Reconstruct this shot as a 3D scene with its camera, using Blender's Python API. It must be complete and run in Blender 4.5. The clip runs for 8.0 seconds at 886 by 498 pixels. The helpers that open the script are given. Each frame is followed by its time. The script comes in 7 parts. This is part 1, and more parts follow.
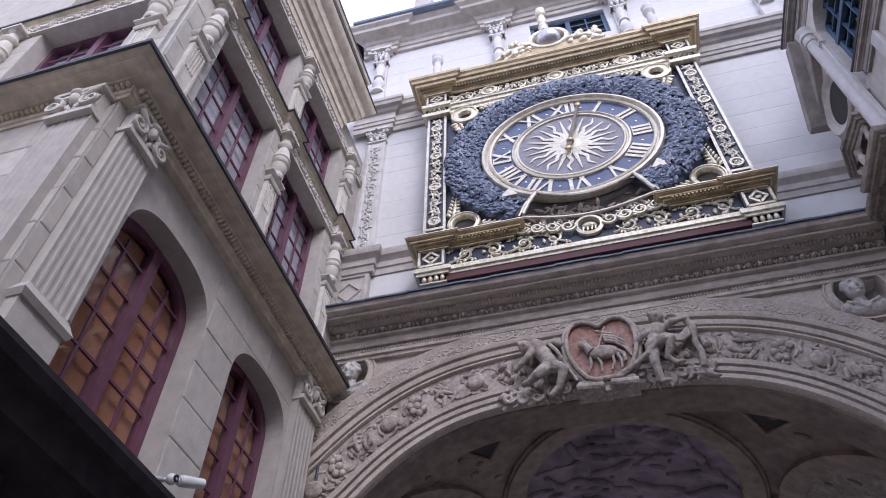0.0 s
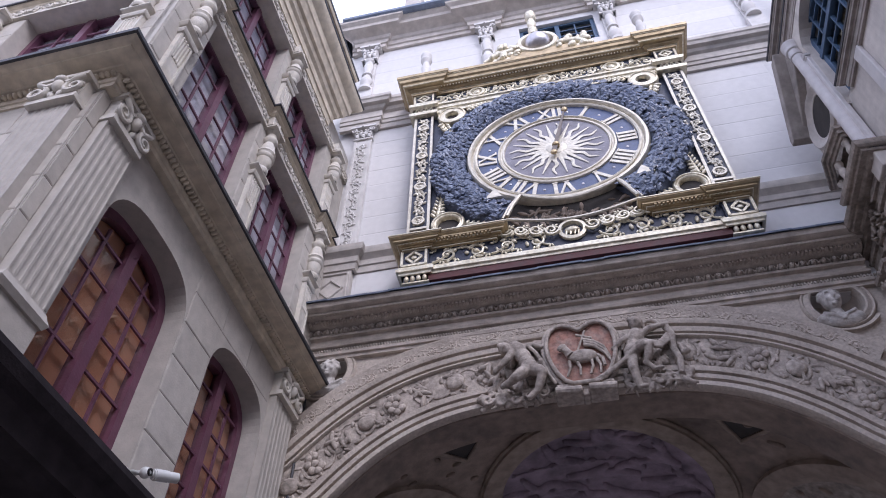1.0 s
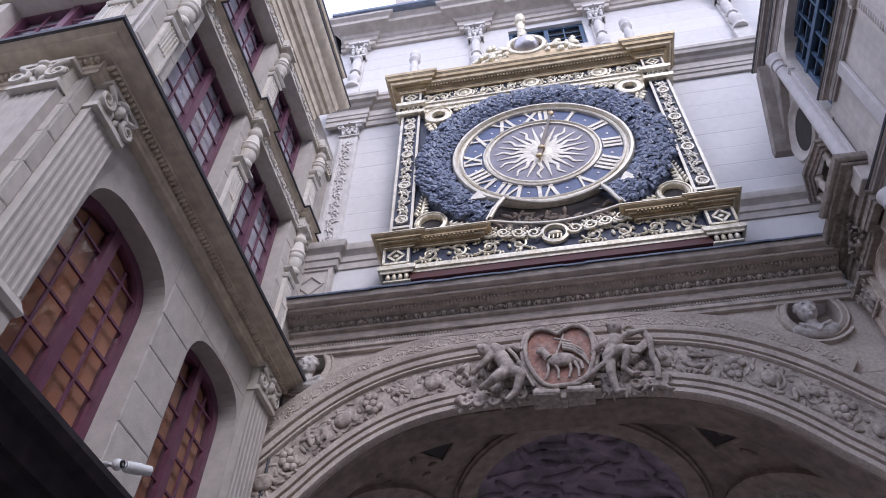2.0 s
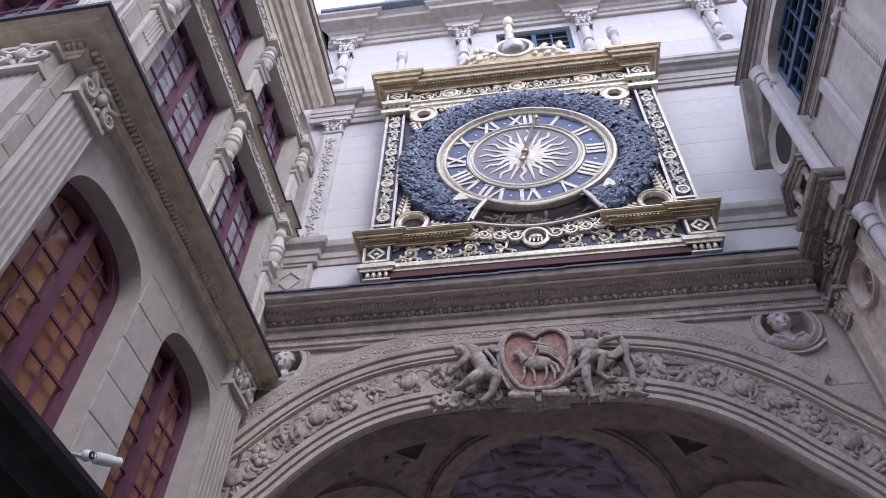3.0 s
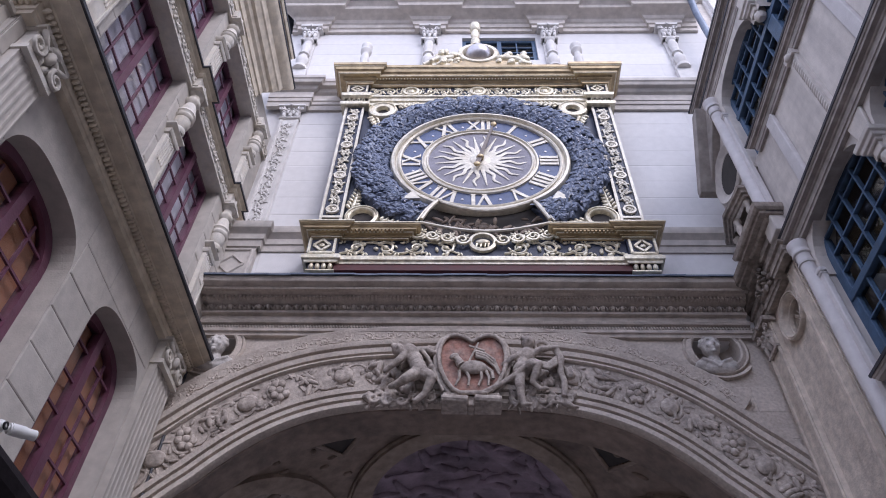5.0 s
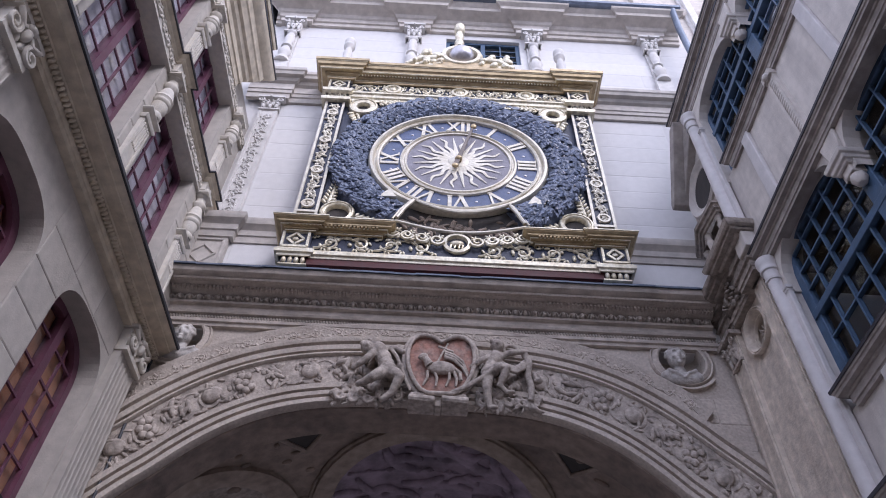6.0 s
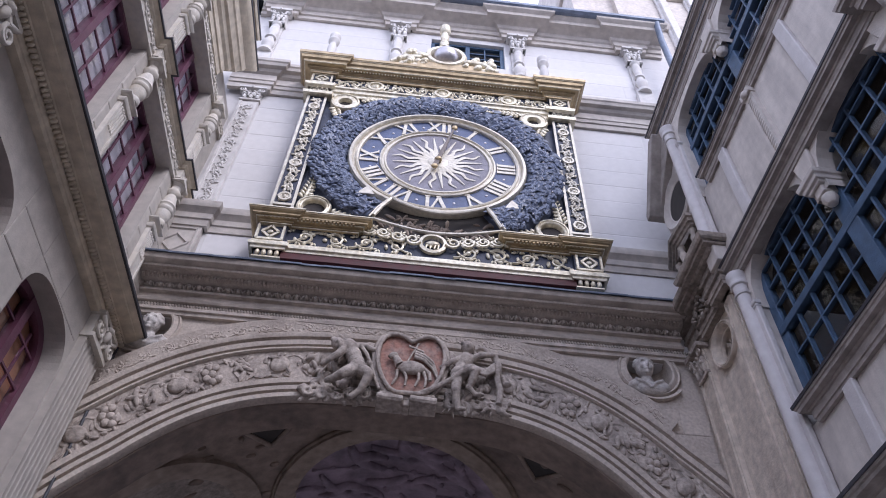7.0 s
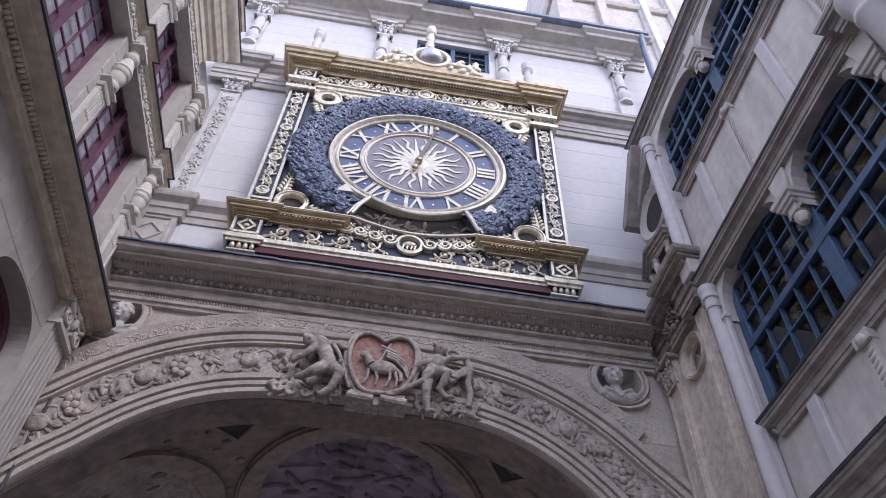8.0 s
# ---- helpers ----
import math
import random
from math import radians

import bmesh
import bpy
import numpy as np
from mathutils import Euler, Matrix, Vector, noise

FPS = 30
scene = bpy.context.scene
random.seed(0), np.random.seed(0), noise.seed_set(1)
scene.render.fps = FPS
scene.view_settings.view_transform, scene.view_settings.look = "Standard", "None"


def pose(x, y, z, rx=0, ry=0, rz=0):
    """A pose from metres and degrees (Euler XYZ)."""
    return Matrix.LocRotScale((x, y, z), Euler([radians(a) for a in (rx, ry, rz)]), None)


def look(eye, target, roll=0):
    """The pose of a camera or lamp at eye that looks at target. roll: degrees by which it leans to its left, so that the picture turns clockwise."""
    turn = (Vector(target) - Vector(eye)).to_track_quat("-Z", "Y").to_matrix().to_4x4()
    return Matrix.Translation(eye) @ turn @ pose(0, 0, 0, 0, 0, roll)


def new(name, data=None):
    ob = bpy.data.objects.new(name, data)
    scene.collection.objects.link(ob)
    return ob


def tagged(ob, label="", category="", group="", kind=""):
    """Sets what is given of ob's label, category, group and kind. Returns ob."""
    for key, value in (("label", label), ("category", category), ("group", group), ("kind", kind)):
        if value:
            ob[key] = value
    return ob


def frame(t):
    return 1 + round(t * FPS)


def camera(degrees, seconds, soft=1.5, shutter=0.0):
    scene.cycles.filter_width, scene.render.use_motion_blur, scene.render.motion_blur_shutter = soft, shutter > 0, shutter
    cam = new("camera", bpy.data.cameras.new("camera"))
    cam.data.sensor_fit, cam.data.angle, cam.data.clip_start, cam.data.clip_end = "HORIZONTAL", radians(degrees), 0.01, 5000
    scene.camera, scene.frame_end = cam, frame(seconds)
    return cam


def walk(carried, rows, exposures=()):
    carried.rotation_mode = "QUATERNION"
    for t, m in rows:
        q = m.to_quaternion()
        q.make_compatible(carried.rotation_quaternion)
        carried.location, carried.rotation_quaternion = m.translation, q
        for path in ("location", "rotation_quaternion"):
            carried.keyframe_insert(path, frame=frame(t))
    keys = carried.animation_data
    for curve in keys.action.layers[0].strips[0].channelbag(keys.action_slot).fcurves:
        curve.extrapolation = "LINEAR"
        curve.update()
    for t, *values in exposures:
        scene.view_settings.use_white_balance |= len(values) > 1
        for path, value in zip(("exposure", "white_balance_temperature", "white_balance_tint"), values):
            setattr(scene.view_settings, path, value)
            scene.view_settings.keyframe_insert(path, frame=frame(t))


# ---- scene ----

# ---------------- camera: stands in the street and turns ----------------
cam = camera(62.0, 8.0, soft=1.0)
EYE = (-0.15, -6.05, 1.6)
PATH = [
    (0.0, pose(*EYE, 139.166, -0.442, 14.456)),
    (0.5, pose(*EYE, 139.170, -0.498, 13.507)),
    (1.0, pose(*EYE, 139.184, -0.567, 12.302)),
    (1.5, pose(*EYE, 139.185, -0.654, 11.160)),
    (3.0, pose(*EYE, 139.237, -0.888, 7.537)),
    (3.5, pose(*EYE, 139.251, -0.938, 6.150)),
    (4.0, pose(*EYE, 139.273, -0.990, 4.550)),
    (4.5, pose(*EYE, 139.287, -1.091, 2.661)),
    (6.0, pose(*EYE, 139.403, -1.484, -2.596)),
    (6.5, pose(*EYE, 139.465, -1.654, -4.285)),
    (7.0, pose(*EYE, 139.528, -1.792, -5.895)),
    (7.5, pose(*EYE, 139.593, -1.929, -7.355)),
    (8.0, pose(*EYE, 139.746, -2.032, -8.979)),
]
walk(cam, PATH, [(0.0, 0.41, 5720, 20), (8.0, 0.41, 5720, 20)])

# ---------------- sky and light: bright overcast ----------------
world = bpy.data.worlds.new("sky")
scene.world = world
world.use_nodes = True
wn = world.node_tree
wn.nodes.clear()
sky = wn.nodes.new("ShaderNodeTexSky")
sky.sky_type, sky.sun_disc = "NISHITA", False
sky.sun_elevation, sky.sun_rotation = radians(37), radians(144)
sky.dust_density, sky.air_density = 4.0, 1.0
cloud = wn.nodes.new("ShaderNodeMix")
cloud.data_type = "RGBA"
cloud.inputs[0].default_value = 0.72
cloud.inputs[7].default_value = (13.0, 13.6, 15.4, 1)
back = wn.nodes.new("ShaderNodeBackground")
back.inputs["Strength"].default_value = 0.12
wout = wn.nodes.new("ShaderNodeOutputWorld")
wn.links.new(sky.outputs[0], cloud.inputs[6])
wn.links.new(cloud.outputs[2], back.inputs["Color"])
wn.links.new(back.outputs[0], wout.inputs[0])
sun_data = bpy.data.lights.new("sun", "SUN")
sun_data.energy, sun_data.angle, sun_data.color = 1.45, radians(30), (1.0, 0.96, 0.9)
sun = new("sun", sun_data)
sun.matrix_world = look((0, 0, 40), (-9.0, 12.5, 28.5))


# ---------------- materials ----------------
def material(name, color, rough=0.8, metal=0.0, vary=0.25, grain=9.0, stain=None, stain_amount=0.5,
             stain_scale=0.9, bump=0.25, bump_scale=60.0, per_piece=0.0, streak=False):
    """Colour with fine grain, large stains of a second colour and a fine relief."""
    m = bpy.data.materials.new(name)
    m.use_nodes = True
    t = m.node_tree
    b = t.nodes["Principled BSDF"]
    b.inputs["Roughness"].default_value, b.inputs["Metallic"].default_value = rough, metal
    geo = t.nodes.new("ShaderNodeNewGeometry")
    at = geo.outputs["Position"]
    n1 = t.nodes.new("ShaderNodeTexNoise")
    n1.inputs["Scale"].default_value, n1.inputs["Detail"].default_value = grain, 6
    t.links.new(at, n1.inputs["Vector"])
    ramp = t.nodes.new("ShaderNodeMapRange")
    ramp.inputs["From Min"].default_value, ramp.inputs["From Max"].default_value = 0.3, 0.7
    ramp.inputs["To Min"].default_value, ramp.inputs["To Max"].default_value = 1 - vary, 1 + vary * 0.5
    t.links.new(n1.outputs["Fac"], ramp.inputs["Value"])
    value = ramp.outputs["Result"]
    if per_piece:
        info = t.nodes.new("ShaderNodeObjectInfo")
        pr = t.nodes.new("ShaderNodeMapRange")
        pr.inputs["To Min"].default_value, pr.inputs["To Max"].default_value = 1 - per_piece, 1 + per_piece * 0.4
        t.links.new(info.outputs["Random"], pr.inputs["Value"])
        mul = t.nodes.new("ShaderNodeMath")
        mul.operation = "MULTIPLY"
        t.links.new(value, mul.inputs[0])
        t.links.new(pr.outputs["Result"], mul.inputs[1])
        value = mul.outputs[0]
    base = t.nodes.new("ShaderNodeMix")
    base.data_type = "RGBA"
    base.inputs[6].default_value = (*color, 1)
    base.inputs[7].default_value = (*(stain or color), 1)
    n2 = t.nodes.new("ShaderNodeTexNoise")
    n2.inputs["Scale"].default_value, n2.inputs["Detail"].default_value = stain_scale, 9
    n2.inputs["Roughness"].default_value = 0.65
    if streak:
        mp = t.nodes.new("ShaderNodeMapping")
        mp.inputs["Scale"].default_value = (2.2, 2.2, 0.35)
        t.links.new(at, mp.inputs["Vector"])
        t.links.new(mp.outputs[0], n2.inputs["Vector"])
    else:
        t.links.new(at, n2.inputs["Vector"])
    sr = t.nodes.new("ShaderNodeMapRange")
    sr.inputs["From Min"].default_value, sr.inputs["From Max"].default_value = 0.42, 0.68
    sr.inputs["To Max"].default_value = stain_amount if stain else 0.0
    t.links.new(n2.outputs["Fac"], sr.inputs["Value"])
    t.links.new(sr.outputs["Result"], base.inputs[0])
    tint = t.nodes.new("ShaderNodeMix")
    tint.data_type, tint.blend_type = "RGBA", "MULTIPLY"
    tint.inputs[0].default_value = 1.0
    t.links.new(base.outputs[2], tint.inputs[6])
    t.links.new(value, tint.inputs[7])
    t.links.new(tint.outputs[2], b.inputs["Base Color"])
    if bump:
        n3 = t.nodes.new("ShaderNodeTexNoise")
        n3.inputs["Scale"].default_value, n3.inputs["Detail"].default_value = bump_scale, 4
        t.links.new(at, n3.inputs["Vector"])
        bp = t.nodes.new("ShaderNodeBump")
        bp.inputs["Strength"].default_value, bp.inputs["Distance"].default_value = bump, 0.01
        t.links.new(n3.outputs["Fac"], bp.inputs["Height"])
        t.links.new(bp.outputs[0], b.inputs["Normal"])
        rr = t.nodes.new("ShaderNodeMapRange")
        rr.inputs["To Min"].default_value, rr.inputs["To Max"].default_value = max(rough - 0.1, 0.03), min(rough + 0.12, 1)
        t.links.new(n1.outputs["Fac"], rr.inputs["Value"])
        t.links.new(rr.outputs["Result"], b.inputs["Roughness"])
    return m


def glass(name, tint=(0.9, 0.93, 0.95), rough=0.02):
    m = bpy.data.materials.new(name)
    m.use_nodes = True
    t = m.node_tree
    t.nodes.clear()
    out = t.nodes.new("ShaderNodeOutputMaterial")
    tr = t.nodes.new("ShaderNodeBsdfTransparent")
    tr.inputs["Color"].default_value = (*tint, 1)
    gl = t.nodes.new("ShaderNodeBsdfGlossy")
    gl.inputs["Roughness"].default_value = rough
    fr = t.nodes.new("ShaderNodeFresnel")
    fr.inputs["IOR"].default_value = 1.5
    noise_node = t.nodes.new("ShaderNodeTexNoise")
    noise_node.inputs["Scale"].default_value = 5.0
    geo = t.nodes.new("ShaderNodeNewGeometry")
    t.links.new(geo.outputs["Position"], noise_node.inputs["Vector"])
    bp = t.nodes.new("ShaderNodeBump")
    bp.inputs["Strength"].default_value, bp.inputs["Distance"].default_value = 0.12, 0.02
    t.links.new(noise_node.outputs["Fac"], bp.inputs["Height"])
    t.links.new(bp.outputs[0], gl.inputs["Normal"])
    mx = t.nodes.new("ShaderNodeMixShader")
    t.links.new(fr.outputs[0], mx.inputs[0])
    t.links.new(tr.outputs[0], mx.inputs[1])
    t.links.new(gl.outputs[0], mx.inputs[2])
    t.links.new(mx.outputs[0], out.inputs[0])
    return m


CREAM = material("cream limestone", (0.515, 0.475, 0.425), 0.85, vary=0.14, stain=(0.46, 0.415, 0.36), stain_amount=0.6, streak=True, per_piece=0.16)
CREAM_TRIM = material("cream carved limestone", (0.63, 0.59, 0.53), 0.85, vary=0.16, grain=18, stain=(0.47, 0.40, 0.29), stain_amount=0.5, stain_scale=4.5)
CORNICE = material("weathered cornice stone", (0.68, 0.595, 0.465), 0.85, vary=0.22, stain=(0.50, 0.42, 0.31), stain_amount=0.65, stain_scale=3.5)
WHITE = material("white limewashed ashlar", (0.65, 0.63, 0.62), 0.8, vary=0.06, stain=(0.62, 0.60, 0.58), stain_amount=0.5, per_piece=0.06, bump=0.12, streak=True)
WHITE_TRIM = material("pale carved stone", (0.665, 0.64, 0.615), 0.82, vary=0.12, stain=(0.50, 0.47, 0.45), stain_amount=0.6, stain_scale=2.0)
STRING = material("grey moulded stone", (0.53, 0.485, 0.44), 0.85, vary=0.16, stain=(0.33, 0.30, 0.28), stain_amount=0.6, stain_scale=2.4)
GREY = material("grey sooty limestone", (0.58, 0.505, 0.435), 0.88, vary=0.2, grain=32, stain=(0.42, 0.355, 0.30), stain_amount=0.8, stain_scale=2.2, bump=0.6, bump_scale=45, per_piece=0.12)
PIER = material("brown stained pier stone", (0.66, 0.575, 0.48), 0.88, vary=0.25, grain=12, stain=(0.48, 0.40, 0.325), stain_amount=0.8, stain_scale=1.6, bump=0.7, bump_scale=40, streak=True)
GREY_CARVED = material("carved grey limestone", (0.50, 0.43, 0.37), 0.88, vary=0.35, grain=22, stain=(0.22, 0.185, 0.16), stain_amount=0.85, stain_scale=4.5, bump=0.6, bump_scale=50)
BUST_STONE = material("weathered bust stone", (0.60, 0.56, 0.52), 0.85, vary=0.3, grain=16, stain=(0.30, 0.26, 0.23), stain_amount=0.8, stain_scale=7.0, bump=0.5)
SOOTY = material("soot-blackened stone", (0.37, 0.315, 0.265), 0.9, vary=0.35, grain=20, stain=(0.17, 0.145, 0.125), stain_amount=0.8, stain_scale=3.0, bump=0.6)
GREY_DARK = material("dark weathered stone", (0.57, 0.50, 0.435), 0.88, vary=0.25, stain=(0.31, 0.265, 0.225), stain_amount=0.7, stain_scale=2.0, bump=0.5)
MEDALLION = material("violet grey painted vault relief", (0.34, 0.265, 0.32), 0.85, vary=0.35, grain=5, stain=(0.13, 0.10, 0.13), stain_amount=0.9, stain_scale=1.8, bump=0.5)
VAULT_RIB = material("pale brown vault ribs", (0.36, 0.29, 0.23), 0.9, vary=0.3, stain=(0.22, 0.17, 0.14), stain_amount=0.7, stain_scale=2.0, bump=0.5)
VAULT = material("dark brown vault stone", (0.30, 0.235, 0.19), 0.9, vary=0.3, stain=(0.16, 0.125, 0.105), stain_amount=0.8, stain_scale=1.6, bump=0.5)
GOLD = material("gilding", (0.50, 0.385, 0.225), 0.38, metal=0.6, vary=0.3, stain=(0.26, 0.185, 0.10), stain_amount=0.6, stain_scale=5.0, bump=0.2)
PALE_GOLD = material("pale gilding", (0.82, 0.76, 0.60), 0.38, metal=0.3, vary=0.3, grain=20, stain=(0.50, 0.40, 0.24), stain_amount=0.7, stain_scale=6.0, bump=0.2)
EAVE_STONE = material("warm pale eaves stone", (0.63, 0.575, 0.52), 0.85, vary=0.16, stain=(0.43, 0.385, 0.34), stain_amount=0.6, stain_scale=2.2)
IVORY = material("worn ivory gilding", (0.70, 0.65, 0.545), 0.42, metal=0.2, vary=0.2, grain=16, stain=(0.52, 0.45, 0.33), stain_amount=0.6, stain_scale=5.0, bump=0.2)
BLUE_DIAL = material("blue enamel paint", (0.075, 0.105, 0.21), 0.45, vary=0.25, stain=(0.12, 0.13, 0.19), stain_amount=0.5, stain_scale=4)
INNER_DIAL = material("grey violet dial paint", (0.25, 0.235, 0.27), 0.5, vary=0.25, stain=(0.13, 0.11, 0.13), stain_amount=0.6, stain_scale=5)
LEAF_BLUE = material("blue painted leaves", (0.115, 0.14, 0.215), 0.42, vary=0.45, grain=14, stain=(0.20, 0.24, 0.33), stain_amount=0.6, stain_scale=5)
NAVY = material("dark navy panel", (0.030, 0.036, 0.065), 0.5, vary=0.3)
RED_SOFFIT = material("oxblood painted board", (0.085, 0.018, 0.017), 0.6, vary=0.25)
LEAD = material("blue grey lead sheet", (0.16, 0.19, 0.25), 0.5, metal=0.3, vary=0.25, stain=(0.30, 0.34, 0.42), stain_amount=0.5, stain_scale=3)
DARK_LEAD = material("black lead drip edge", (0.05, 0.05, 0.06), 0.5, vary=0.3)
WINE = material("wine red window paint", (0.135, 0.047, 0.080), 0.4, vary=0.2, stain=(0.19, 0.09, 0.13), stain_amount=0.35, stain_scale=6)
BLUE_PAINT = material("blue window paint", (0.07, 0.125, 0.21), 0.5, vary=0.25, stain=(0.035, 0.065, 0.12), stain_amount=0.5, stain_scale=5)
CURTAIN = material("orange brown blind", (0.72, 0.35, 0.21), 0.9, vary=0.2, grain=3, stain=(0.40, 0.15, 0.09), stain_amount=0.6, stain_scale=1.5)
# pale sheet behind panes; its colour imitates sky mirrored in the glass
SKY_REFLECTION = material("grey violet painted sky reflection", (0.80, 0.75, 0.83), 0.9, vary=0.3, grain=3)
# near-black colour that stands in for shade where recesses are built flat
RECESS_SHADE = material("painted recess shade", (0.055, 0.048, 0.044), 0.9, vary=0.3)
# dark colour that stands in for the lack of light indoors
ROOM_SHADE = material("painted room darkness", (0.10, 0.085, 0.08), 0.9, vary=0.3, grain=2)
TIMBER = material("grey painted timber", (0.64, 0.585, 0.53), 0.7, vary=0.12, stain=(0.33, 0.30, 0.28), stain_amount=0.55, stain_scale=1.8, streak=True)
TIMBER_LIGHT = material("pale painted timber", (0.62, 0.585, 0.57), 0.7, vary=0.1, stain=(0.45, 0.42, 0.40), stain_amount=0.5, streak=True)
TIMBER_TRIM = material("brown grey moulding", (0.40, 0.355, 0.32), 0.75, vary=0.25, stain=(0.20, 0.175, 0.155), stain_amount=0.7, stain_scale=2.5)
DARK_BRONZE = material("dark bronze hand", (0.16, 0.13, 0.11), 0.45, metal=0.4, vary=0.3)
SHOP = material("near black shop fascia paint", (0.034, 0.028, 0.031), 0.8, vary=0.3)
WHITE_PLASTIC = material("white camera housing", (0.70, 0.70, 0.68), 0.4, vary=0.08, bump=0.05)
BLACK_PLASTIC = material("black plastic", (0.02, 0.02, 0.022), 0.4, vary=0.2)
TERRACOTTA = material("worn red shield paint", (0.35, 0.18, 0.135), 0.85, vary=0.4, grain=25, stain=(0.36, 0.28, 0.24), stain_amount=0.85, stain_scale=7)
SILVER = material("dull silver sphere", (0.52, 0.49, 0.50), 0.3, metal=0.8, vary=0.25, stain=(0.30, 0.27, 0.28), stain_amount=0.6, stain_scale=6)
SLATE = material("slate roof", (0.10, 0.11, 0.13), 0.6, vary=0.3)
PLASTER = material("plaster of unseen walls", (0.55, 0.52, 0.48), 0.85, vary=0.15, stain=(0.42, 0.39, 0.36), stain_amount=0.5)
COBBLE = material("street paving", (0.22, 0.20, 0.19), 0.8, vary=0.3)
GLASS = glass("window glass")
SHOP.node_tree.nodes["Principled BSDF"].inputs["Specular IOR Level"].default_value = 0.08


# ---------------- mesh building ----------------
class Shape:
    """Collects vertices and faces; m carries local u, v, w to the world."""

    def __init__(self, m=None):
        self.v, self.f, self.m, self.keep = [], [], m or Matrix(), False

    def add(self, verts, faces):
        k = len(self.v)
        self.v += [tuple(self.m @ Vector(p)) for p in verts]
        self.f += [tuple(k + i for i in f) for f in faces]
        return self

    def box(self, u0, u1, v0, v1, w0, w1):
        p = [(u, v, w) for u in (u0, u1) for v in (v0, v1) for w in (w0, w1)]
        return self.add(p, [(0, 1, 3, 2), (4, 6, 7, 5), (0, 4, 5, 1), (2, 3, 7, 6), (0, 2, 6, 4), (1, 5, 7, 3)])

    def slab(self, outline, w0, w1):
        """A flat piece with a convex or simple outline of (u, v)."""
        n = len(outline)
        p = [(u, v, w0) for u, v in outline] + [(u, v, w1) for u, v in outline]
        return self.add(p, [tuple(range(n))[::-1], tuple(range(n, 2 * n))] + [(i, (i + 1) % n, n + (i + 1) % n, n + i) for i in range(n)])

    def sheet(self, outline, w):
        """One flat face that looks outward."""
        area = sum(a[0] * b[1] - b[0] * a[1] for a, b in zip(outline, outline[1:] + outline[:1]))
        self.keep = True
        return self.add([(u, v, w) for u, v in (outline if area > 0 else outline[::-1])], [tuple(range(len(outline)))])

    def sweep(self, profile, path):
        """A moulding: profile of (projection, v), carried along a plan path of (u, w); outward is left of the travel."""
        normals = []
        for a, b in zip(path, path[1:]):
            d = Vector((b[0] - a[0], b[1] - a[1])).normalized()
            normals.append(Vector((-d.y, d.x)))
        off = [normals[0]] + [(p + q) / (1 + p.dot(q)) for p, q in zip(normals, normals[1:])] + [normals[-1]]
        n = len(profile)
        p = [(c[0] + o.x * pr, z, c[1] + o.y * pr) for c, o in zip(path, off) for pr, z in profile]
        f = []
        for i in range(len(path) - 1):
            f += [(i * n + j, i * n + (j + 1) % n, (i + 1) * n + (j + 1) % n, (i + 1) * n + j) for j in range(n)]
        f += [tuple(range(n)), tuple(range(len(path) * n - n, len(path) * n))[::-1]]
        return self.add(p, f)

    def arc_sweep(self, profile, cu, cv, a0, a1, steps=48):
        """A ring moulding: profile of (radius, w), turned about (cu, cv) from angle a0 to a1 in degrees."""
        n, whole = len(profile), abs(a1 - a0) > 359.9
        count = steps if whole else steps + 1
        p, f = [], []
        for i in range(count):
            a = radians(a0 + (a1 - a0) * i / steps)
            p += [(cu + r * math.cos(a), cv + r * math.sin(a), w) for r, w in profile]
        for i in range(steps):
            j2 = (i + 1) % count
            f += [(i * n + j, i * n + (j + 1) % n, j2 * n + (j + 1) % n, j2 * n + j) for j in range(n)]
        if not whole:
            f += [tuple(range(n)), tuple(range(count * n - n, count * n))[::-1]]
        return self.add(p, f)

    def lathe(self, profile, u, w, segs=14, sw=1.0):
        """An upright turned piece: profile of (radius, v) about the axis at (u, w)."""
        n = len(profile)
        p = [(u + r * math.cos(k * math.tau / segs), v, w + sw * r * math.sin(k * math.tau / segs)) for k in range(segs) for r, v in profile]
        f = [(k * n + j, k * n + j + 1, (k + 1) % segs * n + j + 1, (k + 1) % segs * n + j) for k in range(segs) for j in range(n - 1)]
        f += [tuple(k * n for k in range(segs)), tuple(k * n + n - 1 for k in range(segs))[::-1]]
        return self.add(p, f)

    def ball(self, u, v, w, ru, rv=None, rw=None, segs=10, rings=6, turn=0.0):
        rv, rw = rv or ru, rw or ru
        c, s = math.cos(radians(turn)), math.sin(radians(turn))
        p = []
        for i in range(rings + 1):
            th = math.pi * i / rings
            for k in range(segs):
                ph = math.tau * k / segs
                x, y, z = ru * math.sin(th) * math.cos(ph), rv * math.cos(th), rw * math.sin(th) * math.sin(ph)
                p.append((u + x * c - y * s, v + x * s + y * c, w + z))
        f = [(i * segs + k, i * segs + (k + 1) % segs, (i + 1) * segs + (k + 1) % segs, (i + 1) * segs + k) for i in range(rings) for k in range(segs)]
        return self.add(p, f)

    def tube(self, pts, r0, r1=None, segs=6):
        r1 = r0 if r1 is None else r1
        pts = [Vector(p) for p in pts]
        n, p, f = len(pts), [], []
        for i, c in enumerate(pts):
            d = (pts[min(i + 1, n - 1)] - pts[max(i - 1, 0)]).normalized()
            side = d.cross(Vector((0, 0, 1)) if abs(d.z) < 0.9 else Vector((0, 1, 0))).normalized()
            up = side.cross(d)
            r = r0 + (r1 - r0) * i / (n - 1)
            p += [tuple(c + r * (math.cos(k * math.tau / segs) * side + math.sin(k * math.tau / segs) * up)) for k in range(segs)]
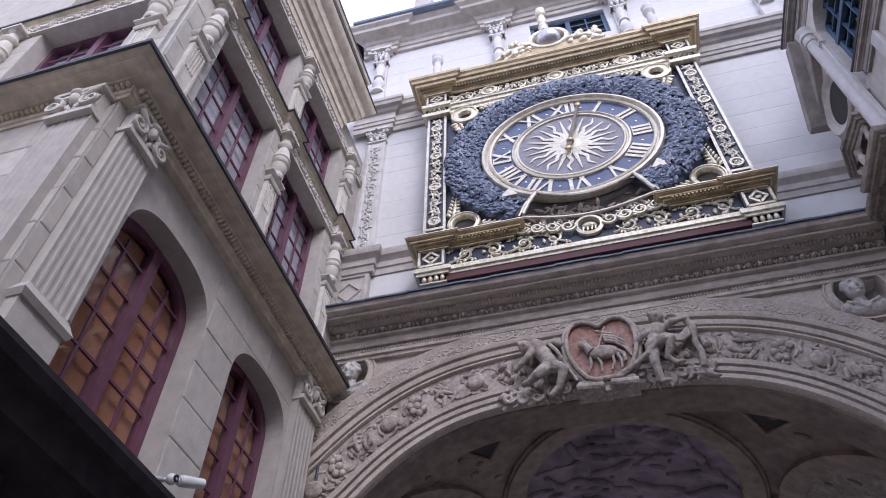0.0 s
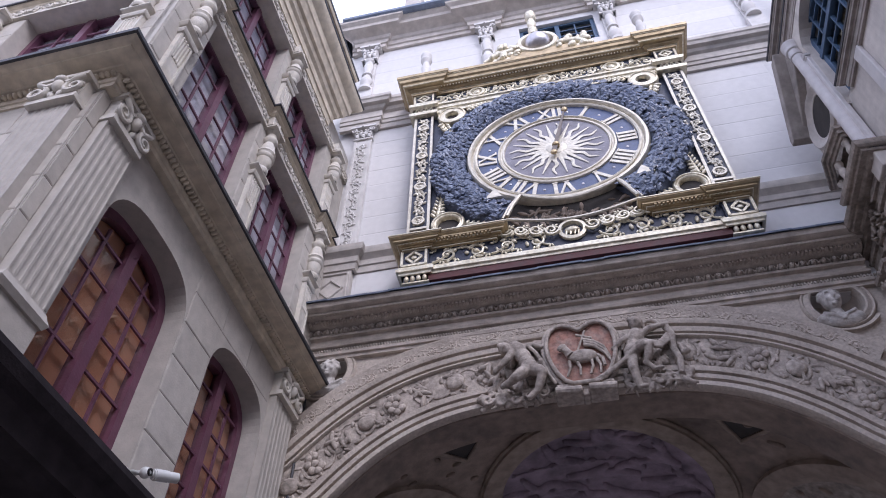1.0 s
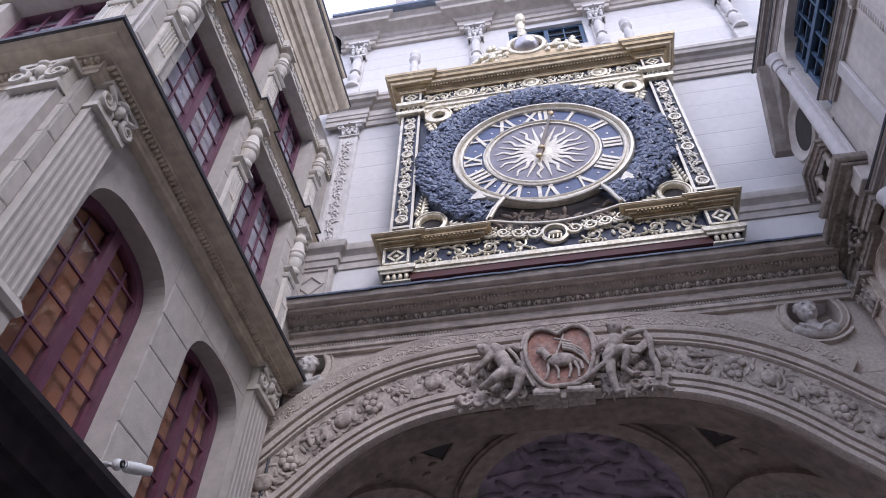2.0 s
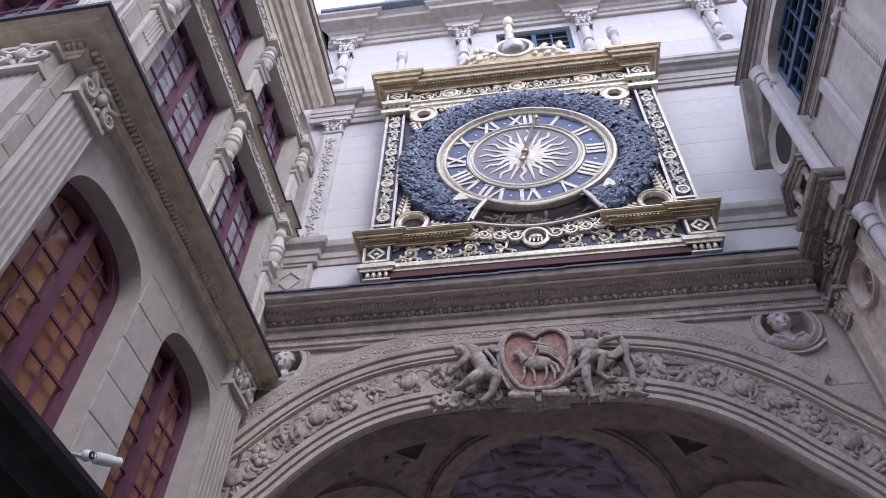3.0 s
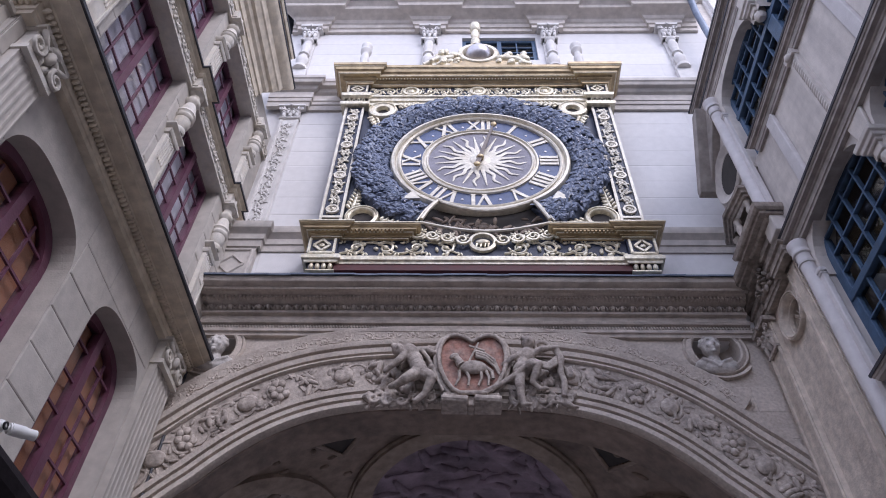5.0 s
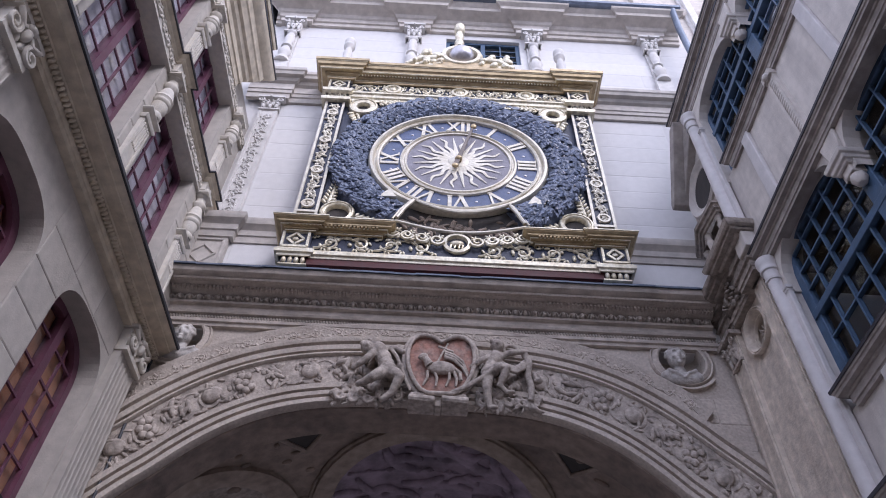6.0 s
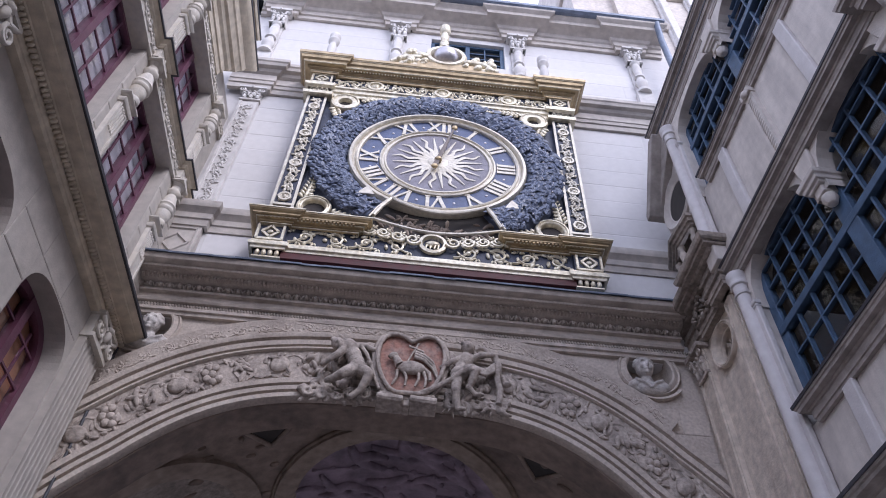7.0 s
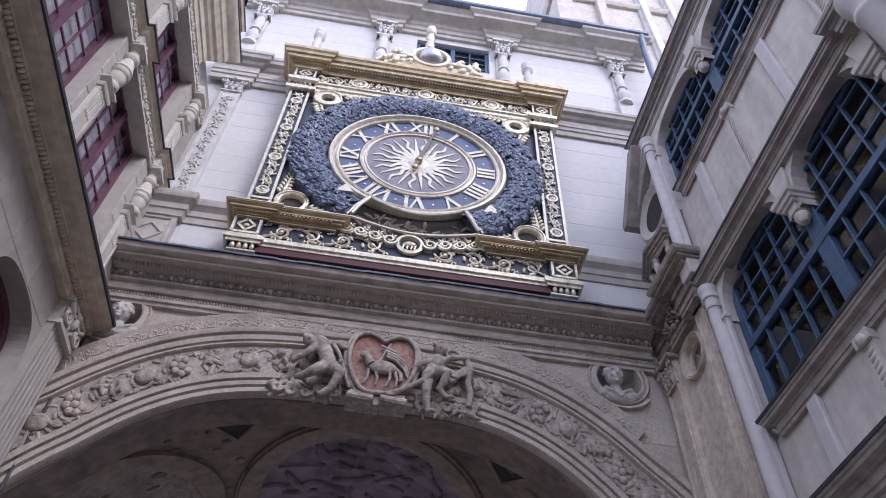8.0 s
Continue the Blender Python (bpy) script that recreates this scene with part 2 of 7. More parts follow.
        f = [(i * segs + k, i * segs + (k + 1) % segs, (i + 1) * segs + (k + 1) % segs, (i + 1) * segs + k) for i in range(n - 1) for k in range(segs)]
        f += [tuple(range(segs))[::-1], tuple(range((n - 1) * segs, n * segs))]
        return self.add(p, f)

    def wall(self, u0, u1, v0, v1, openings, front=0.0, depth=0.4, arch_steps=12, closed=True):
        """A wall with real openings (ua, ub, va, vb, rise); the top of each is a basket arch of that rise."""
        def strip(a, b, c, d):
            if b - a > 1e-4 and d - c > 1e-4:
                self.add([(a, c, front), (b, c, front), (b, d, front), (a, d, front), (a, c, front - depth), (b, c, front - depth), (b, d, front - depth), (a, d, front - depth)],
                         [(0, 1, 2, 3), (5, 4, 7, 6)])
        cur = u0
        for ua, ub, va, vb, rise in sorted(openings):
            strip(cur, ua, v0, v1)
            strip(ua, ub, v0, va)
            pts = opening_top(ua, ub, vb, rise, arch_steps)
            for (a, c), (b, d) in zip(pts, pts[1:]):
                if b - a > 1e-6:
                    for w in (front, front - depth):
                        self.add([(a, c, w), (b, d, w), (b, v1, w), (a, v1, w)], [(0, 1, 2, 3)])
            ring = [(ua, va)] + pts + [(ub, va)]
            for (a, c), (b, d) in zip(ring, ring[1:] + (ring[:1] if closed else [])):
                self.add([(a, c, front), (b, d, front), (b, d, front - depth), (a, c, front - depth)], [(0, 1, 2, 3)])
            cur = ub
        strip(cur, u1, v0, v1)
        rim = [(u0, v0), (u1, v0), (u1, v1), (u0, v1)] if closed else []
        for (a, c), (b, d) in zip(rim, rim[1:] + rim[:1]):
            self.add([(a, c, front), (b, d, front), (b, d, front - depth), (a, c, front - depth)], [(0, 1, 2, 3)])
        return self

    def holed(self, cu, cv, a, r, w, n=32):
        """A square plate of half width a with a round hole of radius r."""
        ring, edge = [], []
        for k in range(n):
            c, q = math.cos(k * math.tau / n), math.sin(k * math.tau / n)
            ring.append((cu + r * c, cv + r * q, w))
            m = a / max(abs(c), abs(q))
            edge.append((cu + m * c, cv + m * q, w))
        return self.add(ring + edge, [(k, (k + 1) % n, n + (k + 1) % n, n + k) for k in range(n)])

    def bowl(self, cu, cv, r, w, depth, n=32, rows=7, power=0.5):
        """A hollow niche behind the plane w."""
        p = []
        for i in range(rows + 1):
            k = i / rows
            q = r * (1 - k ** 3) + 0.004
            p += [(cu + q * math.cos(j * math.tau / n), cv + q * math.sin(j * math.tau / n), w - depth * k ** power) for j in range(n)]
        return self.add(p, [(i * n + j, i * n + (j + 1) % n, (i + 1) * n + (j + 1) % n, (i + 1) * n + j) for i in range(rows) for j in range(n)])

    def made(self, name, mat, smooth=35.0):
        me = bpy.data.meshes.new(name)
        me.from_pydata(self.v, [], self.f)
        me.materials.append(mat)
        if len(self.f) < 60000:
            bm = bmesh.new()
            bm.from_mesh(me)
            bmesh.ops.remove_doubles(bm, verts=bm.verts, dist=0.0002)
            if not self.keep:
                bmesh.ops.recalc_face_normals(bm, faces=bm.faces)
            bm.to_mesh(me)
            bm.free()
        if smooth:
            me.polygons.foreach_set("use_smooth", [True] * len(me.polygons))
            me.set_sharp_from_angle(angle=radians(smooth))
        me.update()
        return me


def opening_top(ua, ub, vb, rise, steps=12):
    """The points of a basket-arched top from left to right."""
    if rise <= 0:
        return [(ua, vb), (ub, vb)]
    mid, half = (ua + ub) / 2, (ub - ua) / 2
    out = []
    for i in range(steps + 1):
        a = math.pi * (1 - i / steps)
        c, s = math.cos(a), math.sin(a)
        out.append((mid + half * math.copysign(abs(c) ** 0.72, c), vb - rise + rise * s ** 0.8))
    return out


def thing(name, base, label, category, group="", kind=""):
    ob = new(name)
    ob.location = base
    ob.empty_display_size = 0.3
    return tagged(ob, label, category, group, kind)


def part(name, shape, mat, parent, label="", smooth=35.0, kind="", bevel=0.0):
    ob = new(name, shape.made(name, mat, smooth))
    ob.parent = parent
    if parent.type == "EMPTY":
        ob.matrix_parent_inverse = Matrix.Translation(-parent.location)
    if bevel:
        md = ob.modifiers.new("edges", "BEVEL")
        md.width, md.segments, md.limit_method, md.angle_limit = bevel, 2, "ANGLE", radians(40)
    return tagged(ob, label=label, kind=kind)


def statue(name, shape, mat, label, category, group="", voxel=0.016):
    """One plain sculpted mesh, its lumps melted together."""
    c = Vector(shape.v[0])
    for p in shape.v[1:]:
        c = c + Vector(p)
    c = c / len(shape.v)
    shape.v = [tuple(Vector(p) - c) for p in shape.v]
    ob = new(name, shape.made(name, mat, 60))
    ob.location = c
    md = ob.modifiers.new("melt", "REMESH")
    md.mode, md.voxel_size, md.use_smooth_shade = "VOXEL", voxel, True
    sm = ob.modifiers.new("soften", "SMOOTH")
    sm.iterations, sm.factor = 1, 0.5
    return tagged(ob, label, category, group)


def axes(origin, turn, kind):
    """u to the viewer's right, v up, w out of the wall."""
    cols = {"facade": ((1, 0, 0), (0, 0, 1), (0, -1, 0)), "left": ((0, 1, 0), (0, 0, 1), (1, 0, 0)), "right": ((0, -1, 0), (0, 0, 1), (-1, 0, 0))}[kind]
    m = Matrix(cols).transposed().to_4x4()
    return Matrix.Translation(origin) @ pose(0, 0, 0, 0, 0, turn) @ m


FAC = axes((0, 0, 0), 0, "facade")
LEF = axes((-3.06, 0, 0), -1.2, "left")
RIG = axes((3.13, 0, 0), 1.2, "right")


def spiral(u, v, w, r, turns, start, hand=1, steps=16):
    """Points of a scroll that winds inwards about (u, v)."""
    out = []
    for i in range(steps + 1):
        k = i / steps
        a = radians(start) + hand * turns * math.tau * k
        q = r * (1 - 0.82 * k)
        out.append((u + q * math.cos(a), v + q * math.sin(a), w))
    return out


def leaf_fan(s, u, v, w, size, aim, count=3, spread=45):
    """A small acanthus spray of flattened lobes."""
    for k in range(count):
        a = aim + (k - (count - 1) / 2) * spread
        d = size * (0.65 if k != (count - 1) / 2 else 0.85)
        s.ball(u + d * math.cos(radians(a)), v + d * math.sin(radians(a)), w, size * 0.24, d * 0.75, size * 0.22, 6, 4, turn=a - 90)


def rinceau(s, u0, u1, v, w, height, pitch, thick, rnd, place=None):
    """A running scroll of winding stems and leaf sprays between u0 and u1."""
    place = place or (lambda a, b, c: (a, b, c))
    n = max(1, round((u1 - u0) / pitch))
    step = (u1 - u0) / n
    for i in range(n):
        cu, hand = u0 + (i + 0.5) * step, 1 if i % 2 == 0 else -1
        r = height * 0.42
        pts = spiral(cu, v, w, r, 1.35, -90 * hand - 60 * hand, hand, 18)
        s.tube([place(*p) for p in pts], thick, thick * 0.5, 5)
        stem = [(cu - step * 0.5 + step * k / 6, v - hand * height * 0.40 * math.cos(math.pi * k / 6), w) for k in range(7)]
        s.tube([place(*p) for p in stem], thick * 0.9, thick * 0.6, 5)
        for a in (20, 110, 200, 290):
            q = radians(a + rnd.uniform(-20, 20))
            lu, lv = cu + r * 1.08 * math.cos(q), v + r * 1.02 * math.sin(q)
            x, y, z = place(lu, lv, w)
            s.ball(x, y, z, thick * rnd.uniform(0.9, 1.5), thick * rnd.uniform(1.6, 2.8), thick * 1.0, 6, 4, turn=a + rnd.uniform(-40, 40))
        x, y, z = place(cu, v, w)
        s.ball(x, y, z, thick * 1.7, thick * 1.7, thick * 1.3, 7, 4)


# ---------------- the street, and unseen plain walls added to close it and cut skylight ---
g = Shape().add([(-900, -900, 0), (900, -900, 0), (900, 900, 0), (-900, 900, 0)], [(0, 1, 2, 3)])
ground = tagged(new("ground", g.made("ground", COBBLE, 0)), "grey stone street paving", "ground", kind="structure")
street = Shape(FAC)
street.box(-30, 30, 0, 11.0, 22, 22.5)
tagged(new("sky_blocker_south", street.made("sky_blocker_south", PLASTER, 0)), "unseen plain wall added to hold back skylight", "wall", kind="structure")
street = Shape(FAC)
street.box(-14.5, -14, 0, 9.5, 4, 22)
tagged(new("sky_blocker_west", street.made("sky_blocker_west", PLASTER, 0)), "unseen plain wall added to hold back skylight", "wall", kind="structure")

# ---------------- gatehouse over the street ----------------
gate = thing("gatehouse", (0, 3, 0), "Renaissance stone gatehouse spanning the street with a wide arch", "gatehouse")
AU, AV = -0.19, 2.516        # centre of the arch
R_IN, R_LOW, R_FLORAL, R_OUT, R_GUIL = 3.772, 3.985, 4.375, 4.585, 4.755
DEPTH = 6.5
NICHES = [(-2.865, 6.955), (2.58, 6.955)]     # centres of the bust niches
NICHE_R, NICHE_A = 0.25, 0.255


def sag(a):
    """The arch is flattened at its crown and full at its haunches."""
    x = abs(a - 90)
    return max(-0.07 * math.cos(radians(x * 7.2)), -0.03) if x > 25 else -0.07 * math.cos(radians(x * 7.2))


def bowed(s):
    """Carries a circular band onto the true curve of the arch."""
    out = []
    for x, y, z in s.v:
        r, a = math.hypot(x - AU, z - AV), math.atan2(z - AV, x - AU)
        r += sag(math.degrees(a))
        out.append((AU + r * math.cos(a), y, AV + r * math.sin(a)))
    s.v = out
    return s


def arch_top(u):
    """Height of the arch's inner edge above u."""
    v = AV + math.sqrt(R_IN ** 2 - (u - AU) ** 2)
    a = math.atan2(v - AV, u - AU)
    return v + 0.04 + sag(math.degrees(a)) * math.sin(a)


s = Shape(FAC)
cuts = sorted([-3.3 + 6.6 * k / 88 for k in range(89)] + [c + e * NICHE_A for c, _ in NICHES for e in (-1, 1)])
for a, b in zip(cuts, cuts[1:]):
    if b - a < 1e-4:
        continue
    c, d = arch_top(a), arch_top(b)
    top = 7.24
    for u, v in NICHES:
        if u - NICHE_A - 1e-5 < a and b < u + NICHE_A + 1e-5:
            top = v - NICHE_A
    s.add([(a, c, 0), (b, d, 0), (b, top, 0), (a, top, 0), (a, c, -0.5), (b, d, -0.5)], [(0, 1, 2, 3), (0, 1, 5, 4)])
for u, v in NICHES:
    s.holed(u, v, NICHE_A, NICHE_R, 0.0)
s.box(-6, -3.24, 0, 7.16, -DEPTH, -0.3)
s.box(3.22, 6, 0, 7.16, -DEPTH, -0.3)
arch_wall = part("wall", s, GREY, gate, "grey sooty limestone arch wall", smooth=0)

# archivolt bands
def arch_band(profile, mat, label, a0=143, a1=38):
    return part("archivolt", bowed(Shape(FAC).arc_sweep(profile, AU, AV, a0, a1, 84)), mat, gate, label, smooth=40)

arch_band([(R_IN - 0.005, -0.06), (R_IN - 0.005, 0.01), (R_IN + 0.012, 0.035), (R_IN + 0.06, 0.035), (R_IN + 0.065, 0.005), (R_IN + 0.085, 0.005), (R_IN + 0.09, 0.045), (R_IN + 0.135, 0.05), (R_IN + 0.14, 0.02), (R_IN + 0.155, 0.02), (R_IN + 0.16, 0.065), (R_LOW, 0.075), (R_LOW + 0.02, 0.03), (R_LOW + 0.02, -0.05)], GREY, "moulded inner arch ring")
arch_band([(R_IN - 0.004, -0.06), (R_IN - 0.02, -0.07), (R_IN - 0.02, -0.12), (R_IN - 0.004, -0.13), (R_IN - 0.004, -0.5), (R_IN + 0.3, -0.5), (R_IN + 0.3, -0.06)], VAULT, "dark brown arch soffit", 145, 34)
arch_band([(R_LOW + 0.02, -0.05), (R_LOW + 0.02, 0.022), (R_FLORAL, 0.03), (R_FLORAL, -0.05)], GREY_CARVED, "frieze ground of the arch")
arch_band([(R_FLORAL, -0.05), (R_FLORAL, 0.05), (R_FLORAL + 0.012, 0.07), (R_FLORAL + 0.03, 0.07), (R_FLORAL + 0.034, 0.035), (R_FLORAL + 0.055, 0.035), (R_FLORAL + 0.06, 0.075), (R_FLORAL + 0.115, 0.085), (R_FLORAL + 0.12, 0.055), (R_FLORAL + 0.14, 0.055), (R_FLORAL + 0.148, 0.10), (R_OUT - 0.03, 0.115), (R_OUT - 0.01, 0.115), (R_OUT, 0.06), (R_OUT, -0.05)], GREY, "moulded outer arch ring")
arch_band([(R_OUT, -0.05), (R_OUT, 0.06), (R_GUIL, 0.075), (R_GUIL + 0.02, 0.085), (R_GUIL + 0.035, 0.085), (R_GUIL + 0.04, -0.05)], GREY, "outer carved band of the arch", 143, 52)

rnd = random.Random(4)
def on_arch(w0):
    def place(a, r, w):
        q = a / 4.19
        rr = 4.185 + r * 1.35 + sag(90 - math.degrees(q))
        return (AU + rr * math.sin(q), AV + rr * math.cos(q), w0 + w)
    return place

# carved fruit, ribbons and leaves along the arch
s = Shape(FAC)
place = on_arch(0.0)
for side in (-1, 1):
    flip = lambda a, r, w, side=side: place(side * a, r, w)
    rinceau(s, 0.72, 3.75, 0.0, 0.03, 0.26, 0.33, 0.022, rnd, flip)
    k = 0.87
    n_piece = 0
    while k < 3.75:
        a = side * k
        if n_piece % 3 == 0:
            for q in range(7):
                e = place(a + 0.07 * math.cos(q * 0.9) * (q > 0), 0.07 * math.sin(q * 0.9) * (q > 0), 0.05)
                s.ball(*e, 0.046, 0.046, 0.035, 8, 5)
        elif n_piece % 3 == 1:
            e = place(a, 0.0, 0.045)
            s.ball(*e, 0.11, 0.095, 0.06, 12, 7, turn=rnd.uniform(0, 90))
            s.tube([place(a - 0.1, 0.08, 0.05), place(a, 0.05, 0.09), place(a + 0.1, -0.08, 0.05)], 0.016, 0.016, 5)
        else:
            for q in range(6):
                e = place(a + rnd.uniform(-0.1, 0.1), rnd.uniform(-0.09, 0.09), 0.045)
                s.ball(*e, 0.03, 0.085, 0.035, 8, 5, turn=rnd.uniform(0, 180))
        for q in range(4):
            e = place(a + rnd.uniform(-0.15, 0.15), rnd.choice((-0.10, 0.10)), 0.035)
            s.ball(*e, 0.02, 0.045, 0.024, 6, 4, turn=rnd.uniform(0, 180))
        k += 0.33
        n_piece += 1
s.v = [(x, (y + 0.028) * 0.72 - 0.028, z) for x, y, z in s.v]
part("carving", s, GREY_CARVED, gate, "carved fruit, ribbons and leaves on the arch", smooth=70, kind="stuff")

# running scale ornament of the outer band
s = Shape(FAC)
rb = random.Random(31)
for i in range(-116, 94, 2):
    q = (i * 0.032 + rb.uniform(-0.012, 0.012)) / 4.67
    r = 4.675 + rb.uniform(-0.05, 0.05) + sag(90 - math.degrees(q))
    s.ball(AU + r * math.sin(q), AV + r * math.cos(q), 0.072, rb.uniform(0.010, 0.020), rb.uniform(0.014, 0.034), 0.007, 6, 4, turn=rb.uniform(0, 180))
def on_band(a, r, w):
    q = a / 4.67
    rr = 4.675 + r + sag(90 - math.degrees(q))
    return (AU + rr * math.sin(q), AV + rr * math.cos(q), w)
rinceau(s, -3.75, 3.0, 0.0, 0.068, 0.13, 0.24, 0.010, rb, on_band)
part("carving", s, GREY, gate, "small carved scroll band", smooth=70, kind="stuff")

# entablature above the arch
LEDGE = [(-0.05, 7.11), (0.05, 7.11), (0.055, 7.15), (0.08, 7.155), (0.085, 7.195), (0.05, 7.20), (0.05, 7.255), (0.10, 7.26), (0.115, 7.285), (0.06, 7.30), (0.06, 7.40), (0.11, 7.405), (0.12, 7.43), (0.09, 7.435), (0.09, 7.505), (0.19, 7.51), (0.22, 7.525), (0.23, 7.545), (0.33, 7.55), (0.345, 7.575), (0.385, 7.58), (0.42, 7.60), (0.44, 7.645), (0.44, 7.66), (-0.05, 7.74)]
part("entablature", Shape(FAC).sweep(LEDGE, [(-3.3, 0), (3.02, 0)]), GREY_DARK, gate, "dark weathered moulded entablature", smooth=25)
s = Shape(FAC)
for i in range(190):
    u = -3.1 + i * 0.0325
    s.ball(u, 7.228, 0.062, 0.0135, 0.022, 0.022, 6, 4)
part("beading", s, GREY_DARK, gate, "bead moulding", kind="stuff")
s = Shape(FAC)
for i in range(57):
    u = -3.1 + i * 0.108
    s.ball(u, 7.47, 0.115, 0.030, 0.040, 0.05, 8, 5)
    s.ball(u, 7.445, 0.15, 0.014, 0.016, 0.016, 6, 4)
    for e in (-1, 1):
        s.ball(u + e * 0.036, 7.472, 0.11, 0.011, 0.042, 0.045, 6, 4, turn=e * 28)
part("beading", s, GREY_DARK, gate, "leaf moulding", kind="stuff")
s = Shape(FAC)
for i in range(150):
    s.box(-3.2 + i * 0.0415, -3.2 + i * 0.0415 + 0.022, 7.512, 7.546, 0.19, 0.252)
part("dentil_course", s, GREY, gate, "row of fine worn dentils", kind="stuff")
part("fillet", Shape(FAC).sweep([(0.30, 7.546), (0.345, 7.546), (0.352, 7.56), (0.352, 7.572), (0.30, 7.574)], [(-3.3, 0), (3.02, 0)]), GREY, gate, "pale fillet under the corona", smooth=25)
for i in range(26):
    s = Shape(FAC)
    a = -3.3 + i * 0.245
    dz = rnd.uniform(-0.006, 0.006)
    s.sweep([(0.0, 7.745 + dz), (0.452, 7.664 + dz), (0.468, 7.650 + dz), (0.474, 7.668 + dz), (0.45, 7.683 + dz), (0.0, 7.765 + dz)], [(a, 0), (a + 0.249, 0)])
    part("flashing", s, LEAD, gate, "blue-grey lead flashing sheet on the ledge", smooth=20)

# building mass and the white wall above the ledge
s = Shape(FAC)
s.box(-4.6, 6.2, 7.16, 15.0, -DEPTH, -0.35)
s.box(-4.6, -3.2, 7.16, 15.0, -0.35, -0.02)
s.box(3.4, 6.2, 7.16, 15.0, -0.35, -0.02)
s.wall(-3.3, 4.6, 7.1, 15.1, [(-0.15, 1.22, 13.84, 14.76, 0)], -0.006, 0.34)
white_wall = part("wall", s, WHITE, gate, "white limewashed upper wall", smooth=0)

PEDESTAL = [(-0.02, 8.56), (0.02, 8.56), (0.03, 8.66), (0.05, 8.67), (0.055, 8.76), (0.09, 8.80), (0.12, 8.82), (0.135, 8.86), (0.135, 8.925), (-0.02, 8.95)]
part("string_course", Shape(FAC).sweep(PEDESTAL, [(-3.28, 0.09), (-2.69, 0.09), (-2.69, 0), (3.3, 0)]), STRING, gate, "grey moulded string course", smooth=25)
UPPER = [(-0.02, 12.02), (0.04, 12.02), (0.045, 12.14), (0.065, 12.15), (0.07, 12.23), (0.085, 12.24), (0.075, 12.42), (0.12, 12.45), (0.15, 12.50), (0.21, 12.52), (0.23, 12.58), (0.25, 12.60), (0.25, 12.68), (-0.02, 12.78)]
part("string_course", Shape(FAC).sweep(UPPER, [(-3.3, 0.07), (-2.66, 0.07), (-2.66, 0), (4.4, 0)]), STRING, gate, "moulded upper cornice with shallow lettering-like carving", smooth=25)
EAVE = [(-0.02, 14.93), (0.05, 14.93), (0.06, 15.02), (0.09, 15.03), (0.1, 15.14), (0.13, 15.16), (0.16, 15.22), (0.24, 15.26), (0.36, 15.28), (0.38, 15.35), (0.45, 15.40), (0.47, 15.46), (-0.02, 15.5)]
bays = [-3.0, -0.76, 1.46, 3.67]
path = [(-3.4, 0)]
for b in bays:
    path += [(b - 0.24, 0), (b - 0.24, 0.07), (b + 0.24, 0.07), (b + 0.24, 0)]
part("eave", Shape(FAC).sweep(EAVE, path + [(4.3, 0)]), EAVE_STONE, gate, "pale moulded eaves cornice", smooth=25)
part("gutter", Shape(FAC).sweep([(0.3, 15.44), (0.52, 15.43), (0.57, 15.47), (0.58, 15.53), (0.53, 15.56), (0.3, 15.57)], [(-3.5, 0), (4.3, 0)]), LEAD, gate, "blue-grey lead gutter")
part("downpipe", Shape(FAC).tube([(4.16, 15.46, 0.5), (4.16, 15.36, 0.48), (4.18, 14.9, 0.40), (4.20, 12.9, 0.36)], 0.06, 0.06, 10), LEAD, gate, "blue-grey lead downpipe", smooth=50)
s = Shape(FAC)
s.add([(-3.6, 15.5, 0.5), (4.3, 15.5, 0.5), (4.3, 19.5, -3.3), (-3.6, 19.5, -3.3), (4.3, 15.5, -DEPTH), (-3.6, 15.5, -DEPTH)], [(0, 1, 2, 3), (3, 2, 4, 5), (1, 4, 2), (0, 3, 5)])
part("roof", s, SLATE, gate, "dark slate roof")

# pedestal and carved pilaster beside the clock
s = Shape(FAC)
s.box(-3.22, -2.72, 7.7, 8.58, 0, 0.09)
s.sweep([(0, 7.70), (0.05, 7.70), (0.05, 7.86), (0.02, 7.92), (0, 7.92)], [(-3.22, 0.09), (-2.72, 0.09), (-2.72, 0)])
plinth = part("pedestal", s, STRING, gate, "stone pedestal with a lozenge panel")
for a, b in (((-3.18, 7.98), (-2.76, 7.98)), ((-2.76, 7.98), (-2.76, 8.5)), ((-2.76, 8.5), (-3.18, 8.5)), ((-3.18, 8.5), (-3.18, 7.98)), ((-2.97, 8.08), (-2.81, 8.24)), ((-2.81, 8.24), (-2.97, 8.4)), ((-2.97, 8.4), (-3.13, 8.24)), ((-3.13, 8.24), (-2.97, 8.08))):
    part("fillet", Shape(FAC).tube([(a[0], a[1], 0.095), (b[0], b[1], 0.095)], 0.018), STRING, plinth, "raised stone fillet")
s = Shape(FAC)
s.box(-3.02, -2.73, 8.95, 11.72, 0, 0.05)
for u in (-3.0, -2.75):
    s.box(u - 0.018, u + 0.018, 8.98, 11.68, 0.05, 0.07)
rot = lambda a, b, c: (b, a, c)
rinceau(s, 9.05, 11.6, -2.875, 0.06, 0.15, 0.2, 0.014, rnd, rot)
pil = part("pilaster", s, WHITE_TRIM, gate, "carved stone pilaster with candelabra relief")
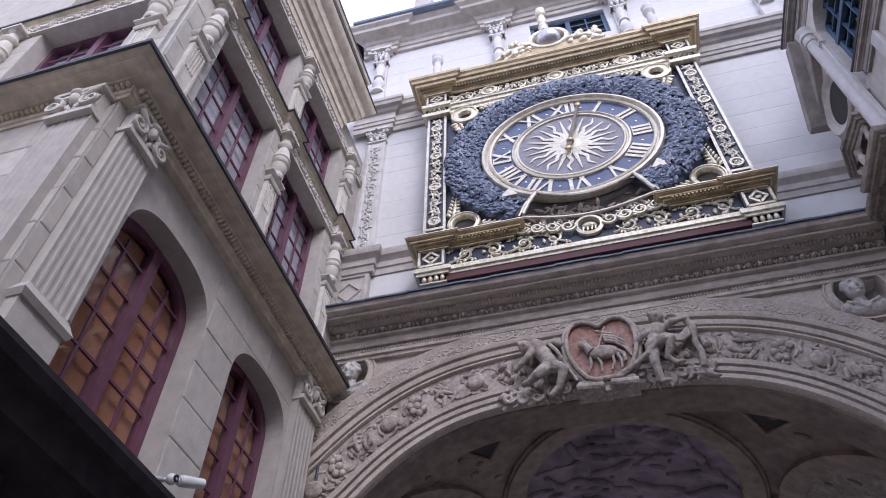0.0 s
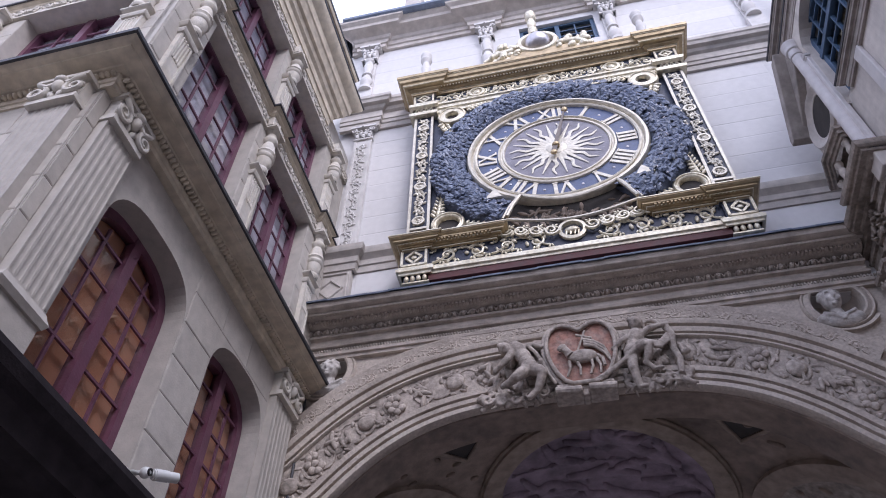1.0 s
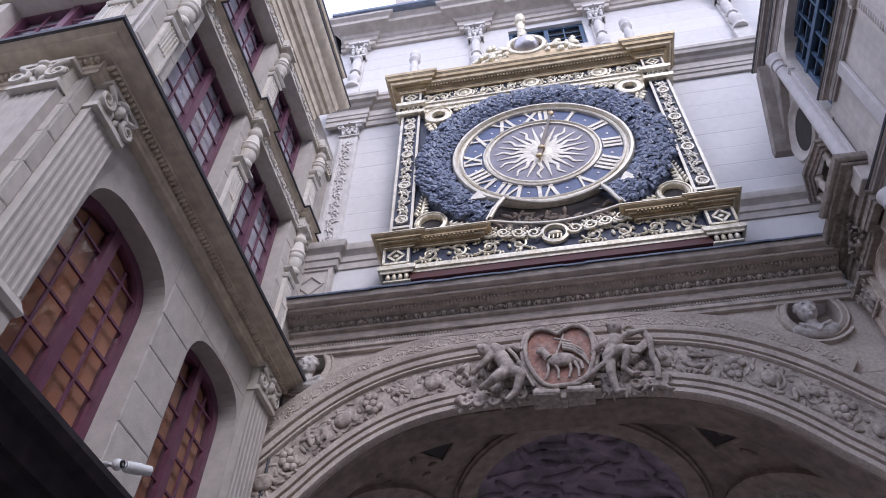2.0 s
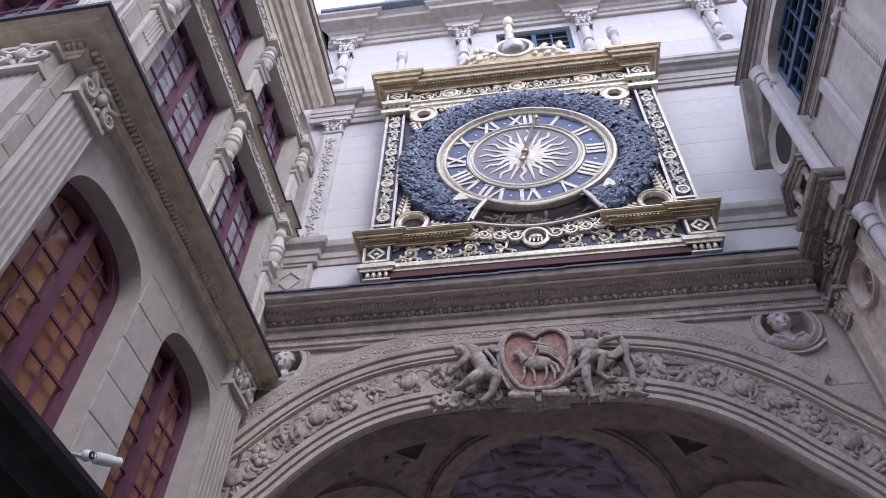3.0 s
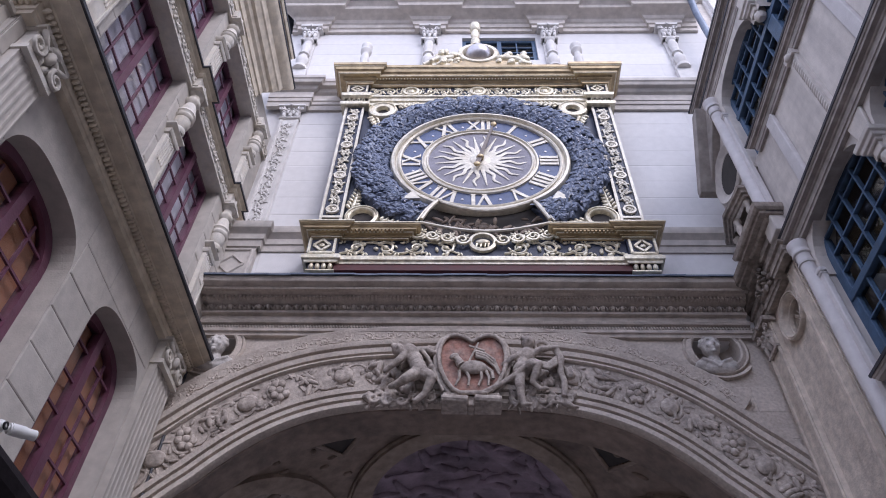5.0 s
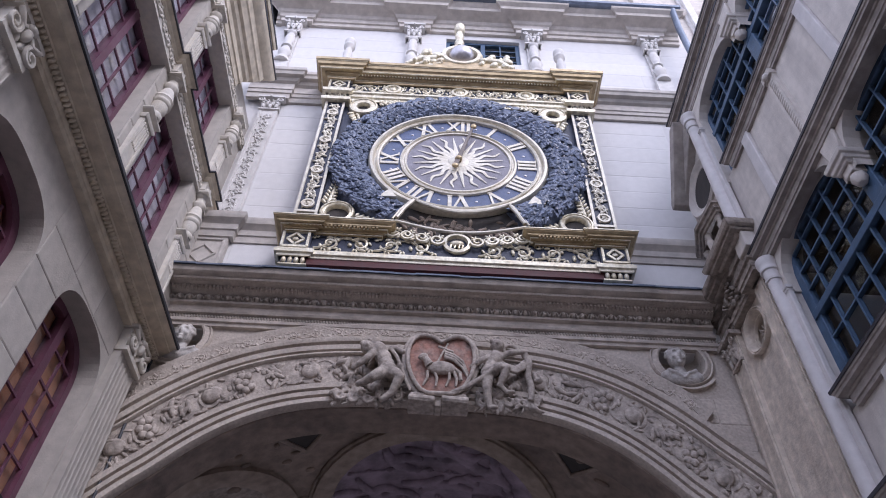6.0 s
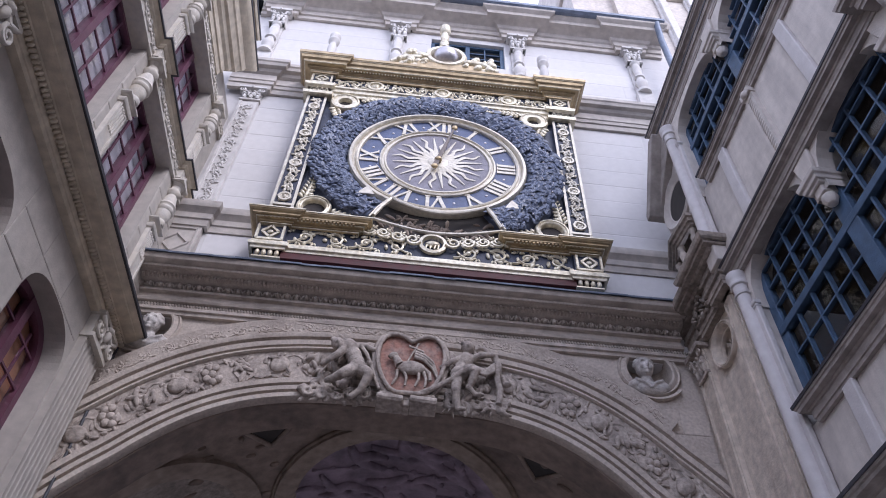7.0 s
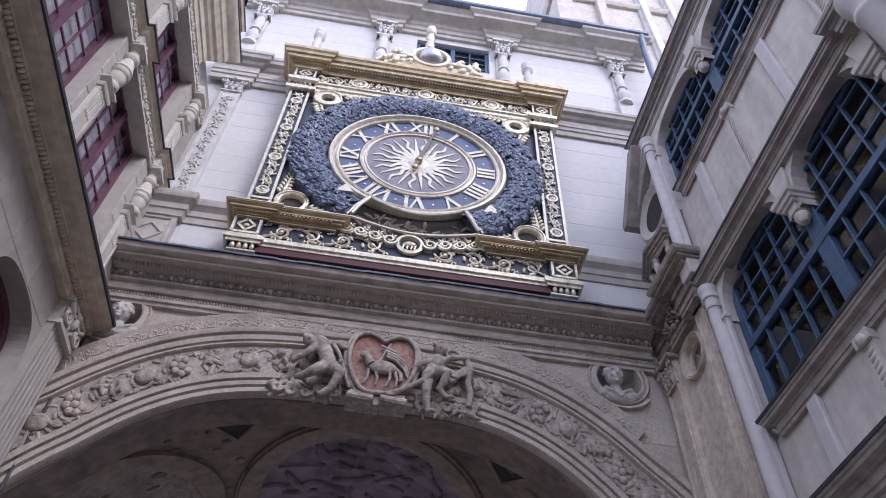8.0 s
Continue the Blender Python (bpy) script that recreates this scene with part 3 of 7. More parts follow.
def corinthian(s, u, v0, v1, half, w, depth):
    """A capital: necking, two tiers of leaves, volutes and abacus."""
    h = v1 - v0
    s.box(u - half * 0.82, u + half * 0.82, v0, v1, 0, w)
    s.box(u - half * 1.25, u + half * 1.25, v1 - h * 0.14, v1, 0, w + depth)
    s.box(u - half * 0.95, u + half * 0.95, v0, v0 + h * 0.08, 0, w + depth * 0.35)
    for row, k in ((0.28, 3), (0.5, 4)):
        for i in range(k):
            x = u + half * 0.9 * ((i + 0.5) / k * 2 - 1)
            s.ball(x, v0 + h * row, w + depth * 0.3, half * 0.2, h * 0.2, depth * 0.35, 7, 5)
            s.ball(x, v0 + h * (row + 0.15), w + depth * 0.55, half * 0.16, h * 0.07, depth * 0.3, 6, 4)
    for e in (-1, 1):
        s.tube(spiral(u + e * half * 0.92, v0 + h * 0.72, w + depth * 0.7, half * 0.34, 1.3, 90, e, 12), half * 0.1, half * 0.06, 5)
        s.tube([(u + e * half * 0.2, v0 + h * 0.5, w + depth * 0.4), (u + e * half * 0.6, v0 + h * 0.75, w + depth * 0.6), (u + e * half * 0.95, v0 + h * 0.95, w + depth * 0.7)], half * 0.09, half * 0.07, 5)
    s.ball(u, v1 - h * 0.1, w + depth, half * 0.16, h * 0.09, depth * 0.3, 6, 4)
s = Shape(FAC)
corinthian(s, -2.875, 11.72, 12.04, 0.17, 0.05, 0.09)
part("capital", s, WHITE_TRIM, pil)

# baluster consoles under the eaves
BALUSTER = [(0.10, 0.0), (0.10, 0.08), (0.07, 0.10), (0.075, 0.14), (0.055, 0.17), (0.085, 0.30), (0.095, 0.38), (0.06, 0.50), (0.05, 0.56), (0.08, 0.58), (0.08, 0.63), (0.05, 0.66), (0.065, 0.80), (0.072, 0.95), (0.055, 1.12), (0.08, 1.16), (0.08, 1.2)]
for b in bays:
    s = Shape(FAC)
    s.box(b - 0.14, b + 0.14, 12.78, 13.35, 0, 0.09)
    s.box(b - 0.12, b + 0.12, 13.35, 15.0, 0, 0.04)
    s.lathe([(r * 1.25, 13.35 + v * 0.92) for r, v in BALUSTER], b, 0.08, 12, 0.8)
    corinthian(s, b, 14.46, 14.95, 0.16, 0.1, 0.1)
    part("baluster", s, WHITE_TRIM, gate, "carved stone baluster with a leaf capital")

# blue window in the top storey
# the backing board is painted dark to stand for an unlit room
win = part("window", Shape(FAC).box(-0.15, 1.22, 13.84, 14.76, -0.3, -0.27), ROOM_SHADE, gate, "blue-painted small-paned window")
s = Shape(FAC)
for a, b, c, d in ((-0.15, -0.08, 13.84, 14.76), (1.15, 1.22, 13.84, 14.76), (-0.08, 1.15, 14.70, 14.76), (-0.08, 1.15, 13.84, 13.90), (0.50, 0.58, 13.9, 14.70)):
    s.box(a, b, c, d, -0.14, -0.07)
for k in range(1, 4):
    for a, b in ((-0.08, 0.5), (0.58, 1.15)):
        s.box(a, b, 13.9 + k * 0.2 - 0.012, 13.9 + k * 0.2 + 0.012, -0.12, -0.085)
for u in (0.21, 0.865):
    s.box(u - 0.012, u + 0.012, 13.9, 14.7, -0.118, -0.088)
part("window_frame", s, BLUE_PAINT, win, "blue painted frame")
for a, b in ((-0.08, 0.5), (0.58, 1.15)):
    part("pane", Shape(FAC).sheet([(a, 13.9), (b, 13.9), (b, 14.7), (a, 14.7)], -0.102), GLASS, win).visible_shadow = False

# roundels with busts beside the arch
def roundel(u, v, r, du, dv):
    s = Shape(FAC)
    s.arc_sweep([(r, -0.01), (r * 0.99, 0.03), (r * 0.95, 0.045), (r * 0.90, 0.03), (r * 0.85, 0.04), (r * 0.77, 0.052), (r * 0.72, 0.045), (NICHE_R - 0.004, 0.02), (NICHE_R - 0.008, -0.06)], u, v, 0, 360, 48)
    ring = part("roundel", s, GREY, gate, "round moulded stone niche frame", smooth=40)
    part("recess", Shape(FAC).bowl(u, v, NICHE_R, 0.0, 0.24), GREY_DARK, ring, "hollow painted recess shade", smooth=60)
    lip = Shape(FAC).arc_sweep([(r + 0.01, -0.01), (r + 0.01, 0.035), (r + 0.045, 0.05), (r + 0.05, -0.01)], u, v, 232, 322, 24)
    part("lip", lip, GREY, ring, "worn stone lip under the niche", smooth=40)
    b = Shape(FAC)
    u, v = u + du, v + dv
    b.ball(u, v + 0.06, 0.03, 0.098, 0.128, 0.105, 16, 12)
    for k in range(16):
        t = k * math.tau / 16
        b.ball(u + 0.092 * math.cos(t), v + 0.10 + 0.088 * math.sin(t) * (1 if math.sin(t) > 0 else 0.45), 0.01 + 0.02 * (k % 2), 0.034, 0.036, 0.04, 8, 6)
    b.ball(u, v + 0.045, 0.135, 0.018, 0.036, 0.026, 8, 6)
    b.ball(u, v - 0.008, 0.115, 0.032, 0.013, 0.02, 8, 6)
    b.ball(u, v - 0.042, 0.105, 0.03, 0.022, 0.024, 8, 6)
    for e in (-1, 1):
        b.ball(u + e * 0.038, v + 0.10, 0.12, 0.028, 0.011, 0.02, 8, 6)
        b.ball(u + e * 0.045, v + 0.03, 0.105, 0.03, 0.03, 0.024, 8, 6)
    b.tube([(u, v - 0.02, 0.0), (u + 0.02, v - 0.13, -0.01)], 0.055, 0.07, 12)
    for e, x in ((-1, -0.135), (1, 0.175)):
        b.ball(u + x, v - 0.165, -0.01, 0.085, 0.07, 0.075, 12, 8, turn=-e * 25)
        b.tube([(u + x, v - 0.11, 0.05), (u + x * 0.4, v - 0.17, 0.075), (u + 0.02, v - 0.235, 0.07)], 0.022, 0.018, 8)
    b.ball(u + 0.03, v - 0.20, 0.0, 0.19, 0.085, 0.08, 14, 8)
    b.v = [(x, y - 0.02, z) for x, y, z in b.v]
    statue("bust", b, BUST_STONE, "small grey stone bust in a round niche", "bust", "busts", 0.009)


roundel(*NICHES[1], 0.35, -0.06, -0.05)
roundel(*NICHES[0], 0.35, 0.05, -0.065)

# carved crown piece: shield with lamb, and two winged figures
SH = Shape(FAC)
half = [(0.125, 6.215), (0.20, 6.26), (0.265, 6.36), (0.315, 6.48), (0.343, 6.60), (0.35, 6.72), (0.335, 6.84), (0.295, 6.925), (0.235, 6.975), (0.17, 6.985), (0.11, 6.97), (0.055, 6.935), (0.0, 6.89)]
outline = [(u - 0.035, v) for u, v in half] + [(-u - 0.035, v) for u, v in half[-2::-1]]
shield = thing("shield", (-0.035, -0.2, 6.6), "worn red heraldic shield with a stone lamb relief on the arch", "shield")
part("panel", Shape(FAC).slab(outline, 0.10, 0.175), TERRACOTTA, shield, "faded red shield field", smooth=30)
rim = Shape(FAC)
rim.tube([(u, v, 0.205) for u, v in outline] + [(outline[0][0], outline[0][1], 0.205)], 0.024, None, 8)
rim.tube([(u * 1.09, (v - 6.6) * 1.09 + 6.6, 0.15) for u, v in outline] + [(outline[0][0] * 1.09, (outline[0][1] - 6.6) * 1.09 + 6.6, 0.15)], 0.03, None, 8)
part("rim", rim, GREY_CARVED, shield, "rolled stone rim", smooth=70)
lamb = Shape(FAC)
lamb.ball(-0.03, 6.60, 0.225, 0.15, 0.075, 0.05, 12, 8)
lamb.tube([(-0.15, 6.62, 0.23), (-0.2, 6.70, 0.24)], 0.05, 0.035, 8)
lamb.ball(-0.225, 6.715, 0.24, 0.055, 0.035, 0.035, 10, 6, turn=25)
for u, b in ((-0.17, -0.21), (-0.1, -0.08), (0.05, 0.02), (0.1, 0.12)):
    lamb.tube([(u, 6.56, 0.225), ((u + b) / 2 + 0.02, 6.48, 0.225), (b, 6.39, 0.225)], 0.019, 0.012, 6)
lamb.tube([(0.11, 6.60, 0.22), (0.16, 6.56, 0.22), (0.17, 6.47, 0.22)], 0.02, 0.02, 6)
lamb.tube([(-0.12, 6.56, 0.225), (0.03, 6.90, 0.225)], 0.012, 0.012, 6)
lamb.tube([(-0.07, 6.86, 0.225), (0.09, 6.80, 0.225)], 0.014, 0.014, 6)
for k in range(3):
    lamb.tube([(0.0, 6.80 - k * 0.03, 0.215), (0.1, 6.76 - k * 0.03, 0.225), (0.19, 6.70 - k * 0.04, 0.215), (0.24, 6.56 - k * 0.02, 0.21)], 0.022, 0.012, 6)
lamb.v = [(-0.03 + (x + 0.03), y + 0.012, 6.535 + (z - 6.60) * 1.12) for x, y, z in lamb.v]
part("relief", lamb, GREY_CARVED, shield, "pale stone lamb with a banner", smooth=70)
ledge = Shape(FAC)
for a, b in ((-0.35, -0.085), (-0.02, 0.25)):
    ledge.box(a, b, 6.10, 6.19, 0.0, 0.20)
    ledge.tube([(a, 6.15, 0.2), (b, 6.13, 0.2)], 0.04, 0.045, 10)
    ledge.tube([(a + 0.02, 6.21, 0.17), (b - 0.02, 6.21, 0.17)], 0.03, 0.03, 8)
ledge.box(-0.085, -0.02, 6.09, 6.19, 0.0, 0.17)
part("console", ledge, GREY_CARVED, shield, "small worn stone console", bevel=0.02)

def limb(f, pts, r0, r1):
    f.tube(pts, r0, r1, 10)
    for p, r in zip(pts, [r0 + (r1 - r0) * i / (len(pts) - 1) for i in range(len(pts))]):
        f.ball(*p, r * 1.02, r * 1.02, r * 1.02, 10, 6)


def backing(f, lo, hi, seed):
    """Torn leaves, scrolls and drapery behind a figure."""
    q = random.Random(seed)
    for k in range(60):
        u = q.uniform(lo, hi)
        f.ball(u, 6.22 + q.uniform(-0.08, 0.09), q.uniform(0.03, 0.09), q.uniform(0.012, 0.028), q.uniform(0.03, 0.07), 0.03, 8, 5, turn=q.uniform(0, 180))
    for k in range(5):
        f.tube(spiral(lo + (hi - lo) * (k + 0.5) / 5, 6.21 + q.uniform(-0.02, 0.03), 0.10, 0.06, 1.4, q.uniform(0, 360), 1 if k % 2 else -1, 14), 0.018, 0.012, 6)
    for k in range(44):
        f.ball(q.uniform(lo, hi), q.uniform(6.24, 6.72), 0.07, q.uniform(0.02, 0.045), q.uniform(0.04, 0.10), 0.05, 8, 5, turn=q.uniform(-70, 70))


def head(f, u, v, w, turn):
    """A small curly head."""
    f.ball(u, v, w, 0.068, 0.082, 0.07, 14, 10, turn=turn)
    for k in range(11):
        f.ball(u + 0.058 * math.cos(k * 0.62), v + 0.03 + 0.05 * math.sin(k * 0.62), w - 0.01 + 0.02 * (k % 3), 0.026, 0.026, 0.03, 7, 5)
    f.ball(u, v - 0.01, w + 0.07, 0.014, 0.022, 0.016, 6, 4)


# the one that bends away over its knee, its back to the street
f = Shape(FAC)
head(f, -0.81, 6.755, 0.22, 35)
f.ball(-0.685, 6.755, 0.19, 0.085, 0.115, 0.08, 16, 10, turn=35)
f.ball(-0.635, 6.66, 0.185, 0.085, 0.12, 0.078, 16, 10, turn=28)
f.ball(-0.595, 6.56, 0.185, 0.088, 0.105, 0.085, 16, 10, turn=20)
f.ball(-0.575, 6.49, 0.19, 0.098, 0.085, 0.095, 16, 10)
limb(f, [(-0.735, 6.77, 0.19), (-0.79, 6.765, 0.21)], 0.042, 0.038)
limb(f, [(-0.72, 6.73, 0.21), (-0.80, 6.60, 0.235), (-0.86, 6.54, 0.23), (-0.93, 6.49, 0.20)], 0.046, 0.027)
limb(f, [(-0.62, 6.80, 0.15), (-0.52, 6.82, 0.15), (-0.44, 6.76, 0.18)], 0.04, 0.028)
limb(f, [(-0.60, 6.46, 0.21), (-0.66, 6.38, 0.26), (-0.71, 6.335, 0.27), (-0.78, 6.32, 0.22), (-0.86, 6.30, 0.19)], 0.072, 0.032)
limb(f, [(-0.55, 6.46, 0.20), (-0.48, 6.40, 0.25), (-0.445, 6.365, 0.255), (-0.48, 6.28, 0.22), (-0.52, 6.20, 0.19), (-0.60, 6.135, 0.18)], 0.07, 0.030)
f.tube([(-0.58, 6.82, 0.17), (-0.50, 6.68, 0.20), (-0.44, 6.54, 0.20), (-0.38, 6.36, 0.19), (-0.33, 6.26, 0.17)], 0.022, 0.018, 8)
f.ball(-0.455, 6.55, 0.20, 0.035, 0.035, 0.03, 10, 6)
for k in range(6):
    limb(f, [(-0.58, 6.84, 0.09), (-0.50 + 0.012 * k, 6.91 - 0.025 * k, 0.10), (-0.40 + 0.006 * k, 6.91 - 0.045 * k, 0.09)], 0.024, 0.012)
backing(f, -1.10, -0.40, 5)
statue("stone_figure", f, GREY_CARVED, "weathered winged stone figure holding the shield", "statue", "figures", 0.008)

# the one that strides with one knee raised and a scroll over its arm
f = Shape(FAC)
head(f, 0.55, 6.875, 0.21, -10)
f.ball(0.525, 6.72, 0.18, 0.09, 0.105, 0.08, 16, 10, turn=-18)
f.ball(0.485, 6.62, 0.17, 0.078, 0.11, 0.072, 16, 10, turn=-15)
f.ball(0.455, 6.53, 0.18, 0.082, 0.09, 0.082, 16, 10)
limb(f, [(0.53, 6.78, 0.18), (0.545, 6.84, 0.19)], 0.036, 0.034)
limb(f, [(0.475, 6.73, 0.20), (0.38, 6.655, 0.225), (0.285, 6.59, 0.20)], 0.040, 0.026)
limb(f, [(0.59, 6.745, 0.18), (0.68, 6.79, 0.21), (0.77, 6.815, 0.20), (0.86, 6.85, 0.17)], 0.040, 0.026)
limb(f, [(0.47, 6.52, 0.20), (0.56, 6.535, 0.27), (0.63, 6.52, 0.28), (0.60, 6.43, 0.25), (0.565, 6.35, 0.21), (0.63, 6.29, 0.19)], 0.066, 0.028)
limb(f, [(0.445, 6.49, 0.19), (0.435, 6.38, 0.22), (0.432, 6.29, 0.23), (0.445, 6.19, 0.20), (0.46, 6.10, 0.18)], 0.066, 0.030)
f.ball(0.68, 6.28, 0.2, 0.05, 0.02, 0.03, 8, 5)
f.ball(0.50, 6.09, 0.19, 0.05, 0.02, 0.03, 8, 5)
f.tube([(0.06, 6.22, 0.20), (0.22, 6.30, 0.22), (0.38, 6.40, 0.25), (0.50, 6.52, 0.26)], 0.028, 0.03, 8)
f.tube([(0.70 + 0.075 * math.cos(k * 0.55), 6.875 + 0.06 * math.sin(k * 0.55), 0.16) for k in range(12)], 0.024, 0.024, 8)
for k in range(4):
    f.tube([(0.56, 6.70 - 0.03 * k, 0.17), (0.64, 6.62 - 0.02 * k, 0.21), (0.74, 6.60 - 0.02 * k, 0.20), (0.84, 6.72 - 0.03 * k, 0.17)], 0.022, 0.02, 8)
f.tube([(0.84, 6.85, 0.15), (0.89, 6.72, 0.14), (0.87, 6.56, 0.12), (0.90, 6.42, 0.12), (0.88, 6.24, 0.12)], 0.042, 0.034, 8)
for k in range(6):
    limb(f, [(0.48, 6.80 - 0.012 * k, 0.08), (0.38, 6.88 - 0.025 * k, 0.10), (0.32 + 0.012 * k, 6.91 - 0.05 * k, 0.09)], 0.022, 0.014)
backing(f, 0.33, 1.0, 6)
statue("stone_figure", f, GREY_CARVED, "weathered winged stone figure with a trailing scroll beside the shield", "statue", "figures", 0.008)

# vault under the arch
s = Shape(FAC)
RV = 4.0
n = 40
for i in range(n):
    a, b = radians(145 - 112 * i / n), radians(145 - 112 * (i + 1) / n)
    p = [(AU + RV * math.cos(q), AV + RV * math.sin(q)) for q in (a, b)]
    for k in range(10):
        w0, w1 = -0.4 - k * 0.62, -0.4 - (k + 1) * 0.62
        s.add([(*p[0], w0), (*p[1], w0), (*p[1], w1), (*p[0], w1)], [(0, 1, 2, 3)])
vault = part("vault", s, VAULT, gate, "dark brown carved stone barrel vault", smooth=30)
def on_vault(a, y, lift):
    q = radians(90) - a / RV
    return (AU + (RV - lift) * math.cos(q), AV + (RV - lift) * math.sin(q), -y)
s = Shape(FAC)
def vault_line(pts, r):
    s.tube([on_vault(a, y, 0.02) for a, y in pts], r, r, 6)
def vault_band(pts, wide, lift):
    """A flat raised band that follows (a, y) points on the vault."""
    rows = []
    for i, (a, y) in enumerate(pts):
        a0, y0 = pts[max(i - 1, 0)]
        a1, y1 = pts[min(i + 1, len(pts) - 1)]
        d = Vector((a1 - a0, y1 - y0)).normalized()
        n = Vector((-d.y, d.x)) * wide / 2
        rows += [on_vault(a + n.x, y + n.y, -0.02), on_vault(a + n.x, y + n.y, lift), on_vault(a, y, lift * 1.35), on_vault(a - n.x, y - n.y, lift), on_vault(a - n.x, y - n.y, -0.02)]
    s.add(rows, [(5 * i + j, 5 * i + j + 1, 5 * i + j + 6, 5 * i + j + 5) for i in range(len(pts) - 1) for j in range(4)])
circle = lambda a, y, r, n=48: [(a + r * math.cos(k * math.tau / n), y + r * math.sin(k * math.tau / n)) for k in range(n + 1)]
MA, MY = 0.2, 2.22                          # centre of the great medallion on the vault
vault_band(circle(MA, MY, 1.42), 0.24, 0.07)
vault_line(circle(MA, MY, 1.29), 0.024)
vault_line(circle(MA, MY, 1.55), 0.022)
for e in (-1, 1):
    vault_band(circle(MA + e * 2.95, 2.0, 1.16), 0.26, 0.06)
    vault_line(circle(MA + e * 2.95, 2.0, 1.03), 0.02)
    vault_band([(MA + e * 1.5, 2.2 + 0.25 * k) for k in range(9)], 0.34, 0.05)
vault_band([(-4.0 + 0.2 * k, 0.46) for k in range(42)], 0.16, 0.05)
vault_band([(-4.0 + 0.2 * k, 4.4) for k in range(42)], 0.3, 0.05)
part("rib", s, VAULT_RIB, vault, "carved vault frames", smooth=60)


def vault_patch(a0, y0, r, lift, n=36, rows=5):
    """A round field that follows the curve of the vault."""
    pts = [on_vault(a0, y0, lift)]
    for i in range(1, rows + 1):
        pts += [on_vault(a0 + r * i / rows * math.cos(k * math.tau / n), y0 + r * i / rows * math.sin(k * math.tau / n), lift) for k in range(n)]
    faces = [(0, 1 + k, 1 + (k + 1) % n) for k in range(n)]
    faces += [(1 + i * n + k, 1 + i * n + (k + 1) % n, 1 + (i + 1) * n + (k + 1) % n, 1 + (i + 1) * n + k) for i in range(rows - 1) for k in range(n)]
    return pts, faces


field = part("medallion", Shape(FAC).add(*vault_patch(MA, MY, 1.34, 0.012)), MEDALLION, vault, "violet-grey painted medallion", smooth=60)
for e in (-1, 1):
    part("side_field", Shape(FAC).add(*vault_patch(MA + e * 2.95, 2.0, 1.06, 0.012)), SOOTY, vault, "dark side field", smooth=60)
    tri = [(MA + e * 1.20, 0.62), (MA + e * 1.84, 0.56), (MA + e * 1.50, 1.02)]
    mid = (sum(a for a, _ in tri) / 3, sum(y for _, y in tri) / 3)
    t = Shape(FAC)
    t.add([on_vault(*q, 0.01) for q in tri + [mid]], [(0, 1, 3), (1, 2, 3), (2, 0, 3)])
    # lies on the vault, not sunk; the dark colour paints the recess shade
    part("spandrel", t, RECESS_SHADE, vault, "triangular panel painted dark as sunk shade", smooth=0)
    t = Shape(FAC)
    for (a0, y0), (a1, y1) in zip(tri, tri[1:] + tri[:1]):
        t.tube([on_vault(a0 + (a1 - a0) * k / 6, y0 + (y1 - y0) * k / 6, 0.015) for k in range(7)], 0.03, 0.03, 6)
    part("spandrel_frame", t, VAULT_RIB, vault, "moulded triangle frame", smooth=60)

# figures and drapery in low relief
s = Shape(FAC)
q = random.Random(21)
def fold(a, y, length, aim, r, bend):
    """One swelling fold of drapery or limb on the vault."""
    pts = []
    for k in range(9):
        x = length * (k / 8 - 0.5)
        z = bend * math.sin(math.pi * k / 8)
        pts.append((a + x * math.cos(aim) - z * math.sin(aim), y + x * math.sin(aim) + z * math.cos(aim)))
    for k, (u, v) in enumerate(pts):
        s.ball(*on_vault(u, v, 0.02), r * (0.5 + 0.6 * math.sin(math.pi * (k + 0.5) / 9)), 0.05, r * (0.5 + 0.6 * math.sin(math.pi * (k + 0.5) / 9)), 8, 5)
    s.tube([on_vault(u, v, 0.035) for u, v in pts], r * 0.55, r * 0.3, 8)
for k in range(46):
    d, t = 1.15 * math.sqrt(q.random()), q.uniform(0, math.tau)
    fold(MA + d * math.cos(t), MY + d * math.sin(t), q.uniform(0.25, 0.6), q.gauss(0.15, 0.7), q.uniform(0.035, 0.08), q.uniform(-0.12, 0.12))
fold(MA - 0.1, 1.62, 1.9, 0.02, 0.035, -0.05)
fold(MA + 0.75, 1.35, 0.9, 1.25, 0.07, 0.08)
fold(MA + 0.35, 1.25, 0.8, 0.75, 0.09, 0.06)
ob = part("relief", s, MEDALLION, field, "worn figures and drapery in low relief", smooth=70, kind="stuff")
md = ob.modifiers.new("melt", "REMESH")
md.mode, md.voxel_size, md.use_smooth_shade = "VOXEL", 0.02, True
s = Shape(FAC)
for k in range(150):
    a, y = q.uniform(-3.6, 3.8), q.uniform(0.62, 3.6)
    if math.hypot(a - MA, y - MY) > 1.62:
        s.ball(*on_vault(a, y, 0.006), q.uniform(0.03, 0.10), 0.03, q.uniform(0.02, 0.07), 8, 5, turn=-a / RV * 57)
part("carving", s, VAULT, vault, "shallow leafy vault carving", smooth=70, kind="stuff")

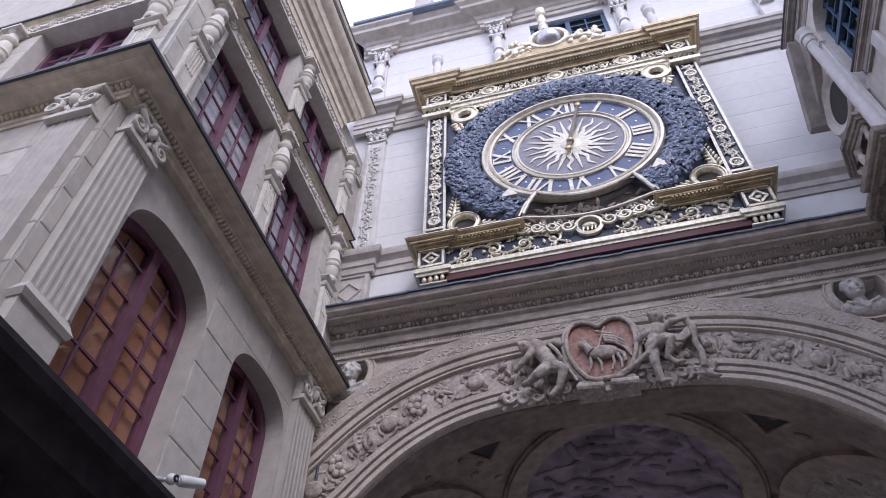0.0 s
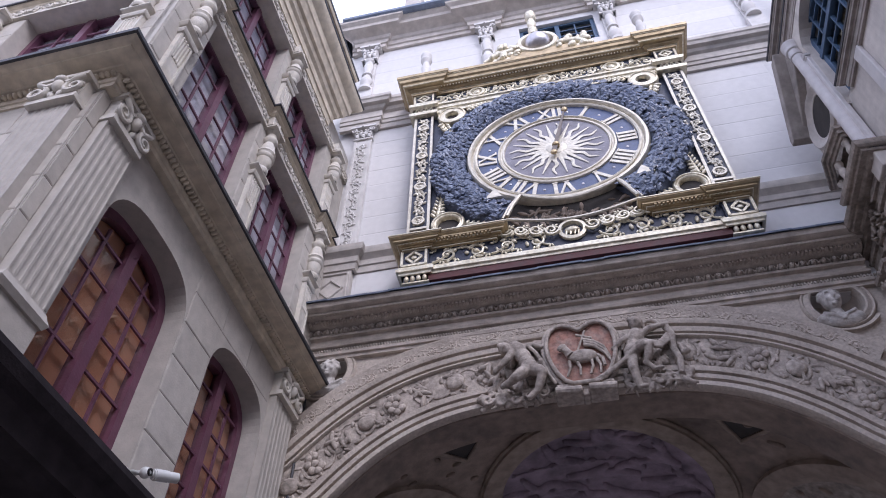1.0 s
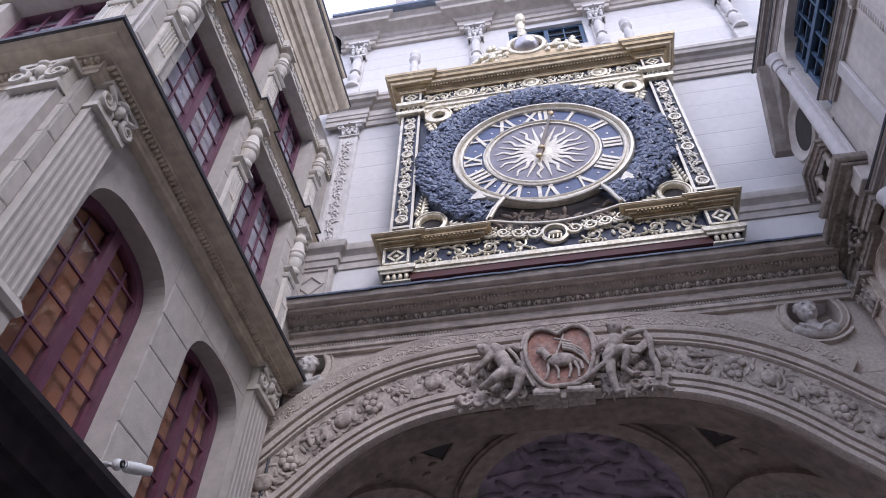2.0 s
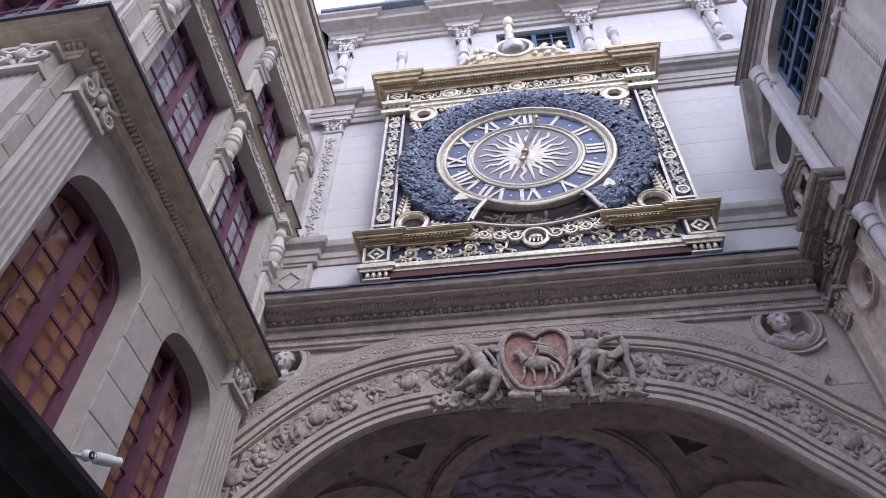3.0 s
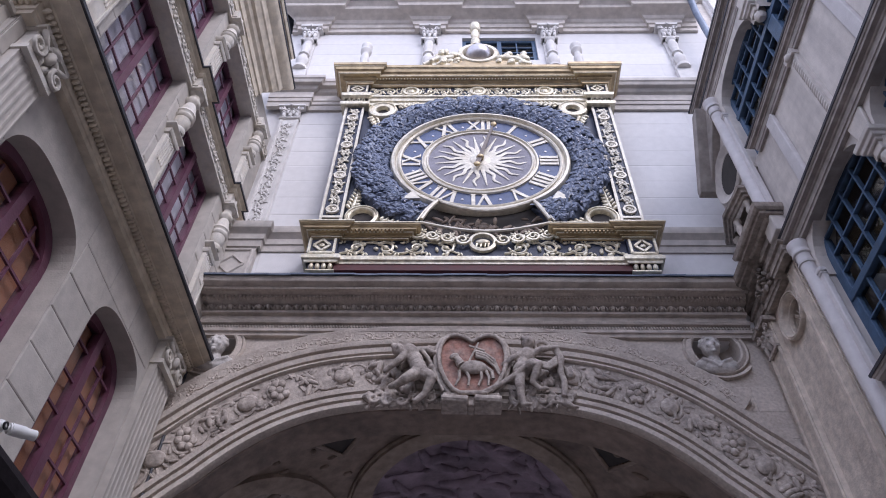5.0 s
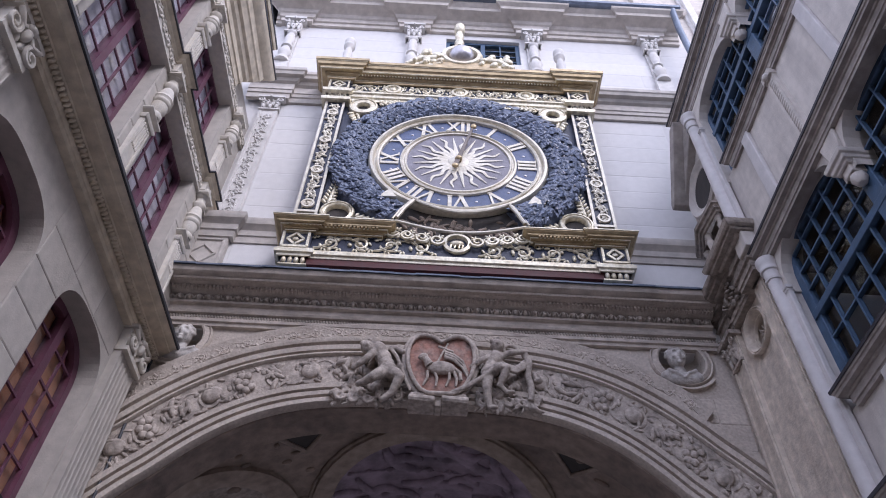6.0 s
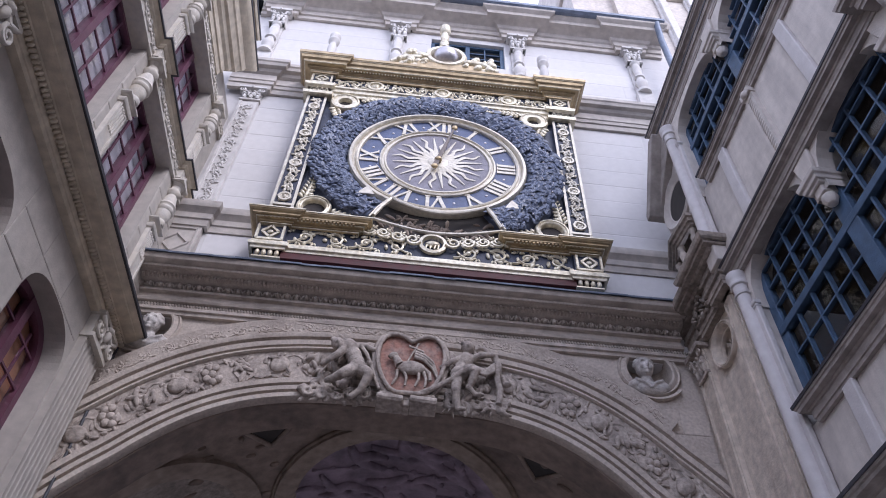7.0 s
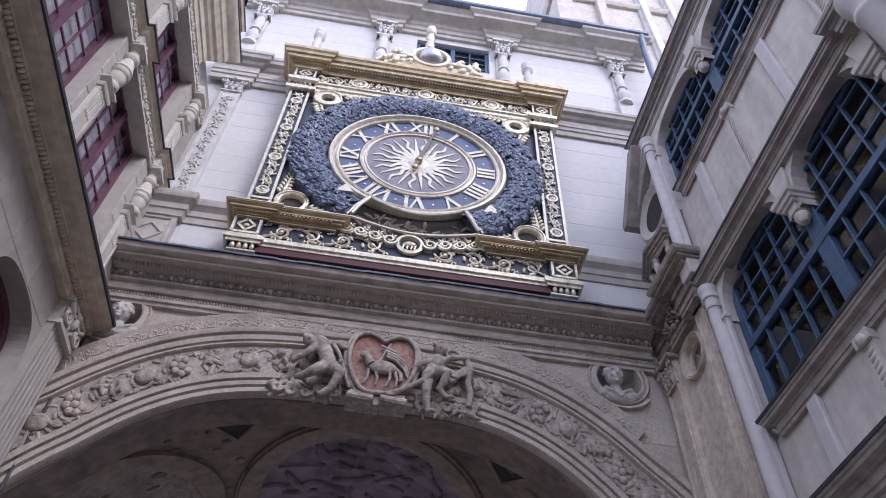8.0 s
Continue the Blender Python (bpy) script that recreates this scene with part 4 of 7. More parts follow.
# black cable in the corner, and a small dome lamp on the string course
cable = tagged(new("cable", Shape(FAC).tube([(-3.045, 3.2, 0.03), (-3.05, 4.4, 0.035), (-3.042, 5.6, 0.03), (-3.05, 6.75, 0.035)], 0.016, 0.016, 8).made("cable", DARK_LEAD, 60)), "black cable clipped in the corner of the walls", "cable")
dome = thing("dome_lamp", (-3.12, -0.18, 8.95), "small grey dome lamp on the stone string course", "lamp")
part("base", Shape(FAC).lathe([(0.045, 8.93), (0.045, 8.97), (0.05, 8.98), (0.05, 9.0)], -3.10, 0.18, 14), STRING, dome)
part("dome", Shape(FAC).ball(-3.10, 9.0, 0.18, 0.05, 0.05, 0.05, 14, 8), BLACK_PLASTIC, dome, "dark glass dome", smooth=80)


# ---------------- the great clock ----------------
CU, CV = 0.10, 10.11
clock = thing("clock", (CU, -0.2, 7.9), "large gilded Renaissance one-handed clock with a blue dial on the wall", "clock")
part("case", Shape(FAC).box(-1.93, 2.09, 7.92, 12.3, 0.004, 0.27), NAVY, clock, "dark navy back board")
part("soffit", Shape(FAC).box(-1.75, 1.95, 7.80, 7.915, 0.005, 0.40), RED_SOFFIT, clock, "oxblood painted board under the clock")

def stroke(s, a, b, width, w0, w1):
    """A flat bar from a to b."""
    d = (Vector(b) - Vector(a)).normalized()
    n = Vector((-d.y, d.x)) * width / 2
    s.slab([(a[0] - n.x, a[1] - n.y), (b[0] - n.x, b[1] - n.y), (b[0] + n.x, b[1] + n.y), (a[0] + n.x, a[1] + n.y)], w0, w1)

DIAL = FAC @ Matrix.Translation((CU, CV, 0)) @ Matrix.Diagonal((0.975, 0.94, 1, 1)) @ Matrix.Translation((-CU, -CV, 0))
WREATH = FAC @ Matrix.Translation((CU, CV, 0)) @ Matrix.Diagonal((1, 0.965, 1, 1)) @ Matrix.Translation((-CU, -CV, 0))
# dial
def disc(u, v, r, w0, w1, n=64, m=FAC):
    return Shape(m).slab([(u + r * math.cos(k * math.tau / n), v + r * math.sin(k * math.tau / n)) for k in range(n)], w0, w1)
dial = part("dial", disc(CU, CV, 1.2, 0.27, 0.335, m=DIAL), BLUE_DIAL, clock, "blue painted hour ring ground", smooth=30)
part("center_disc", disc(CU, CV, 0.77, 0.335, 0.345, m=DIAL), INNER_DIAL, dial, "grey-violet inner disc")
part("outer_ring", Shape(DIAL).arc_sweep([(1.27, 0.27), (1.27, 0.37), (1.25, 0.405), (1.215, 0.41), (1.195, 0.385), (1.19, 0.35), (1.165, 0.35), (1.16, 0.38), (1.14, 0.39), (1.12, 0.375), (1.115, 0.33)], CU, CV, 0, 360, 96), IVORY, dial, "pale gilt moulded outer ring")
part("inner_ring", Shape(DIAL).arc_sweep([(0.83, 0.33), (0.825, 0.365), (0.80, 0.375), (0.785, 0.35), (0.765, 0.35), (0.755, 0.368), (0.735, 0.368), (0.725, 0.34)], CU, CV, 0, 360, 80), IVORY, dial, "pale gilt inner ring")

GLYPHS = {"I": [((0, 0), (0, 1))], "V": [((-0.30, 1), (0, 0)), ((0.30, 1), (0, 0))], "X": [((-0.27, 0), (0.27, 1)), ((-0.27, 1), (0.27, 0))]}
WIDE = {"I": 0.30, "V": 0.74, "X": 0.70}
for hour, text in enumerate("I II III IIII V VI VII VIII IX X XI XII".split(), 1):
    s = Shape(DIAL)
    ang = radians(90 - 30 * hour)
    out, across = Vector((math.cos(ang), math.sin(ang))), Vector((math.sin(ang), -math.cos(ang)))
    total = sum(WIDE[c] for c in text)
    x = -total / 2
    for c in text:
        mid = x + WIDE[c] / 2
        x += WIDE[c]
        for k, (a, b) in enumerate(GLYPHS[c]):
            p = [Vector((CU, CV)) + across * (mid + q[0]) * 0.285 + out * (0.85 + q[1] * 0.245) for q in (a, b)]
            stroke(s, p[0], p[1], 0.050 if k == 0 else 0.030, 0.334, 0.352 + 0.002 * k)
        for end in (0.0, 1.0):
            for q in {round(pt[0], 3) for st in GLYPHS[c] for pt in st if pt[1] == end}:
                base = Vector((CU, CV)) + across * (mid + q) * 0.285 + out * (0.85 + end * 0.245)
                stroke(s, base - across * 0.034, base + across * 0.034, 0.016, 0.334, 0.357)
    part("numeral", s, IVORY, dial, "gilt Roman numeral")
s = Shape(DIAL)
for k in range(12):
    a = radians(7.5 + 30 * k) + 0.13
    s.ball(CU + 0.97 * math.cos(a), CV + 0.97 * math.sin(a), 0.335, 0.022, 0.022, 0.012, 8, 4)
part("stud", s, SILVER, dial, "small silvered studs", kind="stuff")

# sunburst: straight and flaming rays in turn
rays = part("sunburst", Shape(DIAL).ball(CU, CV, 0.345, 0.165, 0.165, 0.03, 24, 8), IVORY, dial, "pale gilt sun with flaming rays")
for k in range(24):
    s = Shape(DIAL)
    a = radians(15 * k + 7.5)
    d, n = Vector((math.cos(a), math.sin(a))), Vector((-math.sin(a), math.cos(a)))
    length = 0.64 if k % 2 == 0 else 0.66
    left, right = [], []
    for i in range(13):
        q = i / 12
        r = 0.10 + (length - 0.10) * q
        wide = (0.036 * (1 - q) + 0.006) if k % 2 == 0 else (0.030 * (1 - q) ** 0.5 + 0.006)
        bend = 0.0 if k % 2 == 0 else 0.026 * math.sin(q * 14) * min(1, q * 2)
        c = Vector((CU, CV)) + d * r + n * bend
        left.append((tuple(c + n * wide), q))
        right.append((tuple(c - n * wide), q))
    top = []
    for (l, q), (r2, _) in zip(left, right):
        m = ((l[0] + r2[0]) / 2, (l[1] + r2[1]) / 2)
        top.append([(*l, 0.356), (*m, 0.358), (*r2, 0.356)])
    verts = [p for row in top for p in row]
    s.add(verts, [f for i in range(12) for f in ((3 * i, 3 * i + 1, 3 * i + 4, 3 * i + 3), (3 * i + 1, 3 * i + 2, 3 * i + 5, 3 * i + 4), (3 * i, 3 * i + 3, 3 * i + 5, 3 * i + 2))])
    part("ray", s, IVORY, rays, smooth=0)
s = Shape(DIAL)
s.ball(CU, CV, 0.40, 0.055, 0.055, 0.05, 14, 8)
tip = Vector((0.22, 0.92)).normalized()
p0, p1 = Vector((CU, CV)) - tip * 0.2, Vector((CU, CV)) + tip * 0.92
side = Vector((-tip.y, tip.x))
part("hub", s, GOLD, clock, "gilt hub", smooth=40)
s = Shape(DIAL)
s.slab([tuple(p0 - side * 0.035), tuple(p1 - side * 0.012), tuple(p1 + side * 0.012), tuple(p0 + side * 0.035)], 0.405, 0.425)
shaft = part("hand", s, DARK_BRONZE, clock, "single tapered dark clock hand", smooth=40)
s = Shape(DIAL)
s.ball(p1.x, p1.y, 0.415, 0.05, 0.06, 0.03, 12, 6)
part("counterweight", Shape(DIAL).ball(p0.x, p0.y, 0.415, 0.05, 0.05, 0.03, 12, 6), GOLD, shaft, "small gilt counterweight", smooth=60)
e = p1 + tip * 0.08
s.slab([tuple(p1 - side * 0.03), tuple(e), tuple(p1 + side * 0.03)], 0.405, 0.425)
part("tip", s, GOLD, shaft, "small gilt hand tip", smooth=40)

# wreath of overlapping leaves round the dial
q = random.Random(8)
s = Shape(WREATH)
s.arc_sweep([(1.24, 0.26), (1.26, 0.33), (1.40, 0.40), (1.55, 0.42), (1.68, 0.38), (1.76, 0.30), (1.77, 0.2), (1.24, 0.2)], CU, CV, -60, 240, 84)
wreath = part("wreath", s, LEAF_BLUE, clock, "thick wreath of blue-painted leaves", smooth=60)
s = Shape(WREATH)
for k in range(1800):
    a = radians(q.uniform(-59, 239))
    rr = q.uniform(1.27, 1.745)
    x = (rr - 1.53) / 0.27
    w = 0.30 + 0.12 * math.sqrt(max(0.0, 1 - x * x)) + q.uniform(0.0, 0.025)
    c = Vector((CU + rr * math.cos(a), CV + rr * math.sin(a), w))
    d = Vector((-math.sin(a), math.cos(a), 0)) * (-1) + Vector((math.cos(a), math.sin(a), 0)) * q.uniform(-0.9, 0.9) + Vector((0, 0, q.uniform(0.2, 0.8)))
    d.normalize()
    nrm = Vector((math.cos(a) * x * 0.7, math.sin(a) * x * 0.7, 1)).normalized()
    t = d.cross(nrm).normalized()
    L, Wd = q.uniform(0.06, 0.095), q.uniform(0.040, 0.058)
    up = t.cross(d)
    vv = [c - d * L * 0.3, c + t * Wd + up * 0.012, c + d * L * 0.35 + t * Wd * 0.8 - up * 0.004, c + d * L - up * 0.02, c + d * L * 0.35 - t * Wd * 0.8 - up * 0.004, c - t * Wd + up * 0.012, c + up * 0.022, c + d * L * 0.4 + up * 0.018]
    s.add([tuple(p) for p in vv], [(0, 1, 6), (1, 2, 7, 6), (2, 3, 7), (3, 4, 7), (4, 5, 6, 7), (5, 0, 6)])
part("leaves", s, LEAF_BLUE, wreath, "overlapping blue leaves", smooth=0, kind="stuff")
s = Shape(WREATH)
for k in range(120):
    a, rr = radians(q.uniform(-58, 238)), q.uniform(1.32, 1.72)
    s.ball(CU + rr * math.cos(a), CV + rr * math.sin(a), 0.325 + 0.12 * math.sqrt(max(0, 1 - ((rr - 1.53) / 0.27) ** 2)), 0.016, 0.016, 0.014, 6, 4)
part("berries", s, SILVER, wreath, "tiny silvered berries", kind="stuff")

# day opening below the dial
cut = [(-0.46, 9.24), (-0.35, 9.14), (-0.2, 8.98), (0.0, 8.885), (0.16, 8.875), (0.35, 8.93), (0.52, 9.03), (0.68, 9.2), (0.76, 9.25), (1.03, 8.82), (0.98, 8.6), (-0.74, 8.6), (-0.78, 8.84)]
# a solid slab whose dark colour stands for the shade inside the opening
bay = part("opening", Shape(FAC).slab([(-0.74, 8.3), (0.98, 8.3), (0.98, 8.86), (0.78, 9.24), (-0.46, 9.24), (-0.72, 8.86)], 0.262, 0.30), RECESS_SHADE, clock, "slab painted dark as the shaded opening below the dial")
s = Shape(FAC)
for x, r in ((0.0, 0.026), (0.055, 0.014)):
    s.tube([(u, v, 0.46 - x * 0.4) for u, v in ((-0.645 - x, 8.66), (-0.56 - x, 8.86), (-0.455 - x * 0.7, 9.03 + x * 0.3))] + [(-0.455 + 1.205 * k / 20, 9.03 - 0.20 * math.sin(math.pi * k / 20) + x * 0.6, 0.46 - x * 0.4) for k in range(1, 20)] + [(u, v, 0.46 - x * 0.4) for u, v in ((0.75 + x * 0.7, 9.03 + x * 0.3), (0.84 + x, 8.86), (0.925 + x, 8.66))], r, r, 8)
s.tube([(-0.66 + 1.60 * k / 16, 8.64 - 0.17 * math.sin(math.pi * k / 16), 0.43) for k in range(17)], 0.02, 0.02, 6)
for e, c in ((-1, (-0.80, 9.16)), (1, (1.10, 9.16))):
    s.slab([(c[0] - 0.11, c[1] - 0.06), (c[0] + 0.12, c[1] - 0.05), (c[0] + e * -0.02, c[1] + 0.11)], 0.40, 0.45)
part("border", s, IVORY, bay, "gilt border of the opening")
s = Shape(FAC)
for k in range(70):
    u = q.uniform(-0.6, 0.85)
    s.ball(u, q.uniform(8.58, 8.86), 0.305, q.uniform(0.012, 0.03), q.uniform(0.04, 0.10), 0.025, 8, 5, turn=q.gauss(90, 50))
part("relief", s, VAULT_RIB, bay, "dull figured relief band", smooth=70, kind="stuff")

# pilasters of the clock frame
for a, b in ((-1.94, -1.645), (1.815, 2.105)):
    m = (a + b) / 2
    pl = part("pilaster", Shape(FAC).box(a, b, 8.35, 12.3, 0.2, 0.33), NAVY, clock, "navy pilaster with gilt candelabra relief")
    s = Shape(FAC)
    for x in (a + 0.018, b - 0.018):
        s.box(x - 0.018, x + 0.018, 8.4, 11.57, 0.33, 0.352)
    s.box(a, b, 8.83, 8.87, 0.33, 0.354)
    rinceau(s, 8.92, 11.52, m, 0.345, 0.15, 0.19, 0.016, q, rot)
    for v in (9.0, 9.75, 10.5, 11.25):
        s.arc_sweep([(0.085, 0.335), (0.085, 0.365), (0.06, 0.365), (0.06, 0.335)], m, v, 0, 360, 16)
    for k in range(26):
        leaf_fan(s, m + 0.05 * (-1) ** k, 8.95 + k * 0.1, 0.345, 0.05, 90 + 55 * (-1) ** k, 3, 45)
    part("ornament", s, IVORY, pl, "gilt scroll relief", smooth=60)
    # capital block and lozenge block
    s = Shape(FAC)
    e = 0.03
    s.sweep([(0, 11.57), (0.04, 11.57), (0.05, 11.63), (0.0, 11.65), (0.0, 11.80), (0.05, 11.82), (0.06, 11.88), (0.0, 11.9)], [(a - e, 0.2), (a - e, 0.37), (b + e, 0.37), (b + e, 0.2)])
    s.box(a - e, b + e, 11.58, 11.89, 0.2, 0.365)
    for i in range(4):
        x = a + (b - a) * (i + 0.5) / 4
        s.tube([(x - 0.04, 11.66, 0.37), (x, 11.79, 0.38), (x + 0.04, 11.66, 0.37)], 0.012, 0.012, 5)
    part("capital", s, PALE_GOLD, pl, "gilt capital", smooth=30)
    for v, hh, lo in ((12.02, 0.12, 0.40), (8.18, 0.13, 0.44)):
        s = Shape(FAC)
        for c0, c1 in (((a, v - hh), (b, v - hh)), ((b, v - hh), (b, v + hh)), ((b, v + hh), (a, v + hh)), ((a, v + hh), (a, v - hh)),
                       ((m, v - hh * 0.75), (b - 0.05, v)), ((b - 0.05, v), (m, v + hh * 0.75)), ((m, v + hh * 0.75), (a + 0.05, v)), ((a + 0.05, v), (m, v - hh * 0.75))):
            stroke(s, Vector(c0), Vector(c1), 0.03, lo - 0.01, lo + 0.02)
            part("fillet", s, PALE_GOLD, pl, "gilt panel fillet")
            s = Shape(FAC)
        part("stud", s.ball(m, v, lo + 0.005, 0.04, 0.03, 0.02, 8, 4), PALE_GOLD, pl, "gilt stud")
    part("block", Shape(FAC).box(a - 0.015, b + 0.015, 11.9, 12.16, 0.2, 0.395), NAVY, pl, "navy block")
    part("block", Shape(FAC).box(a - 0.03, b + 0.03, 8.0, 8.36, 0.2, 0.435), NAVY, pl, "navy block")

# friezes
s = Shape(FAC)
rinceau(s, -1.60, 1.78, 12.01, 0.36, 0.22, 0.21, 0.018, q)
for u in (-0.95, 0.1, 1.15):
    s.arc_sweep([(0.13, 0.35), (0.13, 0.385), (0.09, 0.39), (0.085, 0.35)], u, 12.01, 0, 360, 20)
    s.ball(u, 12.01, 0.36, 0.06, 0.07, 0.035, 9, 5)
for k in range(34):
    leaf_fan(s, -1.56 + k * 0.101, 12.01 + 0.06 * (-1) ** k, 0.36, 0.045, 90 * (-1) ** k + 30, 3, 50)
up = part("frieze", Shape(FAC).box(-1.66, 1.83, 11.88, 12.16, 0.2, 0.35), NAVY, clock, "navy frieze with gilt scrolls")
part("ornament", s, PALE_GOLD, up, "gilt scroll relief", smooth=60)
part("architrave", Shape(FAC).sweep([(0, 11.68), (0.02, 11.68), (0.025, 11.75), (0.05, 11.76), (0.055, 11.83), (0.08, 11.84), (0.08, 11.88), (0, 11.885)], [(-1.65, 0.3), (1.82, 0.3)]), PALE_GOLD, clock, "gilt stepped architrave", smooth=20)
TOP = [(0, 12.14), (0.03, 12.14), (0.04, 12.18), (0.09, 12.20), (0.095, 12.245), (0.15, 12.25), (0.17, 12.29), (0.20, 12.31), (0.22, 12.36), (0.245, 12.38), (0.25, 12.44), (0, 12.47)]
part("cornice", Shape(FAC).sweep(TOP, [(-1.95, 0.05), (-1.95, 0.41), (-1.60, 0.41), (-1.60, 0.36), (1.77, 0.36), (1.77, 0.41), (2.12, 0.41), (2.12, 0.05)]), GOLD, clock, "heavy gilded cornice with bead rows", smooth=25)
s = Shape(FAC)
for i in range(84):
    s.ball(-1.93 + i * 0.048, 12.225, 0.475, 0.014, 0.016, 0.016, 6, 4)
part("beads", s, PALE_GOLD, clock, "small gilt beads", kind="stuff")
low = part("frieze", Shape(FAC).box(-1.92, 2.08, 8.02, 8.36, 0.2, 0.385), NAVY, clock, "navy lower frieze with gilt scrolls")
s = Shape(FAC)
rinceau(s, -1.58, -0.15, 8.19, 0.40, 0.26, 0.32, 0.020, q)
rinceau(s, 0.35, 1.76, 8.19, 0.40, 0.26, 0.32, 0.020, q)
for k in range(16):
    for u in (-1.56 + k * 0.093, 0.36 + k * 0.093):
        leaf_fan(s, u, 8.19 + 0.075 * (-1) ** k, 0.40, 0.06, 90 * (-1) ** k + 25 * (-1) ** (k // 2), 3, 48)
s.arc_sweep([(0.17, 0.39), (0.17, 0.43), (0.13, 0.44), (0.12, 0.39)], 0.1, 8.28, 0, 360, 24)
s.ball(0.1, 8.28, 0.41, 0.09, 0.05, 0.035, 10, 5)
for x in (0.03, 0.08, 0.13, 0.17):
    s.tube([(x, 8.25, 0.42), (x - 0.01, 8.19, 0.42)], 0.013, 0.01, 5)
# scrollwork that climbs over the broken cornice
for e, base in ((-1, -0.07), (1, 0.27)):
    for k in range(4):
        s.tube(spiral(base + e * (0.07 + 0.18 * k), 8.30 + 0.035 * k, 0.44, 0.09, 1.4, 200 if e > 0 else -20, e, 16), 0.022, 0.012, 6)
        leaf_fan(s, base + e * (0.15 + 0.17 * k), 8.28 + 0.03 * k, 0.44, 0.075, 90 - e * 40, 5, 38)
        leaf_fan(s, base + e * (0.05 + 0.17 * k), 8.35 + 0.035 * k, 0.43, 0.055, 90 + e * 50, 3, 45)
part("ornament", s, PALE_GOLD, low, "gilt scroll relief with a lamb roundel", smooth=60)
BOTTOM = [(0, 8.30), (0.02, 8.30), (0.02, 8.325), (0.045, 8.325), (0.045, 8.35), (0.075, 8.35), (0.08, 8.375), (0.12, 8.375), (0.125, 8.395), (0.145, 8.40), (0.165, 8.42), (0.17, 8.45), (0, 8.47)]
part("cornice", Shape(FAC).sweep(BOTTOM, [(-1.91, 0.05), (-1.91, 0.45), (-1.60, 0.45), (-1.60, 0.42), (-0.81, 0.42), (-0.81, 0.1)]), GOLD, clock, "gilded broken lower cornice", smooth=25)
part("cornice", Shape(FAC).sweep(BOTTOM, [(1.05, 0.1), (1.05, 0.42), (1.76, 0.42), (1.76, 0.45), (2.07, 0.45), (2.07, 0.05)]), GOLD, clock, "gilded broken lower cornice", smooth=25)
# thin paler strips along the gilt cornices that paint light caught on edges
for prof, paths, lab in ((TOP, ([(-1.95, 0.05), (-1.95, 0.41), (-1.60, 0.41), (-1.60, 0.36), (1.77, 0.36), (1.77, 0.41), (2.12, 0.41), (2.12, 0.05)],), ((0.04, 12.18), (0.155, 12.252), (0.225, 12.37))),
                         (BOTTOM, ([(-1.91, 0.05), (-1.91, 0.45), (-1.60, 0.45), (-1.60, 0.42), (-0.81, 0.42), (-0.81, 0.1)], [(1.05, 0.1), (1.05, 0.42), (1.76, 0.42), (1.76, 0.45), (2.07, 0.45), (2.07, 0.05)]), ((0.02, 8.312), (0.078, 8.362), (0.168, 8.44)))):
    for pth in paths:
        for pr, z in lab:
            part("fillet", Shape(FAC).sweep([(pr - 0.01, z - 0.007), (pr + 0.008, z - 0.007), (pr + 0.008, z + 0.007), (pr - 0.01, z + 0.007)], pth), PALE_GOLD, clock, "pale gilt fillet painted as a lit edge")
for a, b in ((-1.90, -0.82), (1.06, 2.06)):
    s = Shape(FAC)
    for i in range(int((b - a) / 0.045)):
        s.box(a + i * 0.045, a + i * 0.045 + 0.024, 8.352, 8.374, 0.45, 0.535)
    part("dentil_course", s, GOLD, clock, "fine gilt dentils", kind="stuff")
SILL = [(0, 7.90), (0.02, 7.90), (0.025, 7.935), (0.05, 7.94), (0.055, 7.985), (0.035, 8.0), (0.03, 8.03), (0, 8.04)]
part("sill", Shape(FAC).sweep(SILL, [(-1.95, 0.1), (-1.95, 0.42), (-1.60, 0.42), (-1.60, 0.39), (1.76, 0.39), (1.76, 0.42), (2.12, 0.42), (2.12, 0.1)]), PALE_GOLD, clock, "gilt lower moulding", smooth=25)
for a, b in ((-1.92, -1.62), (1.79, 2.09)):
    s = Shape(FAC)
    s.box(a, b, 7.79, 7.9, 0.1, 0.40)
    part("corbel", s, NAVY, clock, "navy corbel with gilt leaves")
    s = Shape(FAC)
    for i in range(4):
        x = a + 0.04 + i * 0.073
        s.ball(x, 7.85, 0.41, 0.03, 0.05, 0.03, 8, 5)
    s.box(a - 0.01, b + 0.01, 7.775, 7.795, 0.1, 0.42)
    part("ornament", s, PALE_GOLD, clock, "gilt leaf tips", smooth=60)

